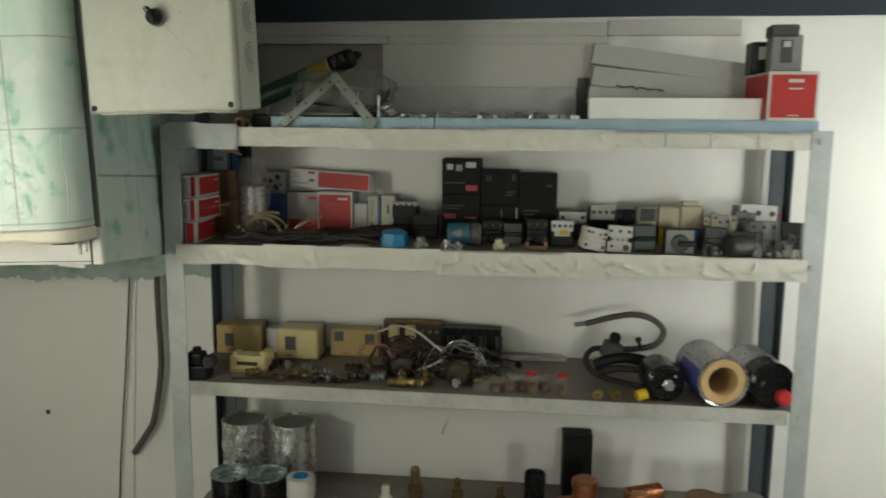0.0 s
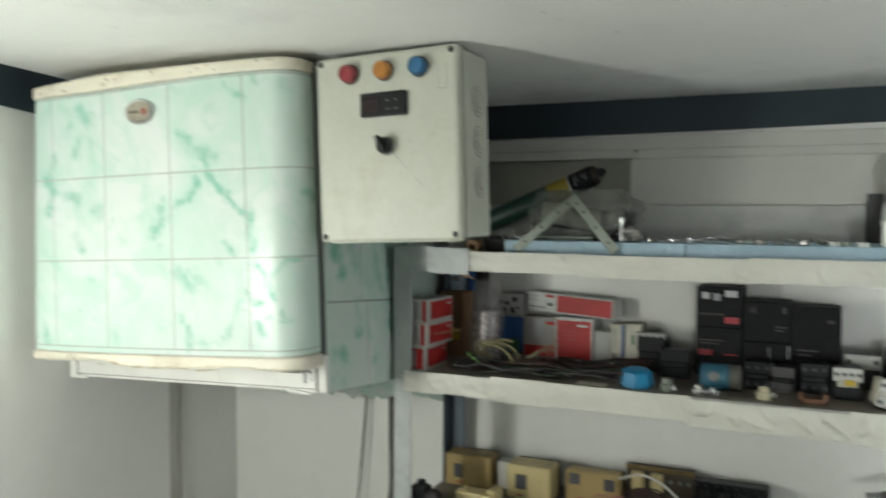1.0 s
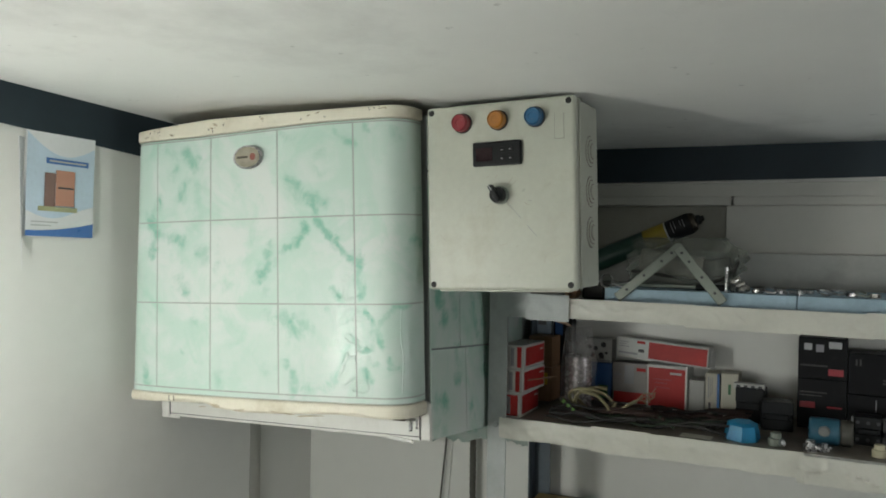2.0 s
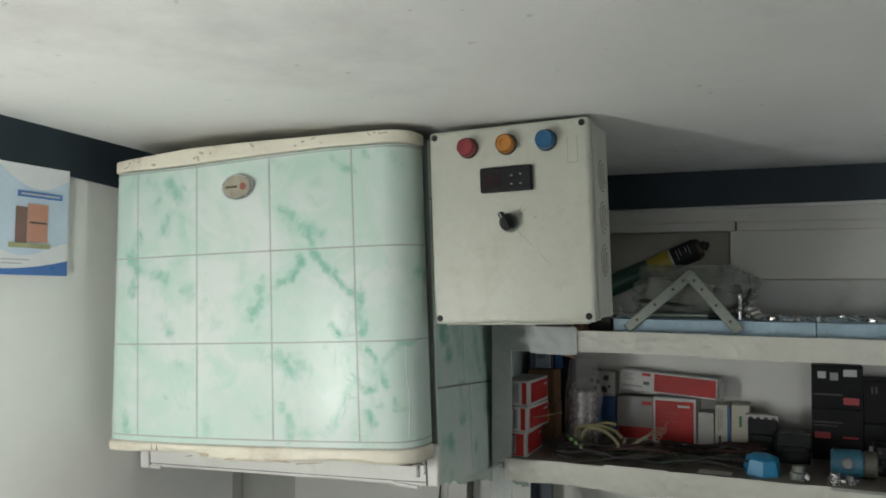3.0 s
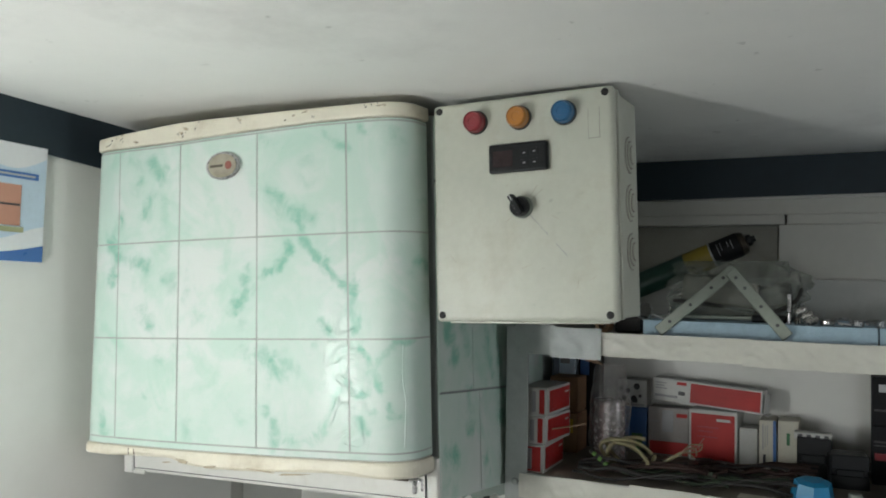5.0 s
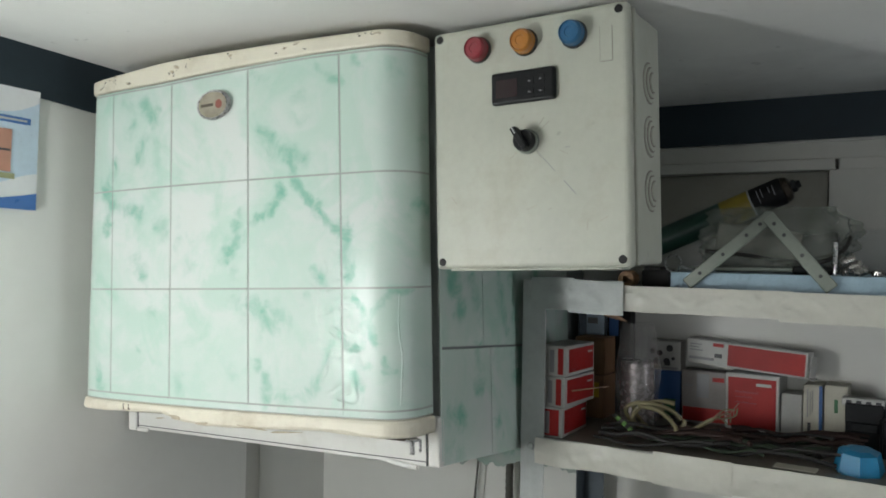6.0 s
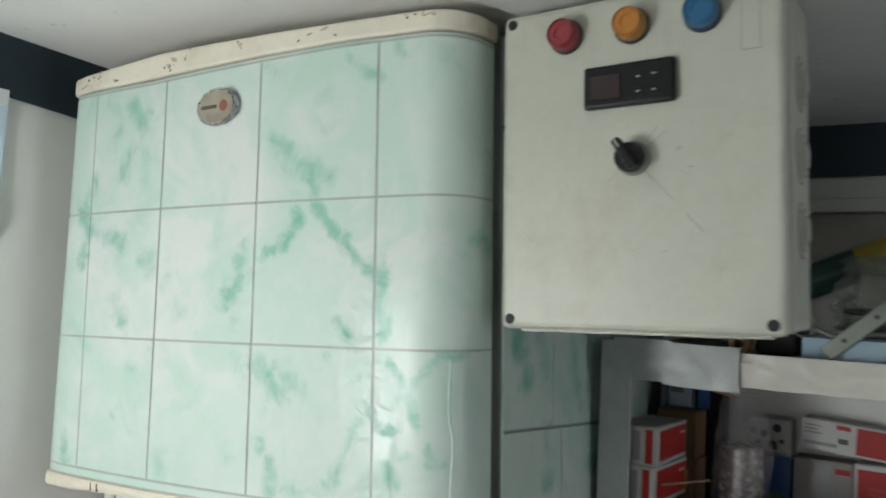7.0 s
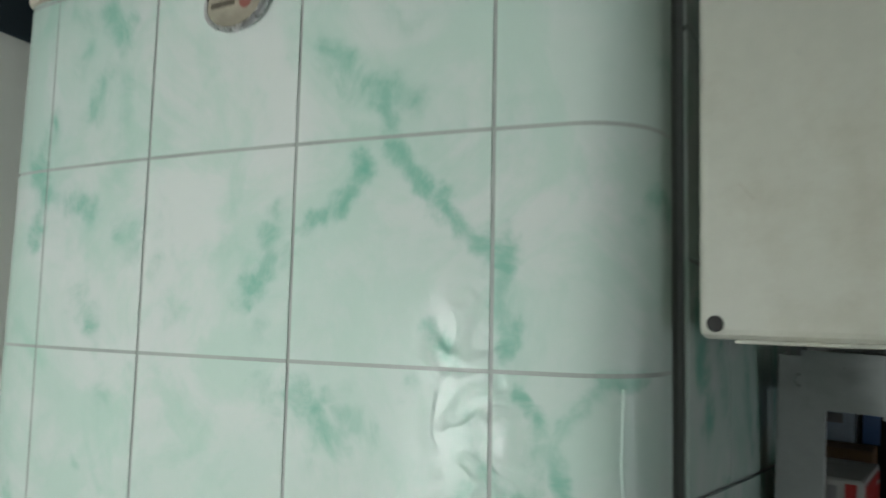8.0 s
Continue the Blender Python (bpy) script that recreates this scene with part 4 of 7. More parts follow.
part("sticker_edge", join(box(0.094, 0.109, -0.0003, 0.001, 0.083, 0.0835), box(0.094, 0.0945, -0.0003, 0.001, 0.0835, 0.122), box(0.1085, 0.109, -0.0003, 0.001, 0.0835, 0.122)), M["enclosure_dark"], lid)
part("scratch", join(turned(box(-0.0003, 0.0003, -0.0004, 0.0004, -0.038, 0), pose(0.012, 0, -0.008) @ pose(0, 0, 0, 0, -42, 0)), turned(box(-0.0004, 0.0004, -0.0004, 0.0004, -0.022, 0), pose(0.048, 0, -0.048) @ pose(0, 0, 0, 0, -42, 0)), box(0.05, 0.056, -0.0004, 0.0004, -0.0095, -0.009)), M["print_grey"], lid, "fine dark scratches")
rng = random.Random(17)
marks = []
for k in range(9):
    x, z = rng.uniform(-0.10, 0.10), rng.uniform(-0.13, 0.03)
    marks.append(turned(box(-0.0003, 0.0003, -0.0003, 0.0004, 0, rng.uniform(0.004, 0.016)), pose(x, 0, z, 0, rng.uniform(-80, 80), 0)))
for a in (38, 52, 140, -128):
    marks.append(turned(box(-0.0004, 0.0004, -0.0003, 0.0004, 0.018, rng.uniform(0.026, 0.036)), pose(0.003, 0, 0.001, 0, a, 0)))
part("scuff", join(*marks), M["scuff"], lid, "short dark scuffs")["kind"] = "stuff"
bodyp = ctrl.children[0]
for z in (0.070, 0.006, -0.059):
    part("knockout", turned(lathe([(0.0235, 0), (0.0230, 0.0020), (0.0175, 0.0022), (0.0172, 0.0040), (0.0112, 0.0042), (0.0108, 0.0060), (0.001, 0.0060)], 36), pose(W - 0.0017, 0.082, z, 0, 90, 0)), M["enclosure"], bodyp, "round knock-out with raised rings", smooth=False)
for z in (0.070, 0.006, -0.059):
    for r, q in ((0.0240, 0.0004), (0.0182, 0.0025), (0.0118, 0.0045)):
        part("knockout_groove", turned(lathe([(r - 0.0009, q - 0.0004), (r - 0.0009, q), (r + 0.0009, q), (r + 0.0009, q - 0.0004)], 36, caps=False), pose(W - 0.0017, 0.082, z, 0, 90, 0)), M["enclosure_dark"], bodyp)
for x in (0.022, 0.085):
    part("gland", turned(lathe([(0.020, 0), (0.020, -0.004), (0.017, -0.006), (0.006, -0.0065)], 24), pose(x, 0.06, -H2 + 0.003)), M["enclosure"], bodyp)
part("lid_rim", box(-W + 0.020, W - 0.012, 0.003, 0.018, -H2 - 0.0022, -H2 + 0.0005, 0.0008, 1), M["enclosure"], lid)

# ---------- shelving ----------
rack = thing("shelving_rack", pose(0.006, 0, 0), "grey steel angle shelving with tape-wrapped shelf edges against the wall", "shelving")


def angle_post(x0, y0, sx, sy, h):
    """An upright of angle steel, two flanges."""
    w, t = 0.038, 0.003
    a = box(min(x0, x0 + sx * w), max(x0, x0 + sx * w), min(y0, y0 + sy * t), max(y0, y0 + sy * t), 0, h, 0.0008, 1)
    b = box(min(x0, x0 + sx * t), max(x0, x0 + sx * t), min(y0 + sy * t, y0 + sy * w), max(y0 + sy * t, y0 + sy * w), 0, h, 0.0008, 1)
    return join(a, b)


part("post", angle_post(-0.742, 1.540, 1, 1, 1.783), M["steel"], rack)
part("post", angle_post(0.522, 1.540, -1, 1, 1.783), M["steel"], rack)
# rear uprights are set darker and bluer than the front pair
part("post", angle_post(-0.742, 1.806, 1, -1, 1.765), M["steel_dark"], rack, "rear upright, darker and bluer than the front ones")
part("post", angle_post(0.527, 1.806, -1, -1, 1.765), M["steel_dark"], rack, "rear upright, darker and bluer than the front ones")
SHELF = [1.776, 1.546, 1.258, 0.945, 0.62, 0.30]
for z in SHELF:
    lean = pose(-0.1, 0, z, 0, 0.38 if z == SHELF[2] else 0.0, 0) @ pose(0.1, 0, -z)
    part("shelf", turned(box(-0.738, 0.515, 1.5435, 1.842, z - 0.0025, z), lean), M["shelf"], rack, "dusty sheet-steel shelf")
    part("front_beam", turned(box(-0.703, 0.480, 1.5375, 1.5405, z - 0.026, z + 0.003, 0.0008, 1), lean), M["lip"], rack, "worn grey front beam")
    part("rear_beam", box(-0.703, 0.480, 1.8395, 1.8425, z - 0.03, z - 0.003), M["steel"], rack)
    for x in (-0.7385, 0.5125):
        part("side_beam", box(x, x + 0.003, 1.579, 1.767, z - 0.03, z - 0.0025), M["steel"], rack)
for x in (-0.724, 0.500):
    for z in SHELF:
        part("bolt", turned(lathe([(0.006, 0), (0.006, 0.003), (0.004, 0.004)], 6), pose(x, 1.540, z - 0.013) @ FRONT), M["steel"], rack)


def tape_strip(x0, x1, z0, z1, y, seed, material, label=""):
    def fn(s, t):
        x = x0 + s * (x1 - x0)
        e = 0.0022 * noise.noise(Vector((x * 14, seed, 0))) * (1 if t < 0.5 else 0.6)
        z = z0 + t * (z1 - z0) + e * (1 if t in (0, 1) else 0.5)
        fold = 1 - min(1.0, abs(noise.noise(Vector((x * 22 + z * 16, z * 34, seed * 1.7)))) * 5)
        deep = 0.0050 if seed in (23, 24, 25, 26) else 0.0018
        crease = 0.0016 * noise.noise(Vector((x * 45, z * 60, seed))) + 0.0012 * noise.noise(Vector((x * 12, z * 20, seed + 5))) - deep * fold * fold * math.sin(math.pi * t)
        return Vector((x, y - 0.0015 + crease - 0.001 * math.sin(math.pi * t), z))
    ob = part("tape_strip", sheet(fn, max(8, int((x1 - x0) * 420)), 10, 0.0012), material, rack, label, smooth=True)
    return ob


for k, (a, b, z0, z1, y) in enumerate([(-0.592, -0.36, 1.744, 1.780, 1.534), (-0.375, -0.09, 1.741, 1.779, 1.5325), (-0.10, 0.136, 1.742, 1.781, 1.531), (0.134, 0.225, 1.749, 1.7745, 1.534), (0.227, 0.305, 1.749, 1.7745, 1.5335), (0.307, 0.388, 1.749, 1.7745, 1.534), (0.390, 0.480, 1.748, 1.775, 1.5335)]):
    tape_strip(a, b, z0, z1, y, k, M["tape"])
for k, (a, b, z0, z1, y) in enumerate([(-0.714, -0.525, 1.511, 1.549, 1.533), (-0.535, -0.43, 1.508, 1.553, 1.531), (-0.434, -0.185, 1.510, 1.5515, 1.5325), (-0.195, 0.055, 1.503, 1.547, 1.531), (0.05, 0.128, 1.501, 1.552, 1.5295), (0.12, 0.300, 1.509, 1.551, 1.532), (0.295, 0.492, 1.507, 1.548, 1.5335)]):
    tape_strip(a, b, z0, z1, y, k + 20, M["tape"])
tape_strip(-0.722, -0.655, 1.741, 1.788, 1.531, 41, M["grey_tape"], "grey translucent tape round the corner")
tape_strip(-0.662, -0.580, 1.738, 1.786, 1.5285, 42, M["grey_tape"], "grey translucent tape round the corner")

# grey strip added where a soft vertical shadow lies on the side wall
structure("trim", box(XL - 0.002, XL + 0.0010, 1.602, 1.640, 0.0, 1.50), M["trunking"], "thin grey strip for the soft shade on the side wall", "trim")

# ---------- poster ----------
poster = thing("poster", pose(XL + 0.002, 1.079, 1.966, -1.5, 0, 0) @ pose(0, 0, 0, 0, 0, 90), "blue and white appliance poster taped to the wall", "poster")
pw, ph = 0.0705, 0.091
part("paper", sheet(lambda s, t: Vector(((s * 2 - 1) * pw, -0.002 - 0.004 * (1 - s) ** 2 * t, (t * 2 - 1) * ph)), 8, 8, 0.0006), M["poster_white"], poster, smooth=True)

# poster print, layer over layer


def wave(x0, x1, base, top, y):
    """A printed field between two wavy lines base(s) and top(s)."""
    return sheet(lambda s, t: Vector((x0 + s * (x1 - x0), y, base(s) + t * (top(s) - base(s)))), 14, 3, 0.0003)


part("printed_sky", bar(-0.068, 0.068, -0.060, 0.088, -0.0060, 0.0004), M["poster_pale"], poster)
part("printed_sheen", wave(-0.068, 0.068, lambda s: 0.086 - 0.010 * s - 0.030 * math.sin(3.0 * s), lambda s: 0.0885, -0.0070), M["poster_white"], poster, "white wave at the top")
part("printed_sheen", wave(-0.068, 0.068, lambda s: -0.080, lambda s: -0.046 - 0.012 * math.sin(4.4 * s), -0.0070), M["poster_white"], poster, "white wave at the foot")
part("printed_footer", wave(-0.068, 0.068, lambda s: -0.0895, lambda s: -0.080 + 0.016 * s ** 2, -0.0076), M["poster_blue"], poster, "blue wave at the foot")
part("printed_header", bar(-0.032, 0.054, 0.036, 0.046, -0.0076, 0.0004), M["poster_blue"], poster, "blue title bar")
part("printed_cabinet", join(bar(-0.012, 0.026, -0.036, 0.026, -0.0076), bar(-0.012, 0.026, -0.034, -0.032, -0.0080)), M["poster_salmon"], poster, "printed salmon cabinet front")
part("printed_cabinet_side", bar(-0.034, -0.013, -0.040, 0.020, -0.0076), M["poster_brown"], poster, "printed dark cabinet side")
part("printed_plinth", bar(-0.046, 0.032, -0.046, -0.038, -0.0082), M["poster_green"], poster)
for x0, x1, z0, z1, y in ((-0.026, 0.048, 0.0395, 0.0425, -0.0082), (-0.058, -0.006, -0.066, -0.064, -0.0078), (-0.058, -0.020, -0.072, -0.070, -0.0078)):
    part("printed_line", bar(x0, x1, z0, z1, y), M["glyph"], poster)
part("printed_handle", bar(-0.008, 0.024, -0.006, -0.003, -0.0084), M["print_dark"], poster)
part("flap", sheet(lambda s, t: Vector((-0.0705 - 0.014 * s * (0.3 + t), -0.001 - 0.010 * s, -0.095 + t * 0.17 - 0.05 * (1 - t) * s)), 4, 8, 0.0005), M["poster_white"], poster, "loose curled paper edge")

# ---------- wall trunking, conduit, hose ----------
conduit = thing("conduit", pose(-0.955, YB - 0.012, 0), "thin dark cable running down the wall", "conduit")
part("pipe", tube([(-0.006, 0, 1.50), (-0.011, 0, 1.417), (-0.033, 0, 1.19), (-0.048, 0, 1.05), (-0.067, 0, 0.847), (-0.085, 0, 0.5), (-0.09, 0, 0.02)], 0.0023, 6, 10), M["hose_grey"], conduit, smooth=True)
cond2 = thing("conduit", pose(-0.935, YB - 0.003, 0), "flat white cable strip down the wall", "conduit")
part("strip", tube([(-0.014, 0, 1.50), (-0.019, 0, 1.417), (-0.030, 0, 1.262), (-0.052, 0, 0.9), (-0.07, 0, 0.5), (-0.075, 0, 0.02)], 0.0022, 4, 6), M["white_plastic"], cond2, smooth=True)
hose_t = thing("hose", pose(0, 0, 0), "dark grey corrugated drain hose hanging from the unit", "hose")
line = smooth_line([(-0.880, 1.812, 1.50), (-0.888, 1.814, 1.42), (-0.889, 1.816, 1.325), (-0.890, 1.818, 1.20), (-0.914, 1.82, 1.07), (-0.938, 1.822, 1.025), (-0.974, 1.825, 0.974)], 14)
bm = bmesh.new()
prev = None
for i, c in enumerate(line):
    d = (line[min(i + 1, len(line) - 1)] - line[max(i - 1, 0)]).normalized()
    s1 = d.orthogonal().normalized()
    s2 = d.cross(s1)
    r = 0.0080 if i % 2 else 0.0070
    ring = [bm.verts.new(c + (s1 * math.cos(a) + s2 * math.sin(a)) * r) for a in [2 * math.pi * k / 12 for k in range(12)]]
    if prev:
        for k in range(12):
            bm.faces.new((prev[k], prev[(k + 1) % 12], ring[(k + 1) % 12], ring[k]))
    else:
        bm.faces.new(ring)
    prev = ring
bm.faces.new(prev)
part("corrugated_pipe", bm, M["hose_grey"], hose_t)
nail = thing("nail", pose(-1.206, YB, 1.062), "small rusty nail head in the wall", "nail")
part("head", turned(rod(0.006, 0.004, 0.001, 12), pose(0, 0.001, 0) @ FRONT), M["rust"], nail)
patch = thing("stain", pose(-0.20, YB - 0.001, 1.075, 0, 20, 0), "small faint brown scrape on the wall", "stain")
part("scrape", join(box(-0.003, 0.003, -0.0005, 0.0005, -0.02, 0.0), box(-0.001, 0.002, -0.0005, 0.0005, 0.0, 0.02)), M["smear"], patch)


def trunk(x0, x1, y0, y1, z0, z1, label, material="trunking", tilt=0.0, group="trunking lengths"):
    """A length of cable trunking: a hollow channel with a clipped lid that shows as fine lines."""
    cx = (x0 + x1) / 2
    th = thing("cable_trunking", pose(cx, y0, z0, 0, tilt, 0), label, "cable trunking", group)
    w, d, h, t = (x1 - x0) / 2, y1 - y0, z1 - z0, 0.0018
    part("channel", join(box(-w, w, 0.001, d, 0, t), box(-w, w, 0.001, d, h - t, h), box(-w, w, d - t, d, t, h - t)), M[material], th)
    part("lid", join(box(-w, w, 0, 0.0012, 0.0012, h - 0.0012, 0.0004, 1)), M[material], th)
    return th


S1, S2, S4 = 1.776, 1.546, 0.945


def third(x):
    """The top of the third shelf, which sags a little towards one end."""
    return 1.2581 - 0.00663 * (x + 0.1)


FT = 1.8005
for a, b, lab in ((-0.518, -0.197, "pale blue foam board lying on the top shelf"), (-0.195, 0.508, "long pale blue foam board on the top shelf")):
    f = sheet(lambda s, t: Vector((a + s * (b - a), 1.562 + 0.0015 * noise.noise(Vector((s * 30, t * 2, a))), S1 + 0.0008 + t * (FT - S1 - 0.001))), 60, 2)
    bm = box(a, b, 1.5635, 1.79, S1, FT, 0.0015, 1)
    th = thing("foam_board", pose(0, 0, 0), lab, "foam board", "foam boards")
    part("board", join(bm, f), M["foam"], th)
trunk(-0.715, -0.334, 1.812, YB - 0.001, 1.962, 1.979, "narrow white trunking ledge fixed to the wall")
trunk(-0.715, 0.1440, 1.822, YB - 0.001, 1.9795, 2.007, "long white trunking length fixed under the dark band")
# dark plate put in where the bare wall lies in shadow
trunk(-0.700, -0.346, 1.834, YB - 0.001, 1.8685, 1.9610, "dark plate added for the shade on the wall", "shade_brown")
trunk(-0.343, 0.112, 1.816, YB - 0.001, 1.868, 1.9615, "wide white trunking length standing on edge at the wall")
trunk(-0.330, 0.1440, 1.819, YB - 0.001, 1.962, 1.9790, "narrow white trunking length stacked on a wider one")
trunk(-0.700, 0.081, 1.800, YB - 0.001, FT + 0.0005, 1.8675, "long grey-white trunking length lying at the wall", "trunking_grey")
trunk(0.146, 0.424, 1.828, YB - 0.001, 1.980, 2.012, "white trunking length fixed under the dark band")
# dark grey stub gives the shaded inside of an open channel end
trunk(0.084, 0.108, 1.790, 1.842, FT + 0.0005, 1.888, "dark stub standing in for the shaded open end of a trunking", "dark_grey")
for k, (z, dx, ti) in enumerate(((1.832, 0.0, 5.0), (1.866, 0.006, 6.5), (1.906, 0.004, 7.8))):
    trunk(0.102 + dx, 0.452 + dx, 1.722 + 0.004 * k, 1.776, z - 0.015, z + 0.022 + 0.002 * k, "dusty grey trunking length leaning in a sloped bundle", "trunking_grey", ti, "sloped trunking bundle")
for k, (dx, dz, ti) in enumerate(((0.0, 0.0, 9), (0.016, -0.001, -12), (0.030, -0.003, 24), (0.045, -0.003, 5), (0.062, -0.006, -8), (0.080, -0.007, 12))):
    m_ = thing("scribble", pose(0.165 + dx, 1.7195, 1.868 + dz, 0, ti + 6, 0), "dark illegible pen scribble on the trunking", "scribble", "scribbles")
    part("mark", box(-0.008, 0.008, -0.0006, 0.004, -0.0016, 0.0016), M["print_dark"], m_)
trunk(0.096, 0.432, 1.582, 1.622, FT + 0.0005, 1.841, "clean white trunking length lying on the foam board", "white_plastic")

# ---------- cartons ----------


def carton(x0, x1, y0, d, z0, z1, material, label, prints=(), rz=0.0, name="carton", group="", flap=True, category="box", ry=0.0):
    """A cardboard carton with slightly rounded edges, a closing flap and printed fields on its front and its sides."""
    th = thing(name, pose((x0 + x1) / 2, y0, z0, 0, ry, rz), label, category, group)
    w, h = (x1 - x0) / 2, z1 - z0
    board = part("board", box(-w, w, 0, d, 0, h, 0.0012, 2), M[material], th)
    if flap:
        part("flap", box(-w + 0.002, w - 0.002, 0.002, d * 0.55, h - 0.0004, h + 0.0006), M[material], th)
    for k, (pname, pm, a, b, c, e, *face) in enumerate(prints):
        proud = 0.0004 + 0.0003 * k
        if face:
            side = 1 if face[0] == "r" else -1
            xs = sorted((side * (w - 0.001), side * (w + proud)))
            part(pname, box(xs[0], xs[1], a * d, b * d, c * h, e * h), M[pm], board)
        elif pname == "dot":
            part(pname, turned(rod((b - a) * w, 0.0012 + proud, 0, 16), pose(-w + (a + b) * w, 0.0012, (c + e) / 2 * h) @ FRONT), M[pm], board)
        else:
            part(pname, box(-w + a * 2 * w, -w + b * 2 * w, -proud, 0.001, c * h, e * h), M[pm], board)
    return th


# red box with a device on it
carton(0.412, 0.500, 1.552, 0.165, FT, 1.888, "paper_white", "red and white spare-part box at the end of the shelf", [("red_field", "red_card", 0.06, 0.95, 0.06, 0.94), ("red_side", "red_card", 0.02, 0.97, 0.03, 0.95, "l"), ("logo", "glyph", 0.40, 0.70, 0.78, 0.85), ("text_line", "glyph", 0.42, 0.68, 0.64, 0.67), ("text_line", "glyph", 0.40, 0.62, 0.10, 0.12)])
dev = thing("relay_module", pose(0.446, 1.575, 1.889, 0, 0, -4), "grey relay module standing on the red box", "relay")
part("body", join(box(-0.026, 0.028, 0, 0.05, 0, 0.066, 0.003), box(-0.020, 0.020, 0.006, 0.045, 0.066, 0.080, 0.002)), M["mid_grey"], dev)
part("cover", box(-0.030, 0.020, -0.004, 0.046, 0.062, 0.084, 0.004), M["dark_grey"], dev)
part("window", box(-0.010, 0.010, -0.0022, 0.0, 0.016, 0.056, 0.0005), M["dark_grey"], dev)
part("label_plate", box(-0.006, 0.006, -0.0040, -0.002, 0.044, 0.054), M["glyph"], dev)
carton(0.402, 0.470, 1.640, 0.05, 1.889, 1.948, "black", "dark small relay carton behind the relay module", [("sticker", "paper_white", 0.18, 0.46, 0.45, 0.85)])

# stack of three small red boxes
for k, (z, rz, x1, yy) in enumerate(((S2, 1, -0.676, 1.556), (S2 + 0.0462, -4, -0.673, 1.558), (S2 + 0.0924, -2, -0.671, 1.559))):
    carton(x1 - 0.050, x1, yy, 0.106, z, z + 0.0448, "paper_white", "small red and white carton in a stack of three", [("red_end", "red_card", 0.08 if k == 0 else 0.72, 0.90, 0.06, 0.94), ("end_mark", "print_grey", 0.46, 0.60, 0.12, 0.88), ("red_field", "red_card", 0.09, 0.95, 0.12, 0.90, "r"), ("logo", "paper_white", 0.74, 0.90, 0.68, 0.74, "r"), ("text_line", "print_red", 0.14, 0.30, 0.18, 0.22, "r")], rz, "spare_part_box", "stacked red boxes")
stick = thing("wooden_stick", look((-0.640, 1.600, 1.620), (-0.705, 1.560, 1.609)), "thin wooden stick lying across the red cartons", "stick", "wooden sticks")
part("stick", box(-0.0016, 0.0016, -0.0010, 0.0010, -0.066, 0.020), M["stick_wood"], stick)
carton(-0.730, -0.676, 1.735, 0.06, S2, 1.617, "brown_card", "worn brown carton with a yellow label", [("label_field", "yellow", 0.4, 0.85, 0.5, 0.85), ("mark", "print_dark", 0.1, 0.3, 0.3, 0.6)])
carton(-0.731, -0.678, 1.742, 0.055, 1.6185, 1.681, "brown_card", "brown cardboard box on another carton", [])
carton(-0.738, -0.701, 1.800, 0.03, S2, 1.752, "poster_pale", "tall pale teal carton at the wall", [("mark", "print_grey", 0.2, 0.7, 0.75, 0.8)])
carton(-0.697, -0.655, 1.806, 0.03, S2, 1.738, "black_card", "tall dark carton at the wall", [("mark", "blue_card", 0.1, 0.5, 0.7, 0.95)])
# stirrer sticks under the tape
for k in range(5):
    st = thing("wooden_stick", look((-0.652 + 0.008 * k, 1.565, 1.747), (-0.610 + 0.006 * k, 1.62, 1.722 - 0.002 * k)), "thin wooden stick tucked under the tape", "stick", "wooden sticks")
    part("stick", box(-0.0022, 0.0022, -0.0012, 0.0012, -0.052, 0.004), M["stick_wood"], st)

# roll in clear bag
rl = thing("solder_wire_roll", pose(-0.607, 1.70, S2), "silver roll in a crumpled clear bag", "roll")
part("roll", lathe([(0.010, 0.004), (0.024, 0.004), (0.0268, 0.007), (0.0268, 0.105), (0.024, 0.109), (0.010, 0.109)], 32), M["dull_silver"], rl, smooth=True)


def crumple(rx, ry, h, seed, amp, top=0.3, nu=40, nv=26):
    """A closed crumpled bag that narrows to a gathered top."""
    def fn(s, t):
        a = 2 * math.pi * s
        k = (1 - (1 - top) * max(0, (t - 0.62) / 0.38)) * (1 - 0.25 * max(0, 0.12 - t) / 0.12)
        n_ = 1 + amp * (noise.noise(Vector((math.cos(a) * 2.4, math.sin(a) * 2.4, t * 5 + seed))) + 0.6 * noise.noise(Vector((math.cos(a) * 6, math.sin(a) * 6, t * 12 + seed))))
        return Vector((rx * k * n_ * math.cos(a), ry * k * n_ * math.sin(a), h * t))
    return sheet(fn, nu, nv)


part("bag", crumple(0.0335, 0.0325, 0.168, 3.1, 0.13, 0.72, 64, 44), M["film"], rl, "crumpled clear plastic bag", smooth=True)

carton(-0.625, -0.567, 1.808, 0.034, 1.628, 1.677, "paper_white", "white carton with black pictograms", [("dot", "print_dark", a, a + w, b, b + w) for a, b, w in ((0.08, 0.56, 0.16), (0.30, 0.50, 0.17), (0.58, 0.66, 0.20), (0.20, 0.24, 0.15), (0.50, 0.22, 0.18), (0.74, 0.36, 0.10))] + [("text_line", "print_grey", 0.08, 0.92, 0.05, 0.11), ("mark", "print_dark", 0.24, 0.34, 0.20, 0.36), ("mark", "print_dark", 0.54, 0.70, 0.16, 0.32)])
carton(-0.622, -0.566, 1.806, 0.036, S2, 1.627, "blue_card", "dark blue printed carton", [("mark", "green_print", 0.1, 0.45, 0.10, 0.34), ("mark", "green_print", 0.5, 0.86, 0.06, 0.42), ("mark", "print_dark", 0.0, 1.0, 0.0, 0.08)])
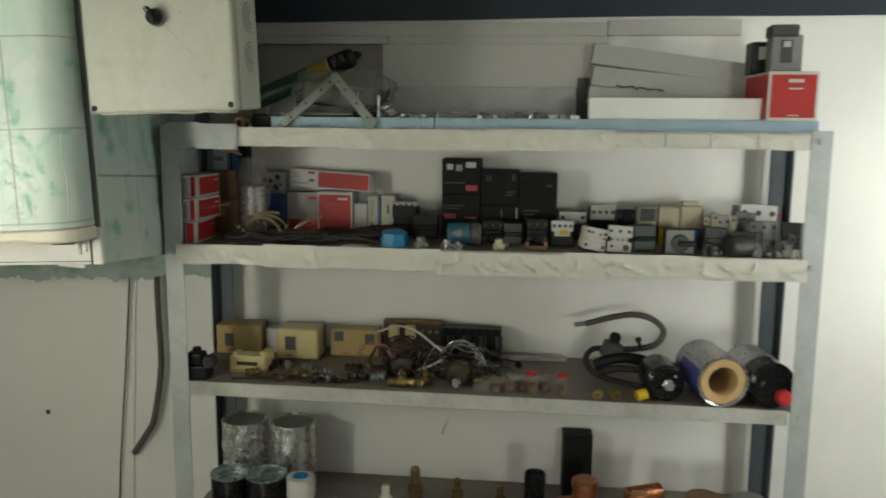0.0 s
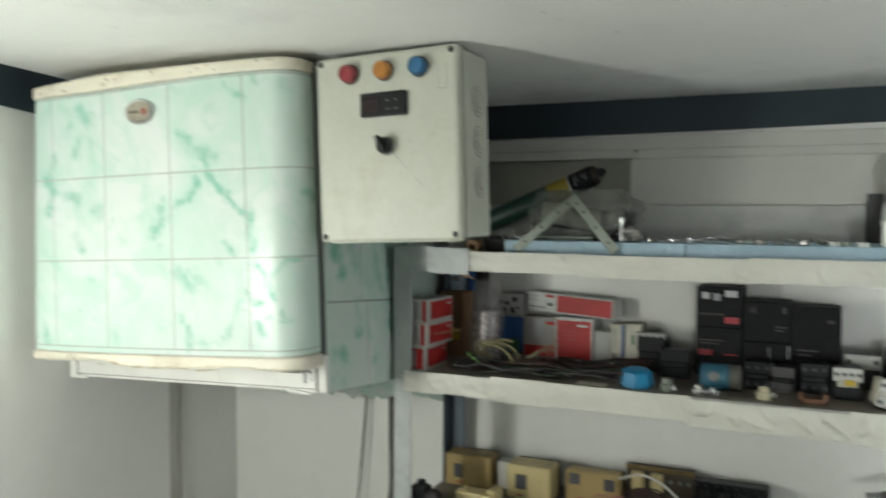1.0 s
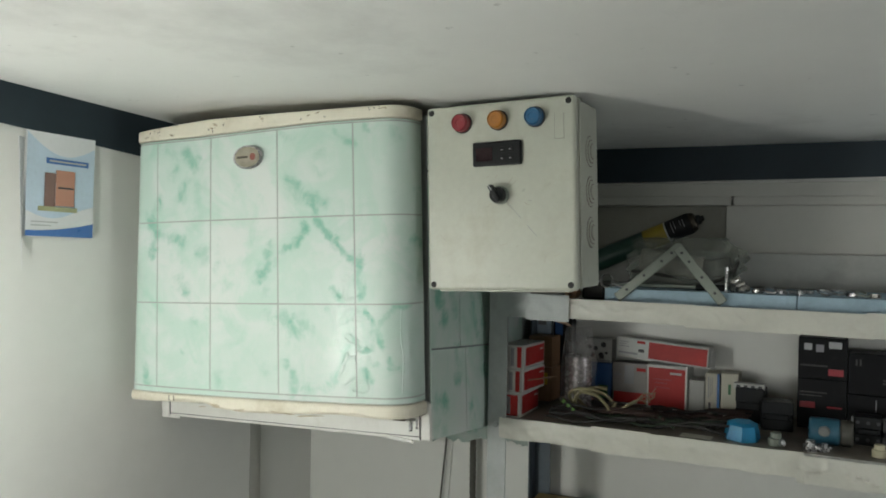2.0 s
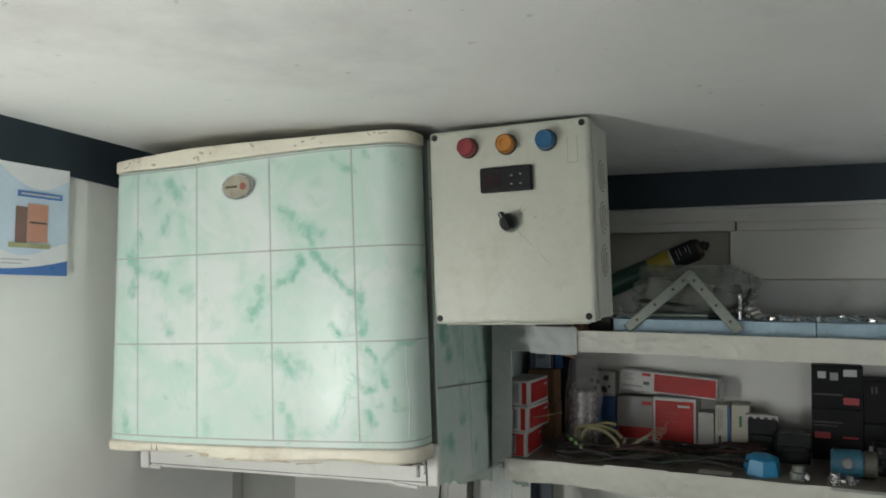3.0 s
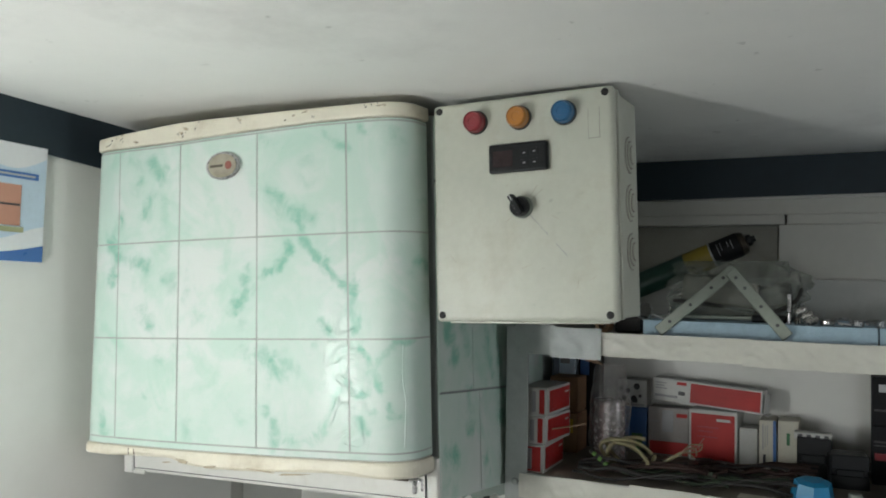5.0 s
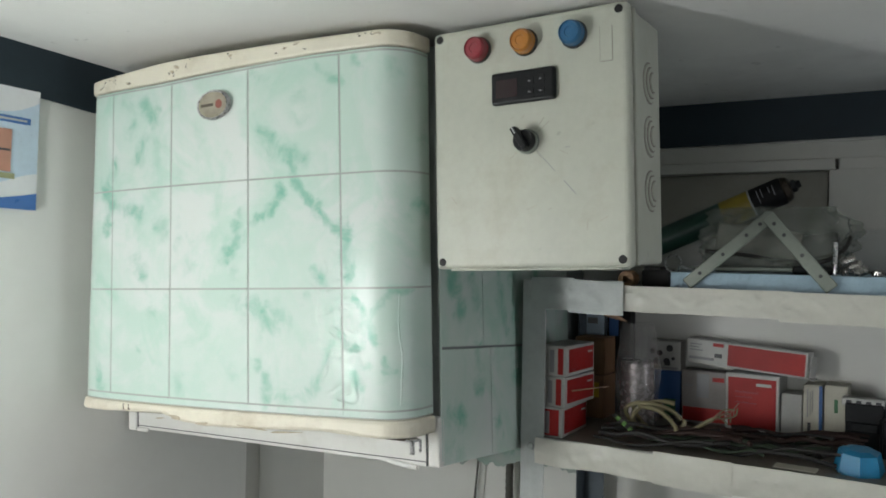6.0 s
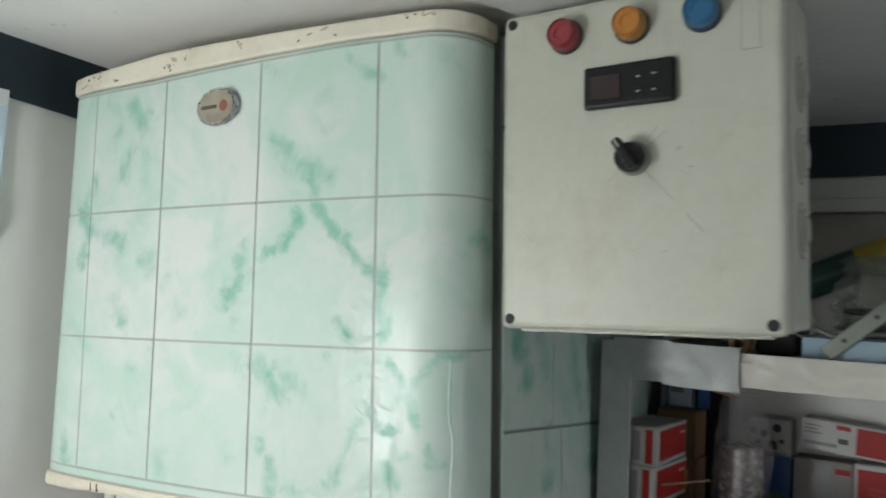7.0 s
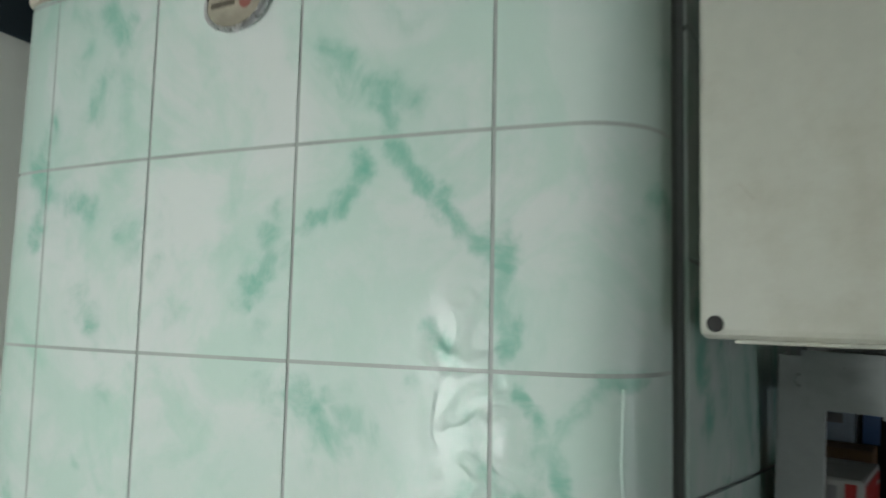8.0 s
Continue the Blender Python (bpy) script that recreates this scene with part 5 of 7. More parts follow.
lc = carton(-0.556, -0.366, 1.788, 0.038, 1.6415, 1.6815, "paper_white", "long white and red carton with a torn end on others", [("red_field", "red_card", 0.36, 0.985, 0.08, 0.93), ("red_tag", "red_card", 0.23, 0.32, 0.78, 0.92), ("text_line", "print_grey", 0.03, 0.13, 0.78, 0.82), ("text_line", "print_grey", 0.03, 0.11, 0.66, 0.70), ("text_line", "print_grey", 0.03, 0.14, 0.54, 0.58), ("bar_code", "print_grey", 0.03, 0.24, 0.18, 0.28), ("mark", "print_dark", 0.25, 0.31, 0.34, 0.50)], rz=-6, ry=3)
part("torn_end", join(turned(box(0, 0.010, 0.002, 0.034, 0.001, 0.0022), pose(0.0945, 0, 0, 0, 20, 0)), turned(box(0, 0.0012, 0.002, 0.020, 0.002, 0.034), pose(0.0975, 0, 0, 0, 0, -14)), turned(box(0, 0.007, 0.004, 0.030, 0.0385, 0.0397), pose(0.0945, 0, 0, 0, -12, 0))), M["paper_white"], lc, "torn white end flaps")
# this carton's shade is part of its board colour
carton(-0.562, -0.490, 1.798, 0.042, S2, 1.632, "shaded_card", "white and red carton with its shade put into the card colour", [("red_foot", "red_card", 0.04, 0.98, 0.04, 0.30), ("grey_field", "print_grey", 0.35, 0.62, 0.5, 0.95), ("red_tag", "red_card", 0.70, 0.96, 0.82, 0.90), ("text_line", "print_grey", 0.06, 0.25, 0.7, 0.73)])
carton(-0.488, -0.406, 1.783, 0.055, S2, 1.636, "paper_white", "square red carton with white edges", rz=-4, prints=[("red_field", "red_card", 0.05, 0.95, 0.05, 0.93), ("logo", "paper_white", 0.58, 0.86, 0.80, 0.85), ("text_line", "print_red", 0.18, 0.62, 0.66, 0.69), ("text_line", "print_red", 0.20, 0.50, 0.58, 0.60), ("text_line", "print_red", 0.18, 0.58, 0.48, 0.50)])
carton(-0.404, -0.374, 1.788, 0.05, S2, 1.610, "paper_white", "plain small white carton", [])
carton(-0.371, -0.344, 1.780, 0.055, S2, 1.628, "paper_cream", "narrow cream carton with a blue edge", [("blue_edge", "blue_card", 0.82, 1.0, 0.0, 1.0), ("text_line", "print_grey", 0.20, 0.26, 0.40, 0.92), ("text_line", "print_grey", 0.34, 0.38, 0.45, 0.88), ("text_line", "print_grey", 0.46, 0.50, 0.50, 0.90), ("bar_code", "print_dark", 0.24, 0.40, 0.06, 0.30)])
carton(-0.341, -0.309, 1.778, 0.055, S2, 1.630, "paper_cream", "narrow cream carton with a green mark", [("logo", "green_print", 0.42, 0.58, 0.52, 0.76)])

# black controller cartons
AK = [("picture", "glyph", 0.12, 0.28, 0.70, 0.86), ("picture_frame", "print_grey", 0.36, 0.52, 0.66, 0.84), ("picture", "glyph", 0.62, 0.88, 0.76, 0.92), ("text_line", "dark_grey", 0.04, 0.6, 0.30, 0.34), ("red_logo", "print_red", 0.62, 0.92, 0.10, 0.26)]
carton(-0.202, -0.119, 1.757, 0.075, 1.6385, 1.714, "black_card", "black controller carton on top of another", AK, group="black controller cartons")
carton(-0.202, -0.119, 1.757, 0.075, S2, 1.6375, "black_card", "black controller carton under another", [("text_line", "dark_grey", 0.04, 0.6, 0.72, 0.75), ("text_line", "dark_grey", 0.04, 0.5, 0.66, 0.68), ("red_logo", "print_red", 0.05, 0.36, 0.42, 0.54), ("text_line", "print_red", 0.6, 0.9, 0.44, 0.47)], group="black controller cartons")
carton(-0.118, -0.036, 1.760, 0.07, 1.616, 1.690, "black_card", "black carton with faint grey print", [("glyph_mark", "dark_grey", 0.14, 0.18, 0.70, 0.86), ("glyph_mark", "dark_grey", 0.22, 0.26, 0.70, 0.86), ("glyph_mark", "dark_grey", 0.82, 0.90, 0.72, 0.88), ("text_line", "dark_grey", 0.68, 0.90, 0.36, 0.40), ("text_line", "dark_grey", 0.68, 0.84, 0.28, 0.32)], group="black controller cartons")
carton(-0.118, -0.036, 1.756, 0.07, S2, 1.615, "black_card", "black controller carton under a faint one", [("picture", "glyph", 0.08, 0.26, 0.30, 0.44), ("picture", "glyph", 0.56, 0.82, 0.34, 0.46), ("glyph_mark", "print_grey", 0.55, 0.57, 0.6, 0.9), ("edge_mark", "glyph", 0.94, 0.97, 0.6, 0.95)], group="black controller cartons")
carton(-0.035, 0.046, 1.758, 0.07, S2, 1.684, "black_card", "large black carton with a dusty front", [("glyph_mark", "dark_grey", 0.72, 0.86, 0.80, 0.84), ("text_line", "dark_grey", 0.12, 0.55, 0.42, 0.44), ("text_line", "dark_grey", 0.12, 0.42, 0.36, 0.38)], group="black controller cartons")

# ---------- switchgear ----------


def contactor(x, y, z, w, d, h, body, face, label, rz=0.0, rows=2, holes=3, rx=0.0, group="contactors", ry=0.0, lower="", coil=""):
    """A contactor: stepped moulded body, terminal face with dark screw holes, a coil block in the middle."""
    th = thing("contactor", pose(x, y, z + abs(ry) * 0.0003, rx, ry, rz), label, "contactor", group)
    part("body", join(box(-w / 2, w / 2, d * 0.25, d, 0, h * 0.92, 0.0015, 1), box(-w * 0.46, w * 0.46, d * 0.08, d * 0.25, h * 0.12, h * 0.86, 0.0015, 1)), M[body], th)
    covers = [part("terminal_cover", box(-w * 0.48, w * 0.48, 0.0, d * 0.10, z0 * h, z1 * h, 0.0012, 1), M[mm], th) for z0, z1, mm in ((0.58, 1.0, face), (0.0, 0.40, lower or face))]
    part("coil_block", box(-w * 0.34, w * 0.34, -d * 0.03, d * 0.10, h * 0.40, h * 0.58, 0.001, 1), M[coil or body], th)
    for r in range(rows):
        for c in range(holes):
            cx = -w * 0.36 + w * 0.72 * (c / max(1, holes - 1))
            part("terminal_screw", turned(lathe([(w * 0.075, 0), (w * 0.075, 0.0008), (w * 0.05, 0.0010)], 10), pose(cx, 0.0002, h * (0.80 if r == 0 else 0.20)) @ FRONT), M["print_dark"], covers[r])
    return th


bc_ = contactor(-0.285, 1.745, S2, 0.052, 0.07, 0.066, "black", "black", "black contactor with a white terminal strip on top", rows=0)
strip_ = part("terminal_strip", box(-0.030, 0.026, 0.004, 0.026, 0.061, 0.073, 0.0015, 1), M["paper_white"], bc_, "white terminal strip")
for q in range(4):
    part("terminal_slot", box(-0.024 + 0.013 * q, -0.017 + 0.013 * q, 0.0034, 0.006, 0.064, 0.070), M["print_dark"], strip_)
contactor(-0.232, 1.700, S2, 0.056, 0.07, 0.052, "black", "black", "black square contactor behind a blue cap", 6, 0)
contactor(-0.086, 1.662, S2, 0.044, 0.06, 0.048, "black", "black", "low black contactor near the shelf edge")
contactor(-0.045, 1.655, S2, 0.040, 0.06, 0.044, "black", "dark_grey", "low black contactor, dusty", -8)
contactor(0.005, 1.665, S2, 0.046, 0.06, 0.052, "black", "black", "black contactor lying among others", 5)
contactor(0.055, 1.640, S2, 0.046, 0.06, 0.053, "black", "paper_white", "black contactor with white terminals and a yellow tab", 3, 1, 4, lower="black", coil="paper_cream")
contactor(0.080, 1.745, S2, 0.060, 0.06, 0.060, "dark_grey", "paper_white", "grey contactor with a white face behind others", 0, 1, 2, lower="dark_grey")
tilted = contactor(0.113, 1.580, S2, 0.046, 0.05, 0.044, "paper_cream", "paper_white", "tilted cream overload relay with faded red marks", 6, 2, 2, ry=11, coil="paper_white")
for a, c in ((-0.012, 0.032), (0.004, 0.030), (0.014, 0.024), (0.015, 0.008)):
    part("red_mark", box(a, a + 0.006, -0.0018, 0.0, c, c + 0.005), M["wire_pale_red"], tilted)
dialled = contactor(0.161, 1.577, S2, 0.048, 0.05, 0.052, "black", "paper_white", "white-faced overload relay with dark screws and a dial", -5, 1, 3, coil="paper_white", ry=3)
for a in (-0.014, -0.004, 0.006, 0.015):
    part("terminal_screw", turned(rod(0.0022, 0.0012, 0, 10), pose(a, -0.0012, 0.0255) @ FRONT), M["print_dark"], dialled)
part("dial", turned(lathe([(0.0062, 0), (0.0062, 0.0016), (0.0048, 0.0022)], 16), pose(0.013, 0.0002, 0.0105) @ FRONT), M["hose_grey"], dialled)
part("terminal_screw", turned(rod(0.003, 0.0012, 0, 10), pose(-0.014, 0.0004, 0.012) @ FRONT), M["print_dark"], dialled)
contactor(0.143, 1.735, S2, 0.054, 0.06, 0.077, "black", "trunking_grey", "dark contactor with a pale grey terminal block", 0, 1, 4, lower="black")
contactor(0.190, 1.720, S2, 0.040, 0.06, 0.070, "black", "black", "dark rounded contactor behind the relays", 12, 1, 2)
framed = contactor(0.230, 1.700, S2, 0.040, 0.06, 0.079, "shade_brown", "shade_brown", "yellowed relay with a dark window", 0, 0, lower="black")
part("window", box(-0.015, 0.015, -0.0016, 0.001, 0.050, 0.074, 0.001, 1), M["dark_grey"], framed)
part("label_strip", box(-0.018, 0.018, -0.0016, 0.001, 0.040, 0.0475), M["cream_cover"], framed)
contactor(0.214, 1.610, S2, 0.044, 0.06, 0.050, "black", "green", "dark relay with a green cover", 4, 1, 2)
yellow_tab = thing("terminal_tab", pose(0.058, 1.6345, S2 + 0.024), "small yellow terminal tab on a contactor", "tab")
part("tab", box(-0.008, 0.008, 0.0, 0.004, 0, 0.010, 0.0015), M["yellow"], yellow_tab)
for k, (x, lab) in enumerate(((0.274, "cream moulded relay cover"), (0.320, "cream moulded relay cover with a rounded shoulder"))):
    th = thing("relay_cover", pose(x, 1.70, S2), lab, "relay cover", "relay covers")
    part("cover", box(-0.0225, 0.0225, 0, 0.05, 0.034, 0.081, 0.006, 3), M["cream_cover"], th)
    part("base", box(-0.020, 0.020, 0.002, 0.048, 0, 0.034, 0.002), M["yellow" if k == 0 else "blue_card"], th)
    if k:
        part("terminal_strip", box(-0.018, 0.014, 0.014, 0.034, 0.0805, 0.090, 0.0015, 1), M["cream_cover"], th)
sw = thing("rotary_switch", pose(0.276, 1.578, S2, 0, 0, 3), "grey square rotary isolator with a black dial", "switch")
part("plate", box(-0.027, 0.027, 0, 0.006, 0.0, 0.047, 0.002), M["mid_grey"], sw)
part("housing", box(-0.022, 0.022, 0.006, 0.05, 0.003, 0.044, 0.002), M["black"], sw)
part("dial", turned(lathe([(0.017, 0), (0.017, 0.004), (0.014, 0.006)], 24), pose(0, 0, 0.022) @ FRONT), M["dark_grey"], sw)
part("grip", box(-0.004, 0.026, -0.016, -0.004, 0.017, 0.027, 0.002), M["black"], sw)
rng = random.Random(12)
for k, (x, y, h, w, b, f) in enumerate(((0.345, 1.60, 0.050, 0.044, "dark_grey", "dark_grey"), (0.372, 1.66, 0.066, 0.040, "dark_grey", "paper_white"), (0.398, 1.595, 0.044, 0.046, "mid_grey", "dark_grey"), (0.412, 1.68, 0.072, 0.040, "dark_grey", "mid_grey"), (0.440, 1.625, 0.062, 0.058, "blue_grey", "mid_grey"), (0.446, 1.70, 0.086, 0.078, "blue_grey", "paper_white"), (0.490, 1.61, 0.062, 0.036, "dark_grey", "dark_grey"))):
    contactor(x, y, S2, w, 0.05, h, b, f, "dusty grey contactor in a heap" if k % 2 else "dusty dark contactor tilted in a heap", rng.uniform(-32, 32), 1, 3, group="heaped contactors", ry=rng.uniform(-9, 9))
mot = thing("small_motor", pose(0.385, 1.572, S2 + 0.019, 0, 0, 25), "small dusty round motor lying on its side", "motor")
part("can", turned(rod(0.019, 0.05, 0.004, 24), pose(-0.025, 0, 0, 0, 90, 0)), M["dark_grey"], mot)
part("shaft", turned(rod(0.004, 0.018, 0.001, 12), pose(0.025, 0, 0, 0, 90, 0)), M["galv"], mot)
for x, y, h in ((0.470, 1.588, 0.030), (0.488, 1.600, 0.040), (0.352, 1.642, 0.074), (0.338, 1.650, 0.066), (0.388, 1.640, 0.070)):
    th = thing("wire_terminal", pose(x, y, S2, 0, 0, 30 * math.sin(x * 90)), "narrow pale terminal standing among contactors", "terminal", "pale terminals")
    part("body", join(box(-0.005, 0.005, 0, 0.012, 0, h, 0.001, 1), box(-0.0055, 0.0055, -0.003, 0.010, h - 0.016, h - 0.001, 0.001, 1)), M["cream_cover" if x < 0.4 else "mid_grey"], th)
    part("screw", turned(rod(0.0028, 0.002, 0, 10), pose(0, -0.003, h - 0.0085) @ FRONT), M["dark_grey"], th)
tape_end = thing("red_tag", pose(0.462, 1.745, S2), "thin grey stand with a red tag", "tag")
part("stem", box(0.028, 0.031, 0, 0.004, 0, 0.068), M["mid_grey"], tape_end)
part("tag", box(0.018, 0.044, -0.001, 0.003, 0.056, 0.066), M["print_red"], tape_end)

# small things at the shelf edge
lb = thing("paper_label", pose(-0.352, 1.548, S2 + 0.0040, 0, 0, -3), "pale yellow paper label lying at the shelf edge", "label")
part("paper", box(-0.026, 0.026, 0, 0.026, 0, 0.0008), M["paper_cream"], lb)
rng = random.Random(21)
for k in range(16):
    x, y = rng.uniform(0.325, 0.485), rng.uniform(1.556, 1.592)
    th = thing("terminal_block", pose(x, y, S2, 0, 0, rng.uniform(-50, 50)), "small loose terminal block among the contactors", "terminal block", "loose terminal blocks")
    w, h = rng.uniform(0.006, 0.011), rng.uniform(0.012, 0.026)
    part("block", join(box(-w, w, -0.006, 0.006, 0, h * 0.6, 0.001, 1), box(-w * 0.7, w * 0.7, -0.005, 0.005, h * 0.6, h, 0.001, 1)), M[rng.choice(["mid_grey", "dark_grey", "paper_cream", "black", "dark_grey", "blue_grey"])], th)
    part("terminal_screw", turned(rod(w * 0.35, 0.002, 0, 10), pose(0, -0.005, h * 0.35) @ FRONT), M["galv"], th)
bc = thing("blue_cap", pose(-0.281, 1.60, S2, 0, 0, 18), "bright blue faceted plastic cap", "cap")
part("cap", turned(lathe([(0.026, 0), (0.031, 0.004), (0.025, 0.029), (0.014, 0.032)], 7), pose(0, 0, 0, 8, 0, 0)), M["bright_blue"], bc)
cy = thing("solenoid_coil", pose(-0.140, 1.635, S2 + 0.0225), "dull blue solenoid coil with a grey-brown end", "coil")
part("coil", turned(rod(0.0225, 0.048, 0.003, 28), pose(-0.036, 0, 0, 0, 90, 0)), M["teal"], cy)
part("end", turned(rod(0.0222, 0.020, 0.003, 28), pose(0.012, 0, 0, 0, 90, 0)), M["hose_grey"], cy)
part("nut", turned(lathe([(0.009, 0), (0.009, 0.004), (0.007, 0.006)], 24), pose(-0.012, -0.0215, 0.004) @ FRONT), M["mid_grey"], cy)
for k, (x, y, r, mm, lab) in enumerate(((-0.225, 1.585, 0.013, "galv", "small dull metal valve body"), (-0.172, 1.575, 0.011, "chrome", "small chrome flare nut"), (-0.070, 1.590, 0.012, "cream_cover", "small cream valve knob"), (-0.150, 1.580, 0.008, "chrome", "small chrome plug near the edge"))):
    th = thing("valve_fitting", pose(x, y, S2, 0, 0, 30 * k), lab, "fitting", "small fittings")
    part("fitting_body", lathe([(r, 0), (r, r * 0.9), (r * 0.7, r * 1.0), (r * 0.7, r * 1.6), (r * 0.45, r * 1.7)], 14), M[mm], th)
    part("stem", turned(rod(r * 0.4, r * 1.6, 0.001, 10), pose(0, 0, r * 0.6, 90, 0, 40)), M["chrome"], th)
cp = thing("copper_clip", pose(0.004, 1.585, S2), "tarnished pipe saddle with two lugs", "clip")
part("saddle", join(box(-0.018, 0.018, -0.006, 0.006, 0, 0.010, 0.002), box(-0.022, -0.014, -0.006, 0.006, 0.006, 0.019, 0.002), box(0.014, 0.022, -0.006, 0.006, 0.006, 0.019, 0.002)), M["old_copper"], cp)
# wires on the shelf
wc = thing("wire_coil", pose(-0.560, 1.632, S2), "loose bundle of looped cream cable with frayed red ends", "wire")
for q, (ra, rb, cx, tilt, cy) in enumerate(((0.044, 0.023, 0.0, -12, 0.0), (0.040, 0.026, 0.006, 10, 0.010), (0.034, 0.018, -0.006, -24, 0.018))):
    tq = math.radians(tilt)
    loop = []
    for i in range(12):
        a = 0.5 + i * 5.2 / 11 + 0.4 * q
        x, z = ra * math.cos(a), rb * math.sin(a)
        loop.append((cx + x * math.cos(tq) - z * math.sin(tq), cy + 0.008 * math.sin(2 * a), 0.030 + x * math.sin(tq) + z * math.cos(tq)))
    part("strand", tube(loop, 0.0034, 4, 8), M["wire_cream"], wc, smooth=True)
part("strand", tube([(-0.020, -0.008, 0.050), (0.012, -0.012, 0.046), (0.036, -0.012, 0.026), (0.030, -0.010, 0.010), (-0.004, -0.012, 0.006), (-0.030, -0.010, 0.010)], 0.0032, 5, 8), M["wire_cream"], wc, smooth=True)
part("strand", tube([(0.034, 0.0, 0.012), (0.052, 0.004, 0.018), (0.070, 0.006, 0.030), (0.086, 0.006, 0.040)], 0.0030, 5, 8), M["wire_cream"], wc, smooth=True)
for q in range(7):
    part("bare_end", tube([(0.084, 0.006, 0.039), (0.094 + 0.003 * q, 0.004 + 0.003 * q, 0.044 + 0.005 * (q % 3)), (0.108 + 0.004 * (q % 4), 0.002 + 0.004 * q, 0.036 + 0.010 * (q % 4))], 0.0010, 4, 5), M["wire_pale_red" if q % 2 else "wire_cream"], wc, smooth=True)
for q in range(7):
    part("striped_lead", tube([(-0.056 + 0.0048 * q, -0.016, 0.034 - 0.0036 * q), (-0.0512 + 0.0048 * q, -0.017, 0.0304 - 0.0036 * q)], 0.0036, 2, 8), M["wire_green" if q % 2 else "rubber"], wc, "green and black striped lead")
for k, (mm, lab) in enumerate((("wire_red", "tangled brown-red wires lying on the shelf"), ("wire_dark", "tangled dark green wires on the shelf"), ("rubber", "thin black cables lying loose"), ("wire_red", "dark red wires heaped before the cartons"), ("rubber", "black leads heaped on the dusty shelf"))):
    rng = random.Random(30 + k)
    th = thing("loose_wires", pose((-0.53, -0.47, -0.41, -0.40, -0.56)[k], (1.64, 1.64, 1.64, 1.70, 1.60)[k], S2 + 0.003), lab, "wires", "loose wires")
    for q in range(7):
        p = Vector((rng.uniform(-0.09, -0.02), rng.uniform(-0.05, 0.05), rng.uniform(0.002, 0.012)))
        ps = [p.copy()]
        a = rng.uniform(-0.5, 0.5)
        for _ in range(7):
            a += rng.uniform(-0.4, 0.4)
            p = p + Vector((math.cos(a), math.sin(a) * 0.5, 0)) * 0.027
            p.z = max(0.001, min(0.02, p.z + rng.uniform(-0.006, 0.007)))
            p.y = max(-0.055, min(0.07, p.y))
            ps.append(p.copy())
        part("strand", tube(ps, (0.0022, 0.0034, 0.0028)[q % 3], 4, 7), M[mm], th, smooth=True)

# ---------- on the top shelf ----------
rb = thing("rubber_block", pose(-0.552, 1.605, S1), "worn black rubber block lying on the shelf", "block")
part("block", join(box(-0.022, 0.020, 0, 0.06, 0, 0.026, 0.004), box(-0.020, 0.006, 0.004, 0.05, 0.024, 0.031, 0.003)), M["rubber"], rb)
tp = thing("tape_reel", pose(-0.584, 1.566, S1 + 0.0125), "small rust-brown reel lying on its side", "reel")
part("reel", turned(lathe([(0.005, 0.0), (0.0115, 0.0), (0.0122, 0.003), (0.0122, 0.025), (0.0115, 0.028), (0.005, 0.028)], 24, caps=False), pose(0, 0.028, 0) @ FRONT), M["brown_card"], tp, smooth=True)
br = thing("steel_bracket", pose(-0.405, 1.556, 1.7805, -6, 0, 0), "galvanised folding bracket standing like a roof", "bracket")


def strap(x0, z0, x1, z1, y, w=0.017, t=0.0025, n=3):
    L = math.hypot(x1 - x0, z1 - z0)
    ang = math.degrees(math.atan2(z1 - z0, x1 - x0))
    m_ = pose(x0, y, z0, 0, -ang, 0)
    b = box(-0.004, L + 0.004, -t, 0, -w / 2, w / 2, 0.0012, 1)
    return turned(b, m_), [m_ @ pose(L * q, -t - 0.0002, 0) for q in ([0.15, 0.45, 0.75, 0.92][:n + 1])]


for k, (x0, x1) in enumerate(((-0.086, 0.013), (0.092, 0.017))):
    b, holes = strap(x0, 0.006, x1, 0.094, -0.003 * k, 0.0175)
    b = b if k else join(b, turned(rod(0.0102, 0.0024, 0.0005, 20), pose(0.0155, 0.0, 0.0945) @ FRONT))
    s_ = part("strap", b, M["galv"], br)
    for hm in holes:
        part("hole", turned(rod(0.0026, 0.0006, 0, 10), hm @ FRONT), M["print_dark"], s_)
# the can's green and yellow are darkened to hold its shade
can = thing("spray_can", pose(-0.598, 1.715, FT + 0.036) @ pose(0, 0, 0, 0, 90 - 23.5, 3), "dark green, yellow and black spray can lying tilted", "spray can")
R = 0.0208
part("body", lathe([(R - 0.0027, -0.02), (R, -0.017), (R, 0.128)], 32), M["green"], can, smooth=True)
part("label_band", lathe([(R + 0.0001, 0.128), (R + 0.0001, 0.172)], 32), M["shaded_yellow"], can, "yellow printed band", smooth=True)
part("white_stripe", lathe([(R + 0.0002, 0.172), (R + 0.0002, 0.1745)], 32), M["glyph"], can, smooth=True)
black_band = part("black_band", lathe([(R + 0.0001, 0.1745), (R + 0.0001, 0.218), (R - 0.0012, 0.221)], 32), M["black_card"], can, "black printed band", smooth=True)
part("dome", lathe([(R - 0.0012, 0.221), (R - 0.0004, 0.2225), (R - 0.004, 0.230), (0.0095, 0.233)], 32), M["dark_metal"], can, smooth=True)
part("nozzle", lathe([(0.0095, 0.232), (0.0095, 0.239), (0.006, 0.241), (0.005, 0.246)], 24), M["black"], can)
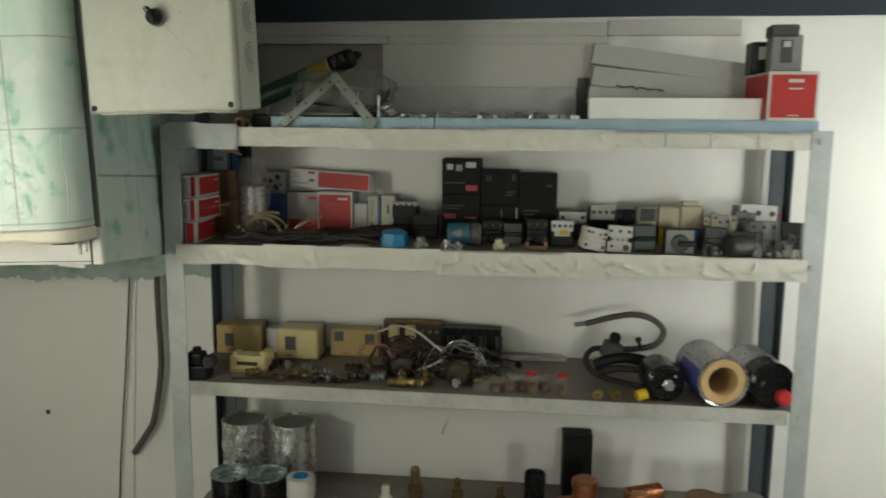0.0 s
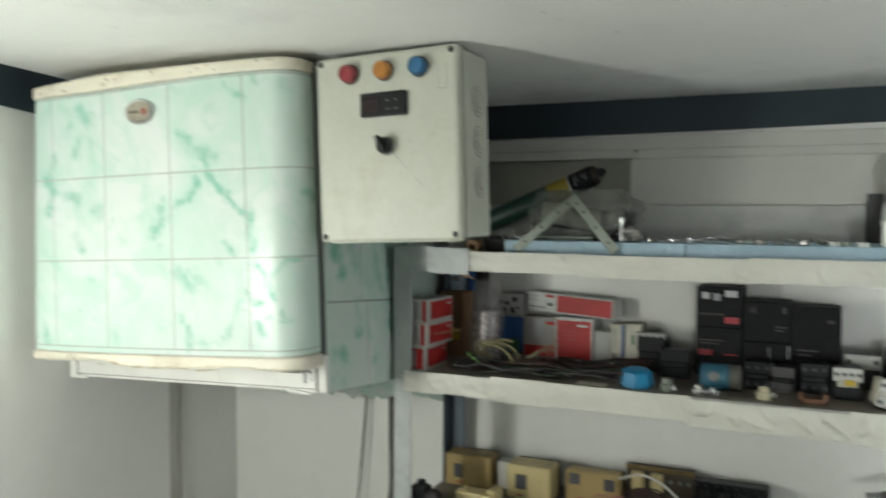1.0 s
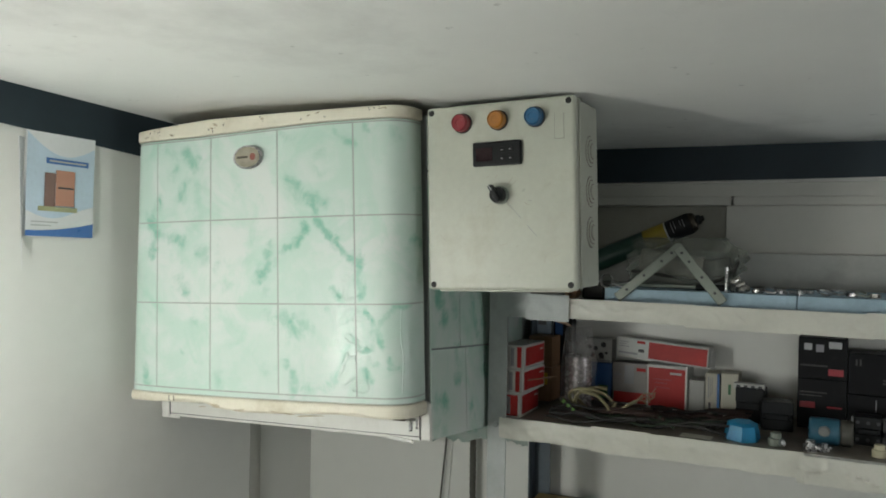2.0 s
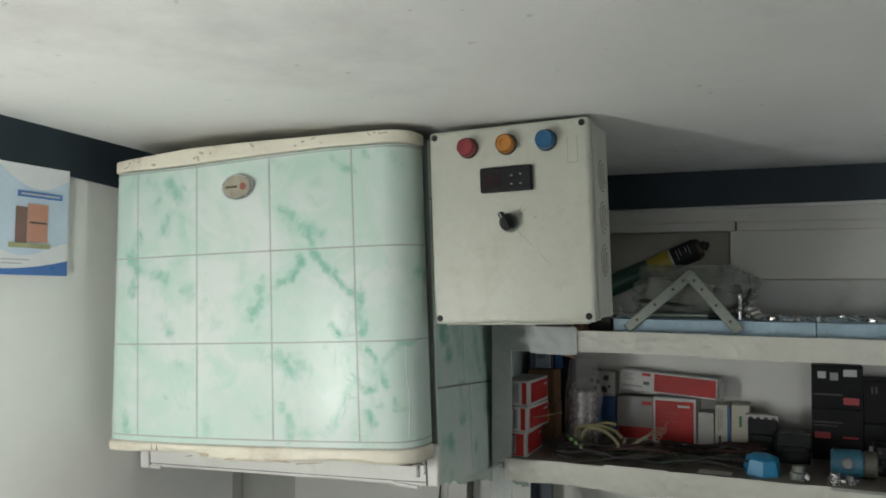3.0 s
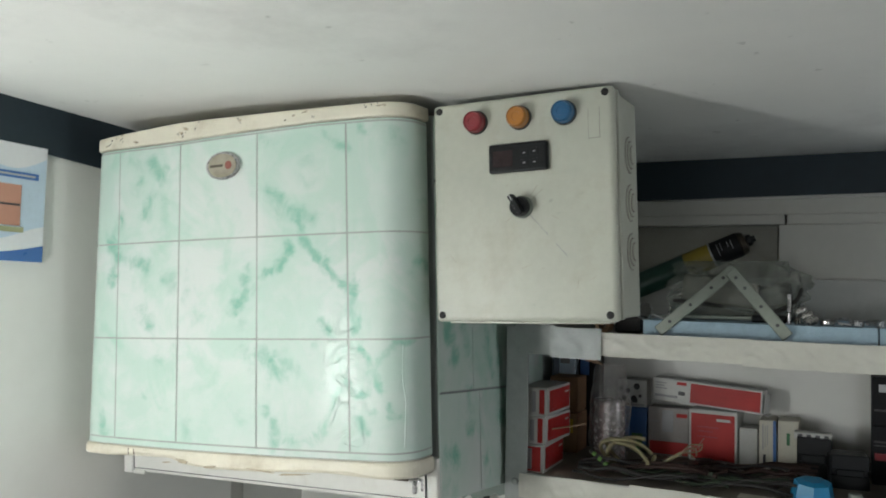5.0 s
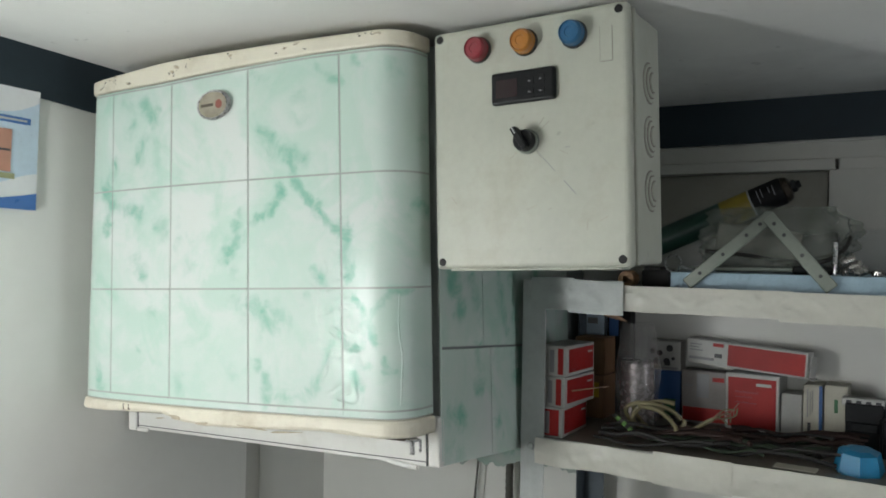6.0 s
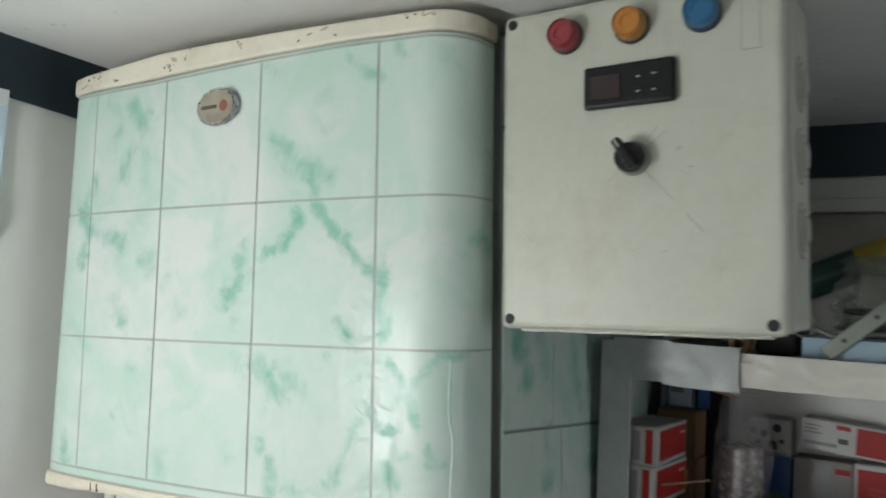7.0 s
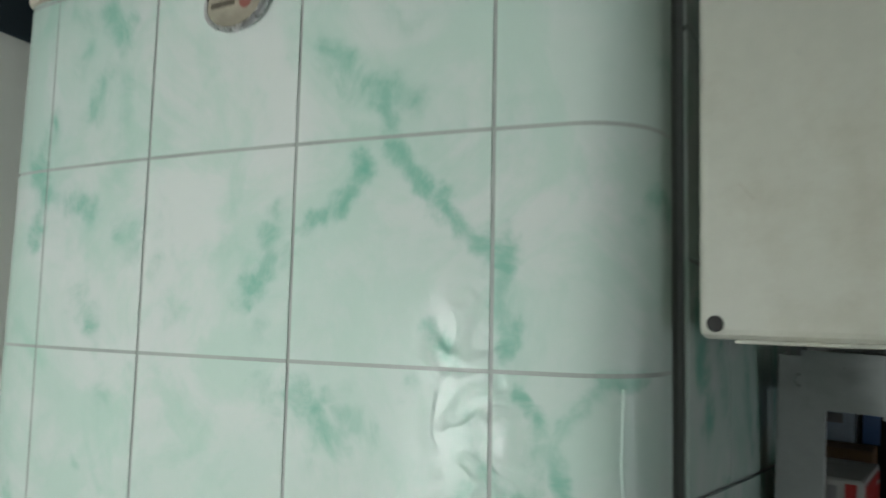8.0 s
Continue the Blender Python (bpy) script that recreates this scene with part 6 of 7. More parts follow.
for z0, a0, a1 in ((0.186, -130, -70), (0.192, -130, -88), (0.203, -124, -96), (0.209, -124, -80)):
    arc = [math.radians(a0 + (a1 - a0) * i / 6) for i in range(7)]
    part("text_bar", tube([(R * math.cos(a), R * math.sin(a), z0) for a in arc], 0.0007, 2, 5), M["print_grey"], black_band)
pb = thing("parts_bag", pose(-0.395, 1.655, FT), "crumpled clear bag with grey metal parts inside", "bag")
part("bag", turned(crumple(0.100, 0.036, 0.094, 7.7, 0.24, 0.78, 80, 36), pose(0, 0, 0)), M["haze"], pb, smooth=True)
part("metal_part", turned(box(-0.085, 0.03, -0.018, 0.018, 0.02, 0.062, 0.004), pose(0, 0, 0, 0, 8, 0)), M["shade_brown"], pb)
part("metal_part", turned(box(0.0, 0.09, -0.014, 0.016, 0.012, 0.046, 0.004), pose(0, 0, 0, 0, -10, 0)), M["dark_grey"], pb)
part("cable", tube([(-0.09, -0.03, 0.03), (-0.04, -0.034, 0.026), (0.02, -0.034, 0.018), (0.06, -0.034, 0.016), (0.09, -0.03, 0.034), (0.098, -0.02, 0.052)], 0.0028, 5, 7), M["rubber"], pb, smooth=True)
tl = thing("screwdriver", pose(-0.43, 1.60, FT + 0.006, 0, 0, 6), "thin dark steel rod tool lying on the foam", "tool")
part("shaft", turned(rod(0.003, 0.17, 0.001, 10), pose(-0.085, 0, 0, 0, 90, 0)), M["galv"], tl)
part("grip", turned(rod(0.006, 0.05, 0.002, 14), pose(0.065, 0, 0, 0, 90, 0)), M["black"], tl)
ring = thing("wire_ring", pose(-0.520, 1.580, FT + 0.012, 0, 0, 0), "bent wire hook with a loop", "hook")
part("wire", tube([(0.012 * math.cos(a), 0.004 * math.sin(a * 0.5), 0.012 * math.sin(a)) for a in [i * 0.6 for i in range(11)]] + [(0.03, 0, -0.010), (0.055, 0, -0.006)], 0.0018, 4, 7), M["chrome"], ring, smooth=True)
ff = thing("chrome_fittings", pose(-0.298, 1.600, FT), "small pile of chrome pipe fittings", "fittings")
part("pin", turned(rod(0.0028, 0.044, 0.001, 12), pose(-0.014, 0, 0)), M["chrome"], ff)
for q, (x, z, a) in enumerate(((0.002, 0.006, 30), (0.010, 0.013, 60), (0.002, 0.020, 10), (0.016, 0.006, 80), (0.014, 0.016, 120))[:4]):
    part("ferrule", turned(lathe([(0.0055, -0.009), (0.0065, -0.006), (0.0065, 0.006), (0.0055, 0.009)], 14), pose(x, -0.003 * q, z, 0, 62 + 0.1 * a, 16 * q - 20)), M["steel_wire"], ff)
rng = random.Random(5)
for k in range(17):
    x = -0.262 + k * 0.0205 + rng.uniform(-0.004, 0.004)
    y = 1.592 + rng.uniform(-0.012, 0.02)
    kind = rng.choice(["ring", "ring", "nut", "bolt", "cap"])
    mm = M[rng.choice(["steel_wire", "chrome", "galv", "black", "white_plastic"])]
    th = thing("metal_fitting", pose(x, y, FT, 0, 0, rng.uniform(0, 180)), {"ring": "small steel hose ring lying on foam", "nut": "small hexagonal nut lying on foam", "bolt": "short bolt lying on foam", "cap": "small round cap lying on foam"}[kind], "fitting", "fittings on the foam")
    if kind == "ring":
        r = rng.uniform(0.008, 0.013)
        part("ring", tube([(r * math.cos(a), r * math.sin(a), 0.003 + 0.004 * (1 + math.sin(a))) for a in [i * math.pi / 6 for i in range(12)]], 0.002, 3, 7), mm, th, smooth=True)
    elif kind == "nut":
        part("nut", lathe([(0.004, 0), (0.009, 0), (0.009, 0.007), (0.004, 0.007)], 6, caps=False), mm, th)
    elif kind == "bolt":
        part("bolt", join(turned(rod(0.003, 0.022, 0.0005, 10), pose(-0.011, 0, 0.005, 0, 90, 0)), turned(rod(0.006, 0.005, 0.0005, 6), pose(-0.016, 0, 0.005, 0, 90, 0))), mm, th)
    else:
        part("cap", lathe([(0.009, 0), (0.010, 0.002), (0.010, 0.006), (0.006, 0.009)], 16), mm, th)

# ---------- third shelf ----------
bn = thing("twin_valve", pose(-0.684, 1.552, third(-0.684)), "black twin-knob plastic valve body", "valve")
part("body", join(box(-0.030, 0.020, 0, 0.04, 0, 0.030, 0.004), box(-0.026, 0.010, 0.004, 0.036, 0.028, 0.056, 0.006)), M["black"], bn)
part("knob", turned(rod(0.009, 0.012, 0.002, 18), pose(-0.006, 0.018, 0.054)), M["black"], bn)
part("knob", turned(rod(0.014, 0.020, 0.003, 18), pose(0.026, 0.016, 0.040) @ FRONT), M["rubber"], bn)


def thermostat(x, y, z, w, d, h, material, label, rz=0.0, windows=((0.20, 0.38, 0.30, 0.72),), group="thermostats"):
    """A plastic thermostat housing with a sunk scale window and a back plate."""
    th = thing("thermostat", pose(x, y, z, 0, 0, rz), label, "thermostat", group)
    part("housing", box(-w / 2, w / 2, 0, d * 0.8, 0.002, h, 0.005, 3), M[material], th)
    part("back_plate", box(-w / 2 + 0.002, w / 2 - 0.002, d * 0.8, d, 0, h - 0.003, 0.002), M["dark_grey"], th)
    for a, b, c, e in windows:
        wf = part("window_frame", box(-w / 2 + a * w - 0.002, -w / 2 + b * w + 0.002, -0.0008, 0.0004, c * h - 0.002, e * h + 0.002), M["thermo"], th)
        part("scale_window", box(-w / 2 + a * w, -w / 2 + b * w, -0.0014, 0.0, c * h, e * h), M["print_dark"], wf)
    part("text_line", bar(-w * 0.26, -w * 0.12, h * 0.14, h * 0.175, 0.0), M["print_red"], th)
    return th


thermostat(-0.666, 1.745, third(-0.664), 0.104, 0.070, 0.070, "thermo", "yellowed boxy thermostat with a dark scale window", 4)
thermostat(-0.522, 1.722, third(-0.512), 0.095, 0.078, 0.073, "thermo_pale", "cream boxy thermostat with a dark scale window", 0, ((0.22, 0.46, 0.34, 0.74),))
carton(-0.612, -0.572, 1.775, 0.04, third(-0.59), 1.318, "paper_white", "small white carton between thermostats")
thermostat(-0.400, 1.762, third(-0.397), 0.112, 0.05, 0.066, "thermo", "long yellow-brown housing with two dark windows", 0, ((0.08, 0.28, 0.58, 0.92), (0.72, 0.92, 0.50, 0.86)))
hs = thing("terminal_housing", pose(-0.597, 1.620, third(-0.597), 0, 0, -3), "small cream housing with a long slot", "housing")
part("housing", join(box(-0.045, 0.036, 0, 0.04, 0.004, 0.036, 0.004, 2), box(0.020, 0.038, 0.010, 0.05, 0.02, 0.044, 0.003), box(-0.040, -0.028, 0.004, 0.03, 0.034, 0.041, 0.002)), M["thermo_pale"], hs)
part("slot", box(-0.028, 0.018, -0.0008, 0.001, 0.015, 0.023), M["hole"], hs)
part("foot", box(-0.044, 0.034, -0.003, 0.036, 0, 0.005), M["thermo"], hs)

# boards with terminals at the wall
bd = thing("terminal_board", pose(-0.272, 1.79, third(-0.272)), "dark brown terminal board with cream tabs", "board")
part("board", box(-0.068, 0.068, 0.01, 0.03, 0, 0.083, 0.002), M["board_brown"], bd)
for x in (-0.042, -0.004):
    part("tab", box(x - 0.012, x + 0.012, -0.006, 0.012, 0.036, 0.074, 0.004, 2), M["thermo_pale"], bd)
part("rail", box(-0.066, 0.066, 0.004, 0.011, 0.004, 0.012), M["galv"], bd)
part("top_rail", box(-0.067, 0.067, 0.006, 0.012, 0.076, 0.0845, 0.001), M["old_brass"], bd)
for x in (0.022, 0.040, 0.056):
    part("terminal_screw", turned(rod(0.004, 0.004, 0.0006, 10), pose(x, 0.0105, 0.058) @ FRONT), M["galv"], bd)
bt = thing("terminal_strip", pose(-0.136, 1.775, third(-0.136)), "black terminal strip with barrier ribs", "terminal strip")
part("base", box(-0.068, 0.068, 0.008, 0.045, 0, 0.074, 0.002), M["black"], bt)
for i in range(8):
    part("rib", box(-0.066 + i * 0.0185, -0.0625 + i * 0.0185, 0.0, 0.010, 0.014, 0.070), M["black"], bt)
for i in range(4):
    part("terminal", box(-0.056 + i * 0.037, -0.040 + i * 0.037, 0.002, 0.009, 0.03, 0.058), M["dark_grey"], bt)
# white strip lying at the wall
ws = thing("plastic_strip", pose(-0.005, 1.80, third(-0.005)), "flat white plastic strip lying on the shelf", "strip")
part("strip", box(-0.075, 0.085, 0, 0.022, 0, 0.008, 0.002), M["trunking"], ws)


def gauge(x, y, r, label, seed, turns=5, tilt=0.0):
    """A pressure switch: round can on a brass stem, wrapped in coils of capillary tube."""
    th = thing("pressure_control", pose(x, y, third(x), 0, 0, tilt), label, "pressure control", "pressure controls")
    q = r * 0.66
    part("can", turned(lathe([(q * 0.75, 0), (q, 0.004), (q, 0.026), (q * 0.82, 0.030), (q * 0.4, 0.031)], 30), pose(0, 0, r * 0.8) @ FRONT), M["dark_metal"], th)
    part("stem", turned(lathe([(0.009, 0), (0.009, 0.012), (0.006, 0.014), (0.006, 0.020)], 14), pose(0, -0.028, r * 0.42) @ FRONT), M["chrome"], th)
    rg = random.Random(seed)
    pts = []
    n = turns * 12
    for i in range(n):
        a = 2 * math.pi * i / 12
        rr = r * (0.72 + 0.50 * rg.random())
        pts.append((rr * math.cos(a) * 1.08, 0.010 + 0.030 * i / n, r + 0.006 + rr * math.sin(a)))
    pts = [(p[0], p[1], max(0.003, p[2])) for p in pts]
    part("capillary_coil", tube(pts, 0.0013, 3, 6), M["wire_red" if seed % 2 else "steel_wire"], th, smooth=True)
    return th


gauge(-0.272, 1.640, 0.036, "round pressure control wrapped in brown-red leads", 1, 9, 10)
gauge(-0.146, 1.605, 0.038, "round pressure control wrapped in steel capillary", 2, 9, -6)
for k, (x, y, ti) in enumerate(((-0.262, 1.575, 5), (-0.215, 1.60, 70), (-0.505, 1.60, 20), (-0.455, 1.590, -30), (-0.105, 1.63, 40))):
    th = thing("brass_valve", pose(x, y, third(x), 0, 0, ti), "small brass valve with two flare ends", "valve", "brass valves")
    k_ = 1.0 if k < 2 else 0.7
    part("barrel", turned(lathe([(0.007 * k_, -0.028 * k_), (0.009 * k_, -0.024 * k_), (0.006 * k_, -0.014 * k_), (0.010 * k_, -0.008 * k_), (0.010 * k_, 0.008 * k_), (0.006 * k_, 0.014 * k_), (0.009 * k_, 0.024 * k_), (0.007 * k_, 0.028 * k_)], 12), pose(0, 0, 0.0105 * k_, 0, 90, 0)), M["brass"], th)
    part("spindle", turned(lathe([(0.007 * k_, 0), (0.007 * k_, 0.010 * k_), (0.004 * k_, 0.012 * k_), (0.004 * k_, 0.022 * k_)], 8), pose(0, 0, 0.016 * k_)), M["brass"], th)
rng = random.Random(77)
for k in range(30):
    x, y = rng.uniform(-0.585, -0.31), rng.uniform(1.565, 1.69)
    mm = rng.choice(["old_brass", "dark_grey", "board_brown", "dark_metal", "dark_metal", "black", "hole", "old_brass", "mid_grey"])
    th = thing("pipe_fitting", pose(x, y, third(x), 0, 0, rng.uniform(0, 180)), "small tarnished pipe fitting lying on the shelf", "fitting", "pipe fittings")
    r = rng.uniform(0.004, 0.009)
    part("fitting", turned(lathe([(r * 0.8, -r * 1.8), (r, -r * 1.4), (r * 0.7, -r * 0.5), (r * 1.1, 0), (r * 0.7, r * 0.6), (r, r * 1.6)], rng.choice([6, 8, 14])), pose(0, 0, r * 1.08, 0, 90, 0)), M[mm], th)
lw = thing("capillary_tubes", pose(-0.47, 1.585, third(-0.47) + 0.003), "thin tarnished tubes lying along the shelf edge", "tubes")
for q in range(3):
    part("tube", tube([(-0.15 + 0.03 * q, -0.012 + 0.010 * q, 0.0), (-0.06, -0.006 + 0.009 * q, 0.003), (0.03, -0.016 + 0.012 * q, 0.0), (0.12 - 0.02 * q, -0.010 + 0.009 * q, 0.002)], 0.0020, 6, 7), M["dark_metal"], lw, smooth=True)
ww = thing("white_lead", pose(-0.24, 1.69, third(-0.24)), "white insulated lead arching over the controls", "lead")
part("lead", tube([(-0.10, 0.05, 0.070), (-0.055, 0.03, 0.090), (-0.01, 0.0, 0.088), (0.030, -0.03, 0.070), (0.060, -0.05, 0.050), (0.030, -0.06, 0.030), (-0.01, -0.05, 0.012), (-0.03, -0.04, 0.004)], 0.0027, 6, 8), M["wire_white"], ww, smooth=True)
for q, (dx, mm) in enumerate(((0.0, "wire_red"), (0.01, "wire_red"), (0.02, "rubber"), (0.015, "wire_red"), (-0.03, "steel_wire"), (-0.04, "rubber"), (0.06, "steel_wire"), (-0.05, "old_copper"), (0.07, "rubber"))):
    th = thing("lead_wire", pose(-0.205 + dx, 1.665, third(-0.205 + dx)), "thin tangled lead wire between the controls", "wire", "lead wires")
    rg = random.Random(90 + q)
    part("strand", tube([(rg.uniform(-0.07, 0.0) if i < 4 else 0.03 * (i - 3), rg.uniform(-0.05, 0.05), 0.004 + abs(rg.uniform(0, 0.06)) * (1 if i < 6 else 0.3)) for i in range(8)], 0.0019, 5, 6), M[mm], th, smooth=True)
for q in range(14):
    rg = random.Random(140 + q)
    x = (-0.315, -0.272, -0.235, -0.170, -0.146, -0.120)[q % 6] + rg.uniform(-0.012, 0.012)
    th = thing("lead_wire", pose(x, 1.640, third(x)), "thin tangled lead wire between the controls", "wire", "lead wires")
    turns, rr = rg.choice((1, 2)), rg.uniform(0.018, 0.042)
    lean = rg.uniform(-0.6, 0.6)
    pts = []
    for i in range(9 * turns):
        a = 2 * math.pi * i / 9 + q
        w = rr * (0.75 + 0.35 * rg.random())
        pts.append((w * math.cos(a) * 1.2, w * math.sin(a) * lean - 0.02 + 0.05 * rg.random(), max(0.003, rr + w * math.sin(a))))
    part("strand", tube(pts, rg.uniform(0.0010, 0.0018), 4, 6), M[("wire_red", "board_brown", "rubber", "dark_metal", "steel_wire", "wire_red", "wire_pale_red")[q % 7]], th, smooth=True)
plug = thing("probe_wires", pose(-0.075, 1.72, third(-0.075)), "two dark probe wires with a knob end", "wires")
part("wire", tube([(-0.03, 0, 0.05), (0.0, -0.01, 0.034), (0.03, -0.01, 0.026), (0.045, -0.01, 0.022)], 0.002, 5, 6), M["rubber"], plug, smooth=True)
part("wire", tube([(-0.02, -0.01, 0.04), (0.0, -0.02, 0.020), (0.03, -0.02, 0.012)], 0.002, 5, 6), M["rubber"], plug, smooth=True)
part("knob", turned(rod(0.008, 0.014, 0.003, 14), pose(0.042, -0.01, 0.014, 0, 60, 0)), M["black"], plug)
# small vials
for k, (x, y, h, cap) in enumerate(((-0.072, 1.575, 0.030, None), (-0.042, 1.585, 0.034, None), (0.001, 1.578, 0.038, "red_card"), (0.026, 1.60, 0.030, None), (0.060, 1.575, 0.036, "red_card"), (-0.015, 1.60, 0.030, None))):
    th = thing("parts_vial", pose(x, y, third(x)), "small clear vial with a red lid and metal bits" if cap else "small clear vial holding copper bits", "vial", "parts vials")
    part("glass", lathe([(0.012, 0), (0.013, 0.002), (0.013, h - 0.004), (0.011, h)], 20), M["jar"], th, smooth=True)
    part("contents", lathe([(0.010, 0.002), (0.0105, h * 0.5), (0.004, h * 0.62)], 9), M["old_copper" if k % 2 else "old_brass"], th)
    if cap:
        part("lid", lathe([(0.0105, h), (0.011, h + 0.001), (0.011, h + 0.006), (0.010, h + 0.007)], 20), M[cap], th)
ln = thing("magnifier_disc", pose(-0.098, 1.565, third(-0.098), 20, 0, 0), "small clear plastic disc leaning at the edge", "disc")
part("disc", turned(rod(0.017, 0.004, 0.001, 24), pose(0, 0.004, 0.016) @ FRONT), M["jar"], ln)
for k, x in enumerate((0.129, 0.163)):
    th = thing("gland_nut", pose(x, 1.558, third(x), 0, 0, 20 * k), "small brass gland nut standing on edge", "nut", "gland nuts")
    part("nut", turned(lathe([(0.004, 0), (0.011, 0), (0.012, 0.006), (0.010, 0.014), (0.004, 0.014)], 12, caps=False), pose(0, 0.007, 0.0115) @ FRONT), M["brass"], th)
yc = thing("yellow_cap", pose(0.213, 1.556, third(0.213) + 0.011), "bright yellow plastic cap on its side", "cap")
part("cap", turned(lathe([(0.010, 0), (0.011, 0.002), (0.011, 0.020), (0.008, 0.022)], 18), pose(-0.008, 0, 0, 0, 75, 20)), M["yellow"], yc)
# cylinders
c1 = thing("compressor_can", pose(0.262, 1.562, third(0.262) + 0.037, 0, 0, 6), "glossy black cylinder lying with a chrome nut", "cylinder")
part("can", turned(lathe([(0.028, 0), (0.036, 0.005), (0.037, 0.010), (0.037, 0.085), (0.030, 0.091)], 36), pose(0, 0.091, 0) @ FRONT), M["black_gloss"], c1, smooth=True)
part("nut", turned(lathe([(0.012, 0), (0.012, 0.004), (0.009, 0.006), (0.009, 0.012), (0.005, 0.012)], 6), pose(0.004, 0.001, -0.002) @ FRONT), M["chrome"], c1)
part("plug", turned(rod(0.003, 0.006, 0.001, 12), pose(0.016, 0.001, 0.016) @ FRONT), M["chrome"], c1)
r1 = thing("film_roll", pose(0.366, 1.549, third(0.366) + 0.0505, 0, 0, 9), "metal-cased roll with a thick tan core and violet label", "roll")
part("core", turned(lathe([(0.027, 0.130), (0.027, 0.012), (0.029, 0.001), (0.043, 0.0), (0.045, 0.003), (0.045, 0.130)], 40, caps=False), pose(0, 0, 0, -90, 0, 0)), M["tan_foam"], r1, smooth=True)
part("case", turned(lathe([(0.0455, 0.001), (0.0490, -0.0015), (0.0500, 0.002), (0.0490, 0.006), (0.0490, 0.126), (0.0500, 0.130), (0.0490, 0.133)], 40, caps=False), pose(0, 0, 0, -90, 0, 0)), M["case_metal"], r1, smooth=True)
part("label_wrap", sheet(lambda s, t: Vector((0.0495 * math.cos(math.radians(152 + 70 * s)), 0.006 + 0.100 * t, 0.0495 * math.sin(math.radians(152 + 70 * s)))), 24, 4), M["label_purple"], r1, "violet-blue printed label", smooth=True)
part("dark_inside", turned(rod(0.0269, 0.004, 0, 30), pose(0, 0.10, 0) @ FRONT), M["hole"], r1)
c2 = thing("filter_drier", pose(0.460, 1.551, third(0.460) + 0.0455, 0, 0, 7), "black filter cylinder lying with a red end cap", "cylinder")
part("can", turned(lathe([(0.036, 0), (0.044, 0.006), (0.045, 0.014), (0.045, 0.145), (0.038, 0.152)], 36), pose(0, 0.152, 0) @ FRONT), M["black_gloss"], c2, smooth=True)
part("sleeve", turned(lathe([(0.0455, 0.012), (0.0455, 0.100)], 36, caps=False), pose(0, 0.152, 0) @ FRONT), M["case_metal"], c2, "grey printed sleeve", smooth=True)
part("end_cap", turned(lathe([(0.015, 0), (0.016, 0.003), (0.015, 0.014), (0.011, 0.017)], 24), pose(0.018, 0.002, -0.020) @ FRONT), M["red_card"], c2, "bright red plug")
part("rim_mark", turned(box(-0.004, 0.004, -0.001, 0.001, -0.008, 0.008), pose(-0.024, 0.001, 0.004, 0, 40, 0)), M["chrome"], c2)
# hose with clamp on the shelf
hz = thing("suction_hose", pose(0.20, 1.755, third(0.20)), "black rubber hose bent in a hook, with clamps", "hose")
part("hose", tube([(-0.084, 0.0, 0.104), (-0.058, 0.0, 0.112), (-0.030, 0.0, 0.120), (0.016, 0.0, 0.128), (0.056, 0.0, 0.120), (0.081, 0.0, 0.098), (0.079, 0.0, 0.076), (0.060, -0.002, 0.060), (0.020, -0.006, 0.053), (-0.030, -0.010, 0.050), (-0.045, -0.016, 0.046)], 0.0066, 6, 12), M["hose_grey"], hz, smooth=True)
part("hose_loop", tube([(-0.030, -0.010, 0.052), (-0.066, -0.014, 0.052), (-0.083, -0.030, 0.036), (-0.076, -0.055, 0.020), (-0.050, -0.080, 0.010), (-0.010, -0.105, 0.008), (0.030, -0.130, 0.008)], 0.0062, 6, 10), M["rubber"], hz, smooth=True)
part("hose_loop", tube([(-0.066, -0.050, 0.026), (-0.040, -0.050, 0.038), (-0.005, -0.045, 0.044), (0.030, -0.045, 0.040), (0.062, -0.060, 0.034)], 0.0120, 6, 12), M["black"], hz, smooth=True)
part("hose_loop", tube([(-0.056, -0.056, 0.012), (-0.020, -0.060, 0.024), (0.020, -0.070, 0.026), (0.056, -0.090, 0.020)], 0.0075, 6, 10), M["rubber"], hz, smooth=True)
part("clamp_body", turned(box(-0.024, 0.022, -0.014, 0.014, -0.016, 0.020, 0.006), pose(-0.028, -0.034, 0.054, 0, 20, 0)), M["dark_grey"], hz)
part("clamp_knob", turned(rod(0.012, 0.024, 0.005, 18), pose(-0.026, -0.030, 0.070, 0, 15, 0)), M["black"], hz)
part("tee", turned(rod(0.0035, 0.018, 0.001, 10), pose(0.034, -0.010, 0.056, 0, -15, 0)), M["black"], hz)
part("tee", turned(rod(0.0065, 0.010, 0.002, 10), pose(0.031, -0.010, 0.070, 0, -15, 0)), M["black"], hz)
part("hose_end", tube([(-0.108, 0, 0.101), (-0.095, 0, 0.103), (-0.083, 0, 0.105)], 0.0050, 3, 10), M["mid_grey"], hz, smooth=True)
tr = thing("cable_tray_piece", pose(0.20, 1.795, third(0.20)), "short white plastic tray under the hose", "tray")
part("tray", box(-0.06, 0.05, 0, 0.03, 0, 0.012, 0.003), M["trunking"], tr)

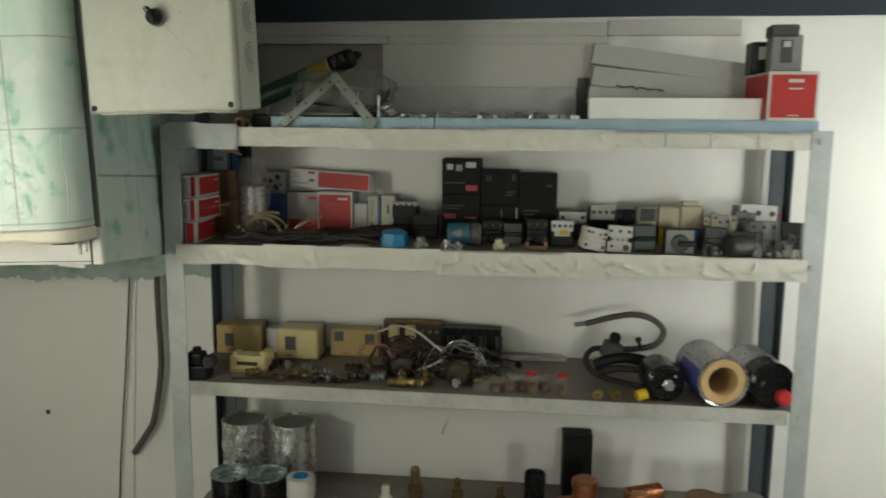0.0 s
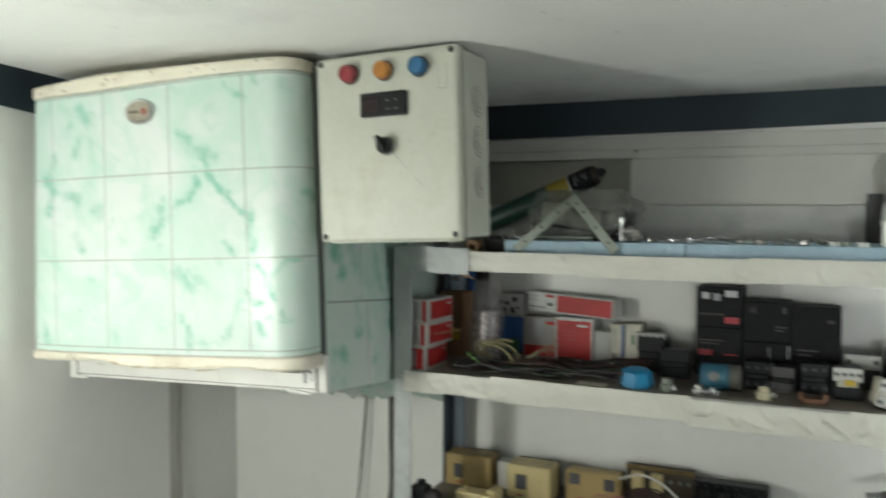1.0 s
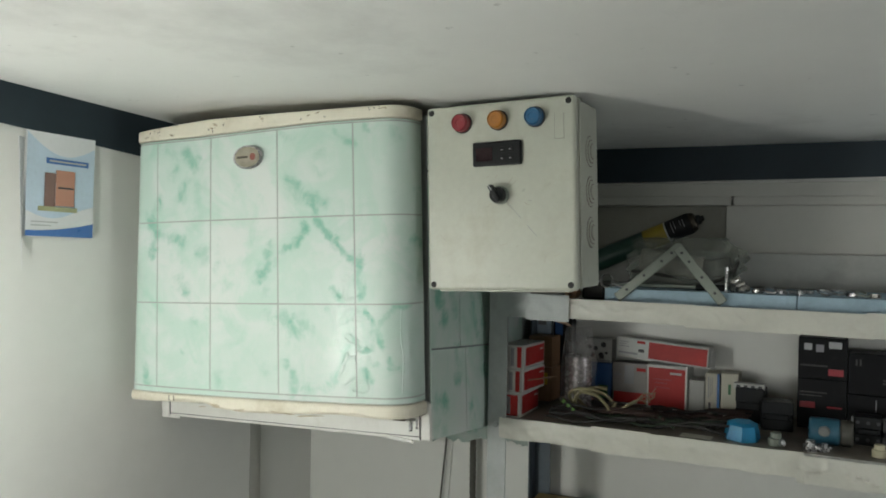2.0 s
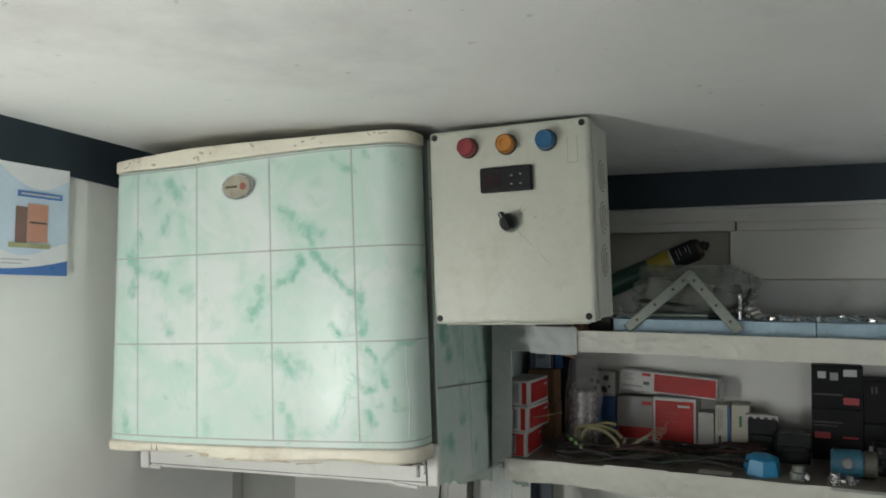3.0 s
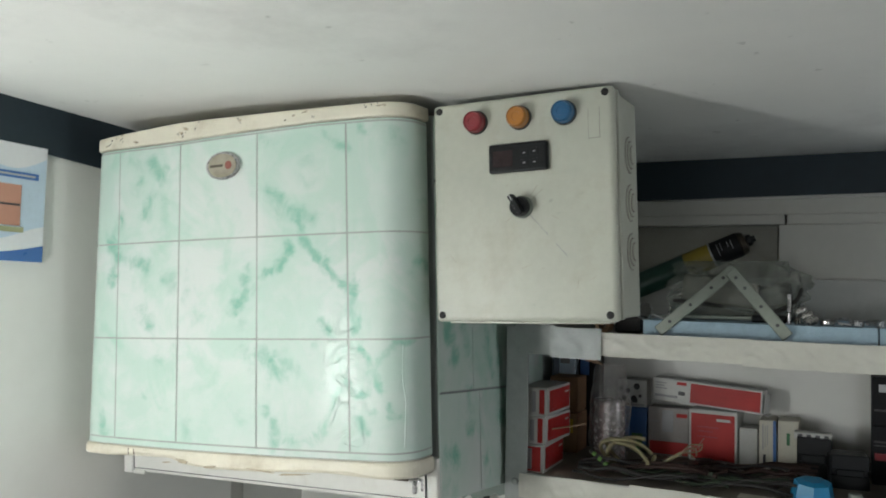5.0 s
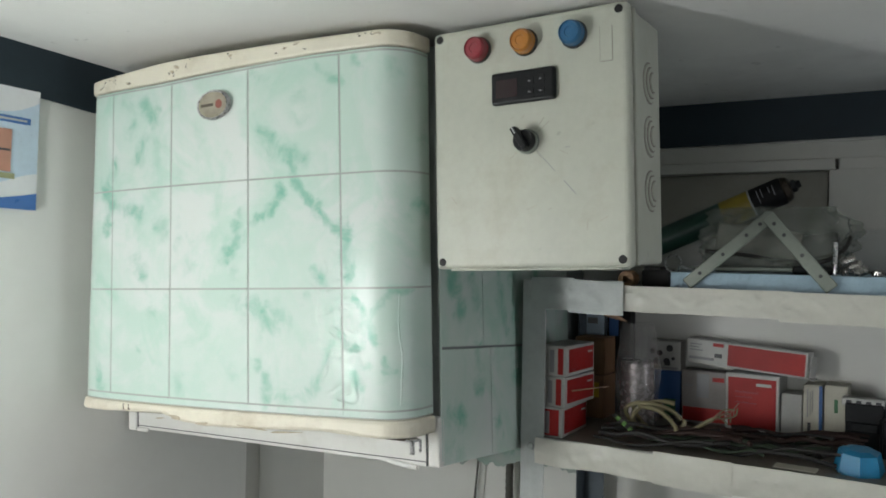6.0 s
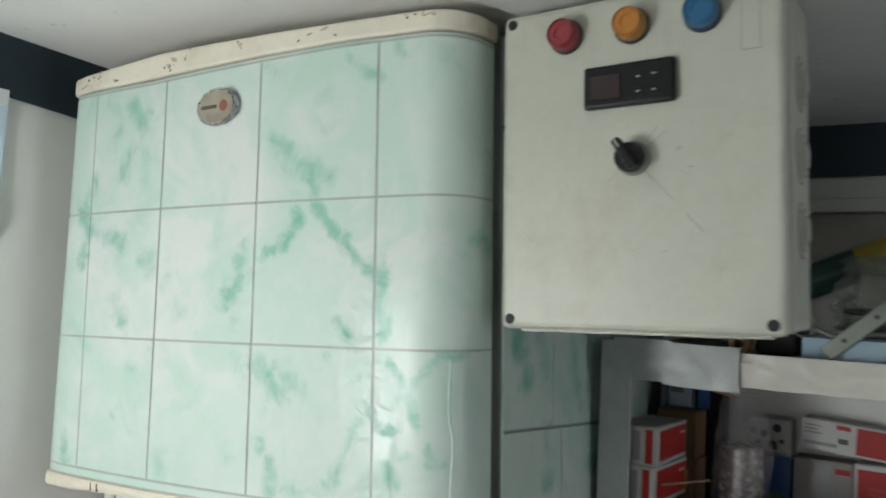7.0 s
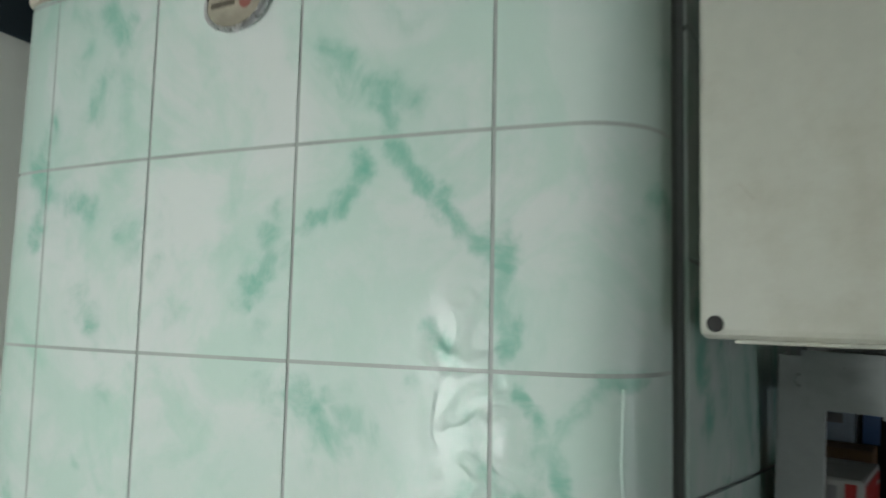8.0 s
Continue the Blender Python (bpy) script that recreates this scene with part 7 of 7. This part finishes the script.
# ---------- fourth shelf ----------
for k, (x, lab) in enumerate(((-0.648, "crumpled foil-wrapped can standing on the shelf"), (-0.534, "smoother foil-wrapped can standing on the shelf"))):
    th = thing("foil_can", pose(x, 1.72, S4), lab, "can", "foil cans")
    rough = 0.0026 if k == 0 else 0.0007

    def wrapped(s, t):
        a = 2 * math.pi * s
        q = 0.0500 + rough * (noise.noise(Vector((math.cos(a) * 5, math.sin(a) * 5, t * 8 + k))) + 0.6 * noise.noise(Vector((math.cos(a) * 13, math.sin(a) * 13, t * 20 + k))))
        return Vector((q * math.cos(a), q * math.sin(a), 0.173 * t))

    part("can", sheet(wrapped, 90, 60, 0.0006), M["foil" if k == 0 else "tin"], th, smooth=True)
    part("rim", lathe([(0.0490, 0.171), (0.0512, 0.1735), (0.0500, 0.1755), (0.0455, 0.1740), (0.0440, 0.1690)], 40, caps=False), M["tin"], th, smooth=True)
    part("lid", turned(rod(0.0435, 0.003, 0.0005, 36), pose(0, 0, 0.1705)), M["galv"], th)
for k, (x, y, r, h) in enumerate(((-0.641, 1.605, 0.041, 0.098), (-0.560, 1.602, 0.043, 0.101))):
    th = thing("paint_tin", pose(x, y, S4), "dark tin with a dull teal metal lid", "tin", "paint tins")
    part("body", lathe([(r - 0.002, 0), (r, 0.002), (r, h - 0.006), (r - 0.001, h - 0.004)], 36), M["black_gloss"], th, smooth=True)
    part("lid", lathe([(r + 0.001, h - 0.006), (r + 0.0015, h - 0.001), (r - 0.003, h), (r - 0.005, h - 0.003), (0.004, h - 0.003)], 36), M["lid_teal"], th)
wr = thing("tape_roll", pose(-0.481, 1.59, S4), "tall white roll with a blue core", "roll")
part("roll", lathe([(0.0295, 0), (0.0295, 0.102), (0.017, 0.103), (0.017, 0.090)], 32, caps=False), M["paper_white"], wr)
part("core", lathe([(0.017, 0.0), (0.0168, 0.105), (0.013, 0.105), (0.013, 0.02)], 24), M["bright_blue"], wr)
pf = thing("plastic_sheet", pose(-0.40, 1.68, S4), "loose clear plastic sheet sagging over the shelf", "sheet")
part("film", sheet(lambda s, t: Vector((-0.28 + s * 0.46, -0.09 + t * 0.17, 0.006 + 0.085 * max(0, 1 - s * 1.5) * (0.5 + 0.5 * math.sin(t * 3.1)) + 0.012 * noise.noise(Vector((s * 7, t * 5, 1))))), 36, 18), M["film"], pf, smooth=True)
for k, (x, y, h, r, mm, lab) in enumerate(((-0.305, 1.63, 0.075, 0.012, "paper_cream", "pale slim plastic tube standing on the shelf"), (-0.245, 1.66, 0.105, 0.014, "old_brass", "brass reducer standing on the shelf"), (-0.155, 1.69, 0.070, 0.012, "old_brass", "tarnished brass adapter on the shelf"), (-0.06, 1.67, 0.072, 0.010, "old_brass", "small brass adapter on the shelf"), (-0.20, 1.60, 0.06, 0.013, "copper", "copper reducer standing on the shelf"))):
    th = thing("pipe_adapter", pose(x, y, S4), lab, "adapter", "pipe adapters")
    part("adapter", lathe([(r, 0), (r, h * 0.4), (r * 1.25, h * 0.44), (r * 1.25, h * 0.62), (r * 0.7, h * 0.68), (r * 0.75, h * 0.95), (r * 0.6, h)], 12), M[mm], th)
dj = thing("dark_jar", pose(0.014, 1.66, S4), "brown-black cylindrical pot on the shelf", "pot")
part("pot", lathe([(0.021, 0), (0.023, 0.003), (0.023, 0.105), (0.020, 0.109), (0.018, 0.101)], 28), M["black_gloss"], dj, smooth=True)
carton(0.076, 0.144, 1.785, 0.05, S4, 1.090, "black_card", "tall plain black carton standing at the wall", [("edge_mark", "dark_grey", 0.0, 0.05, 0.0, 1.0)])
for k, (x, y, rz) in enumerate(((0.10, 1.66, 0), (0.205, 1.60, 40))):
    th = thing("copper_elbow", pose(x, y, S4, 0, 0, rz), "large bright copper elbow lying on others", "elbow", "copper elbows")
    r = 0.026 if k == 0 else 0.022
    part("bend", tube([(-0.03, 0, 0.028), (-0.012, 0, 0.03), (0.012, 0, 0.040), (0.02, 0, 0.062), (0.021, 0, 0.088 if k == 0 else 0.08)], r, 7, 20), M["copper"], th, smooth=True)
    part("collar", turned(lathe([(r + 0.0005, 0), (r + 0.003, 0.003), (r + 0.003, 0.018), (r, 0.021), (r - 0.003, 0.021)], 24), pose(0.021, 0, 0.078)), M["copper"], th)
pc = thing("copper_coil", pose(0.235, 1.61, S4), "copper pipe pieces stacked on the shelf", "pipes")
for q in range(3):
    part("pipe", turned(lathe([(0.016, 0), (0.018, 0.002), (0.018, 0.075), (0.016, 0.077)], 20), pose(-0.03, 0.005 * q, 0.018 + 0.034 * q, 0, 90, 12 * q)), M["copper"], pc)
for k, x in enumerate((0.36, 0.45)):
    th = thing("round_tin", pose(x, 1.63, S4), "low round rusty tin on the shelf", "tin", "round tins")
    part("tin", lathe([(0.036, 0), (0.038, 0.003), (0.038, 0.085), (0.034, 0.09)], 28), M["brown_card" if k == 0 else "mid_grey"], th, smooth=True)
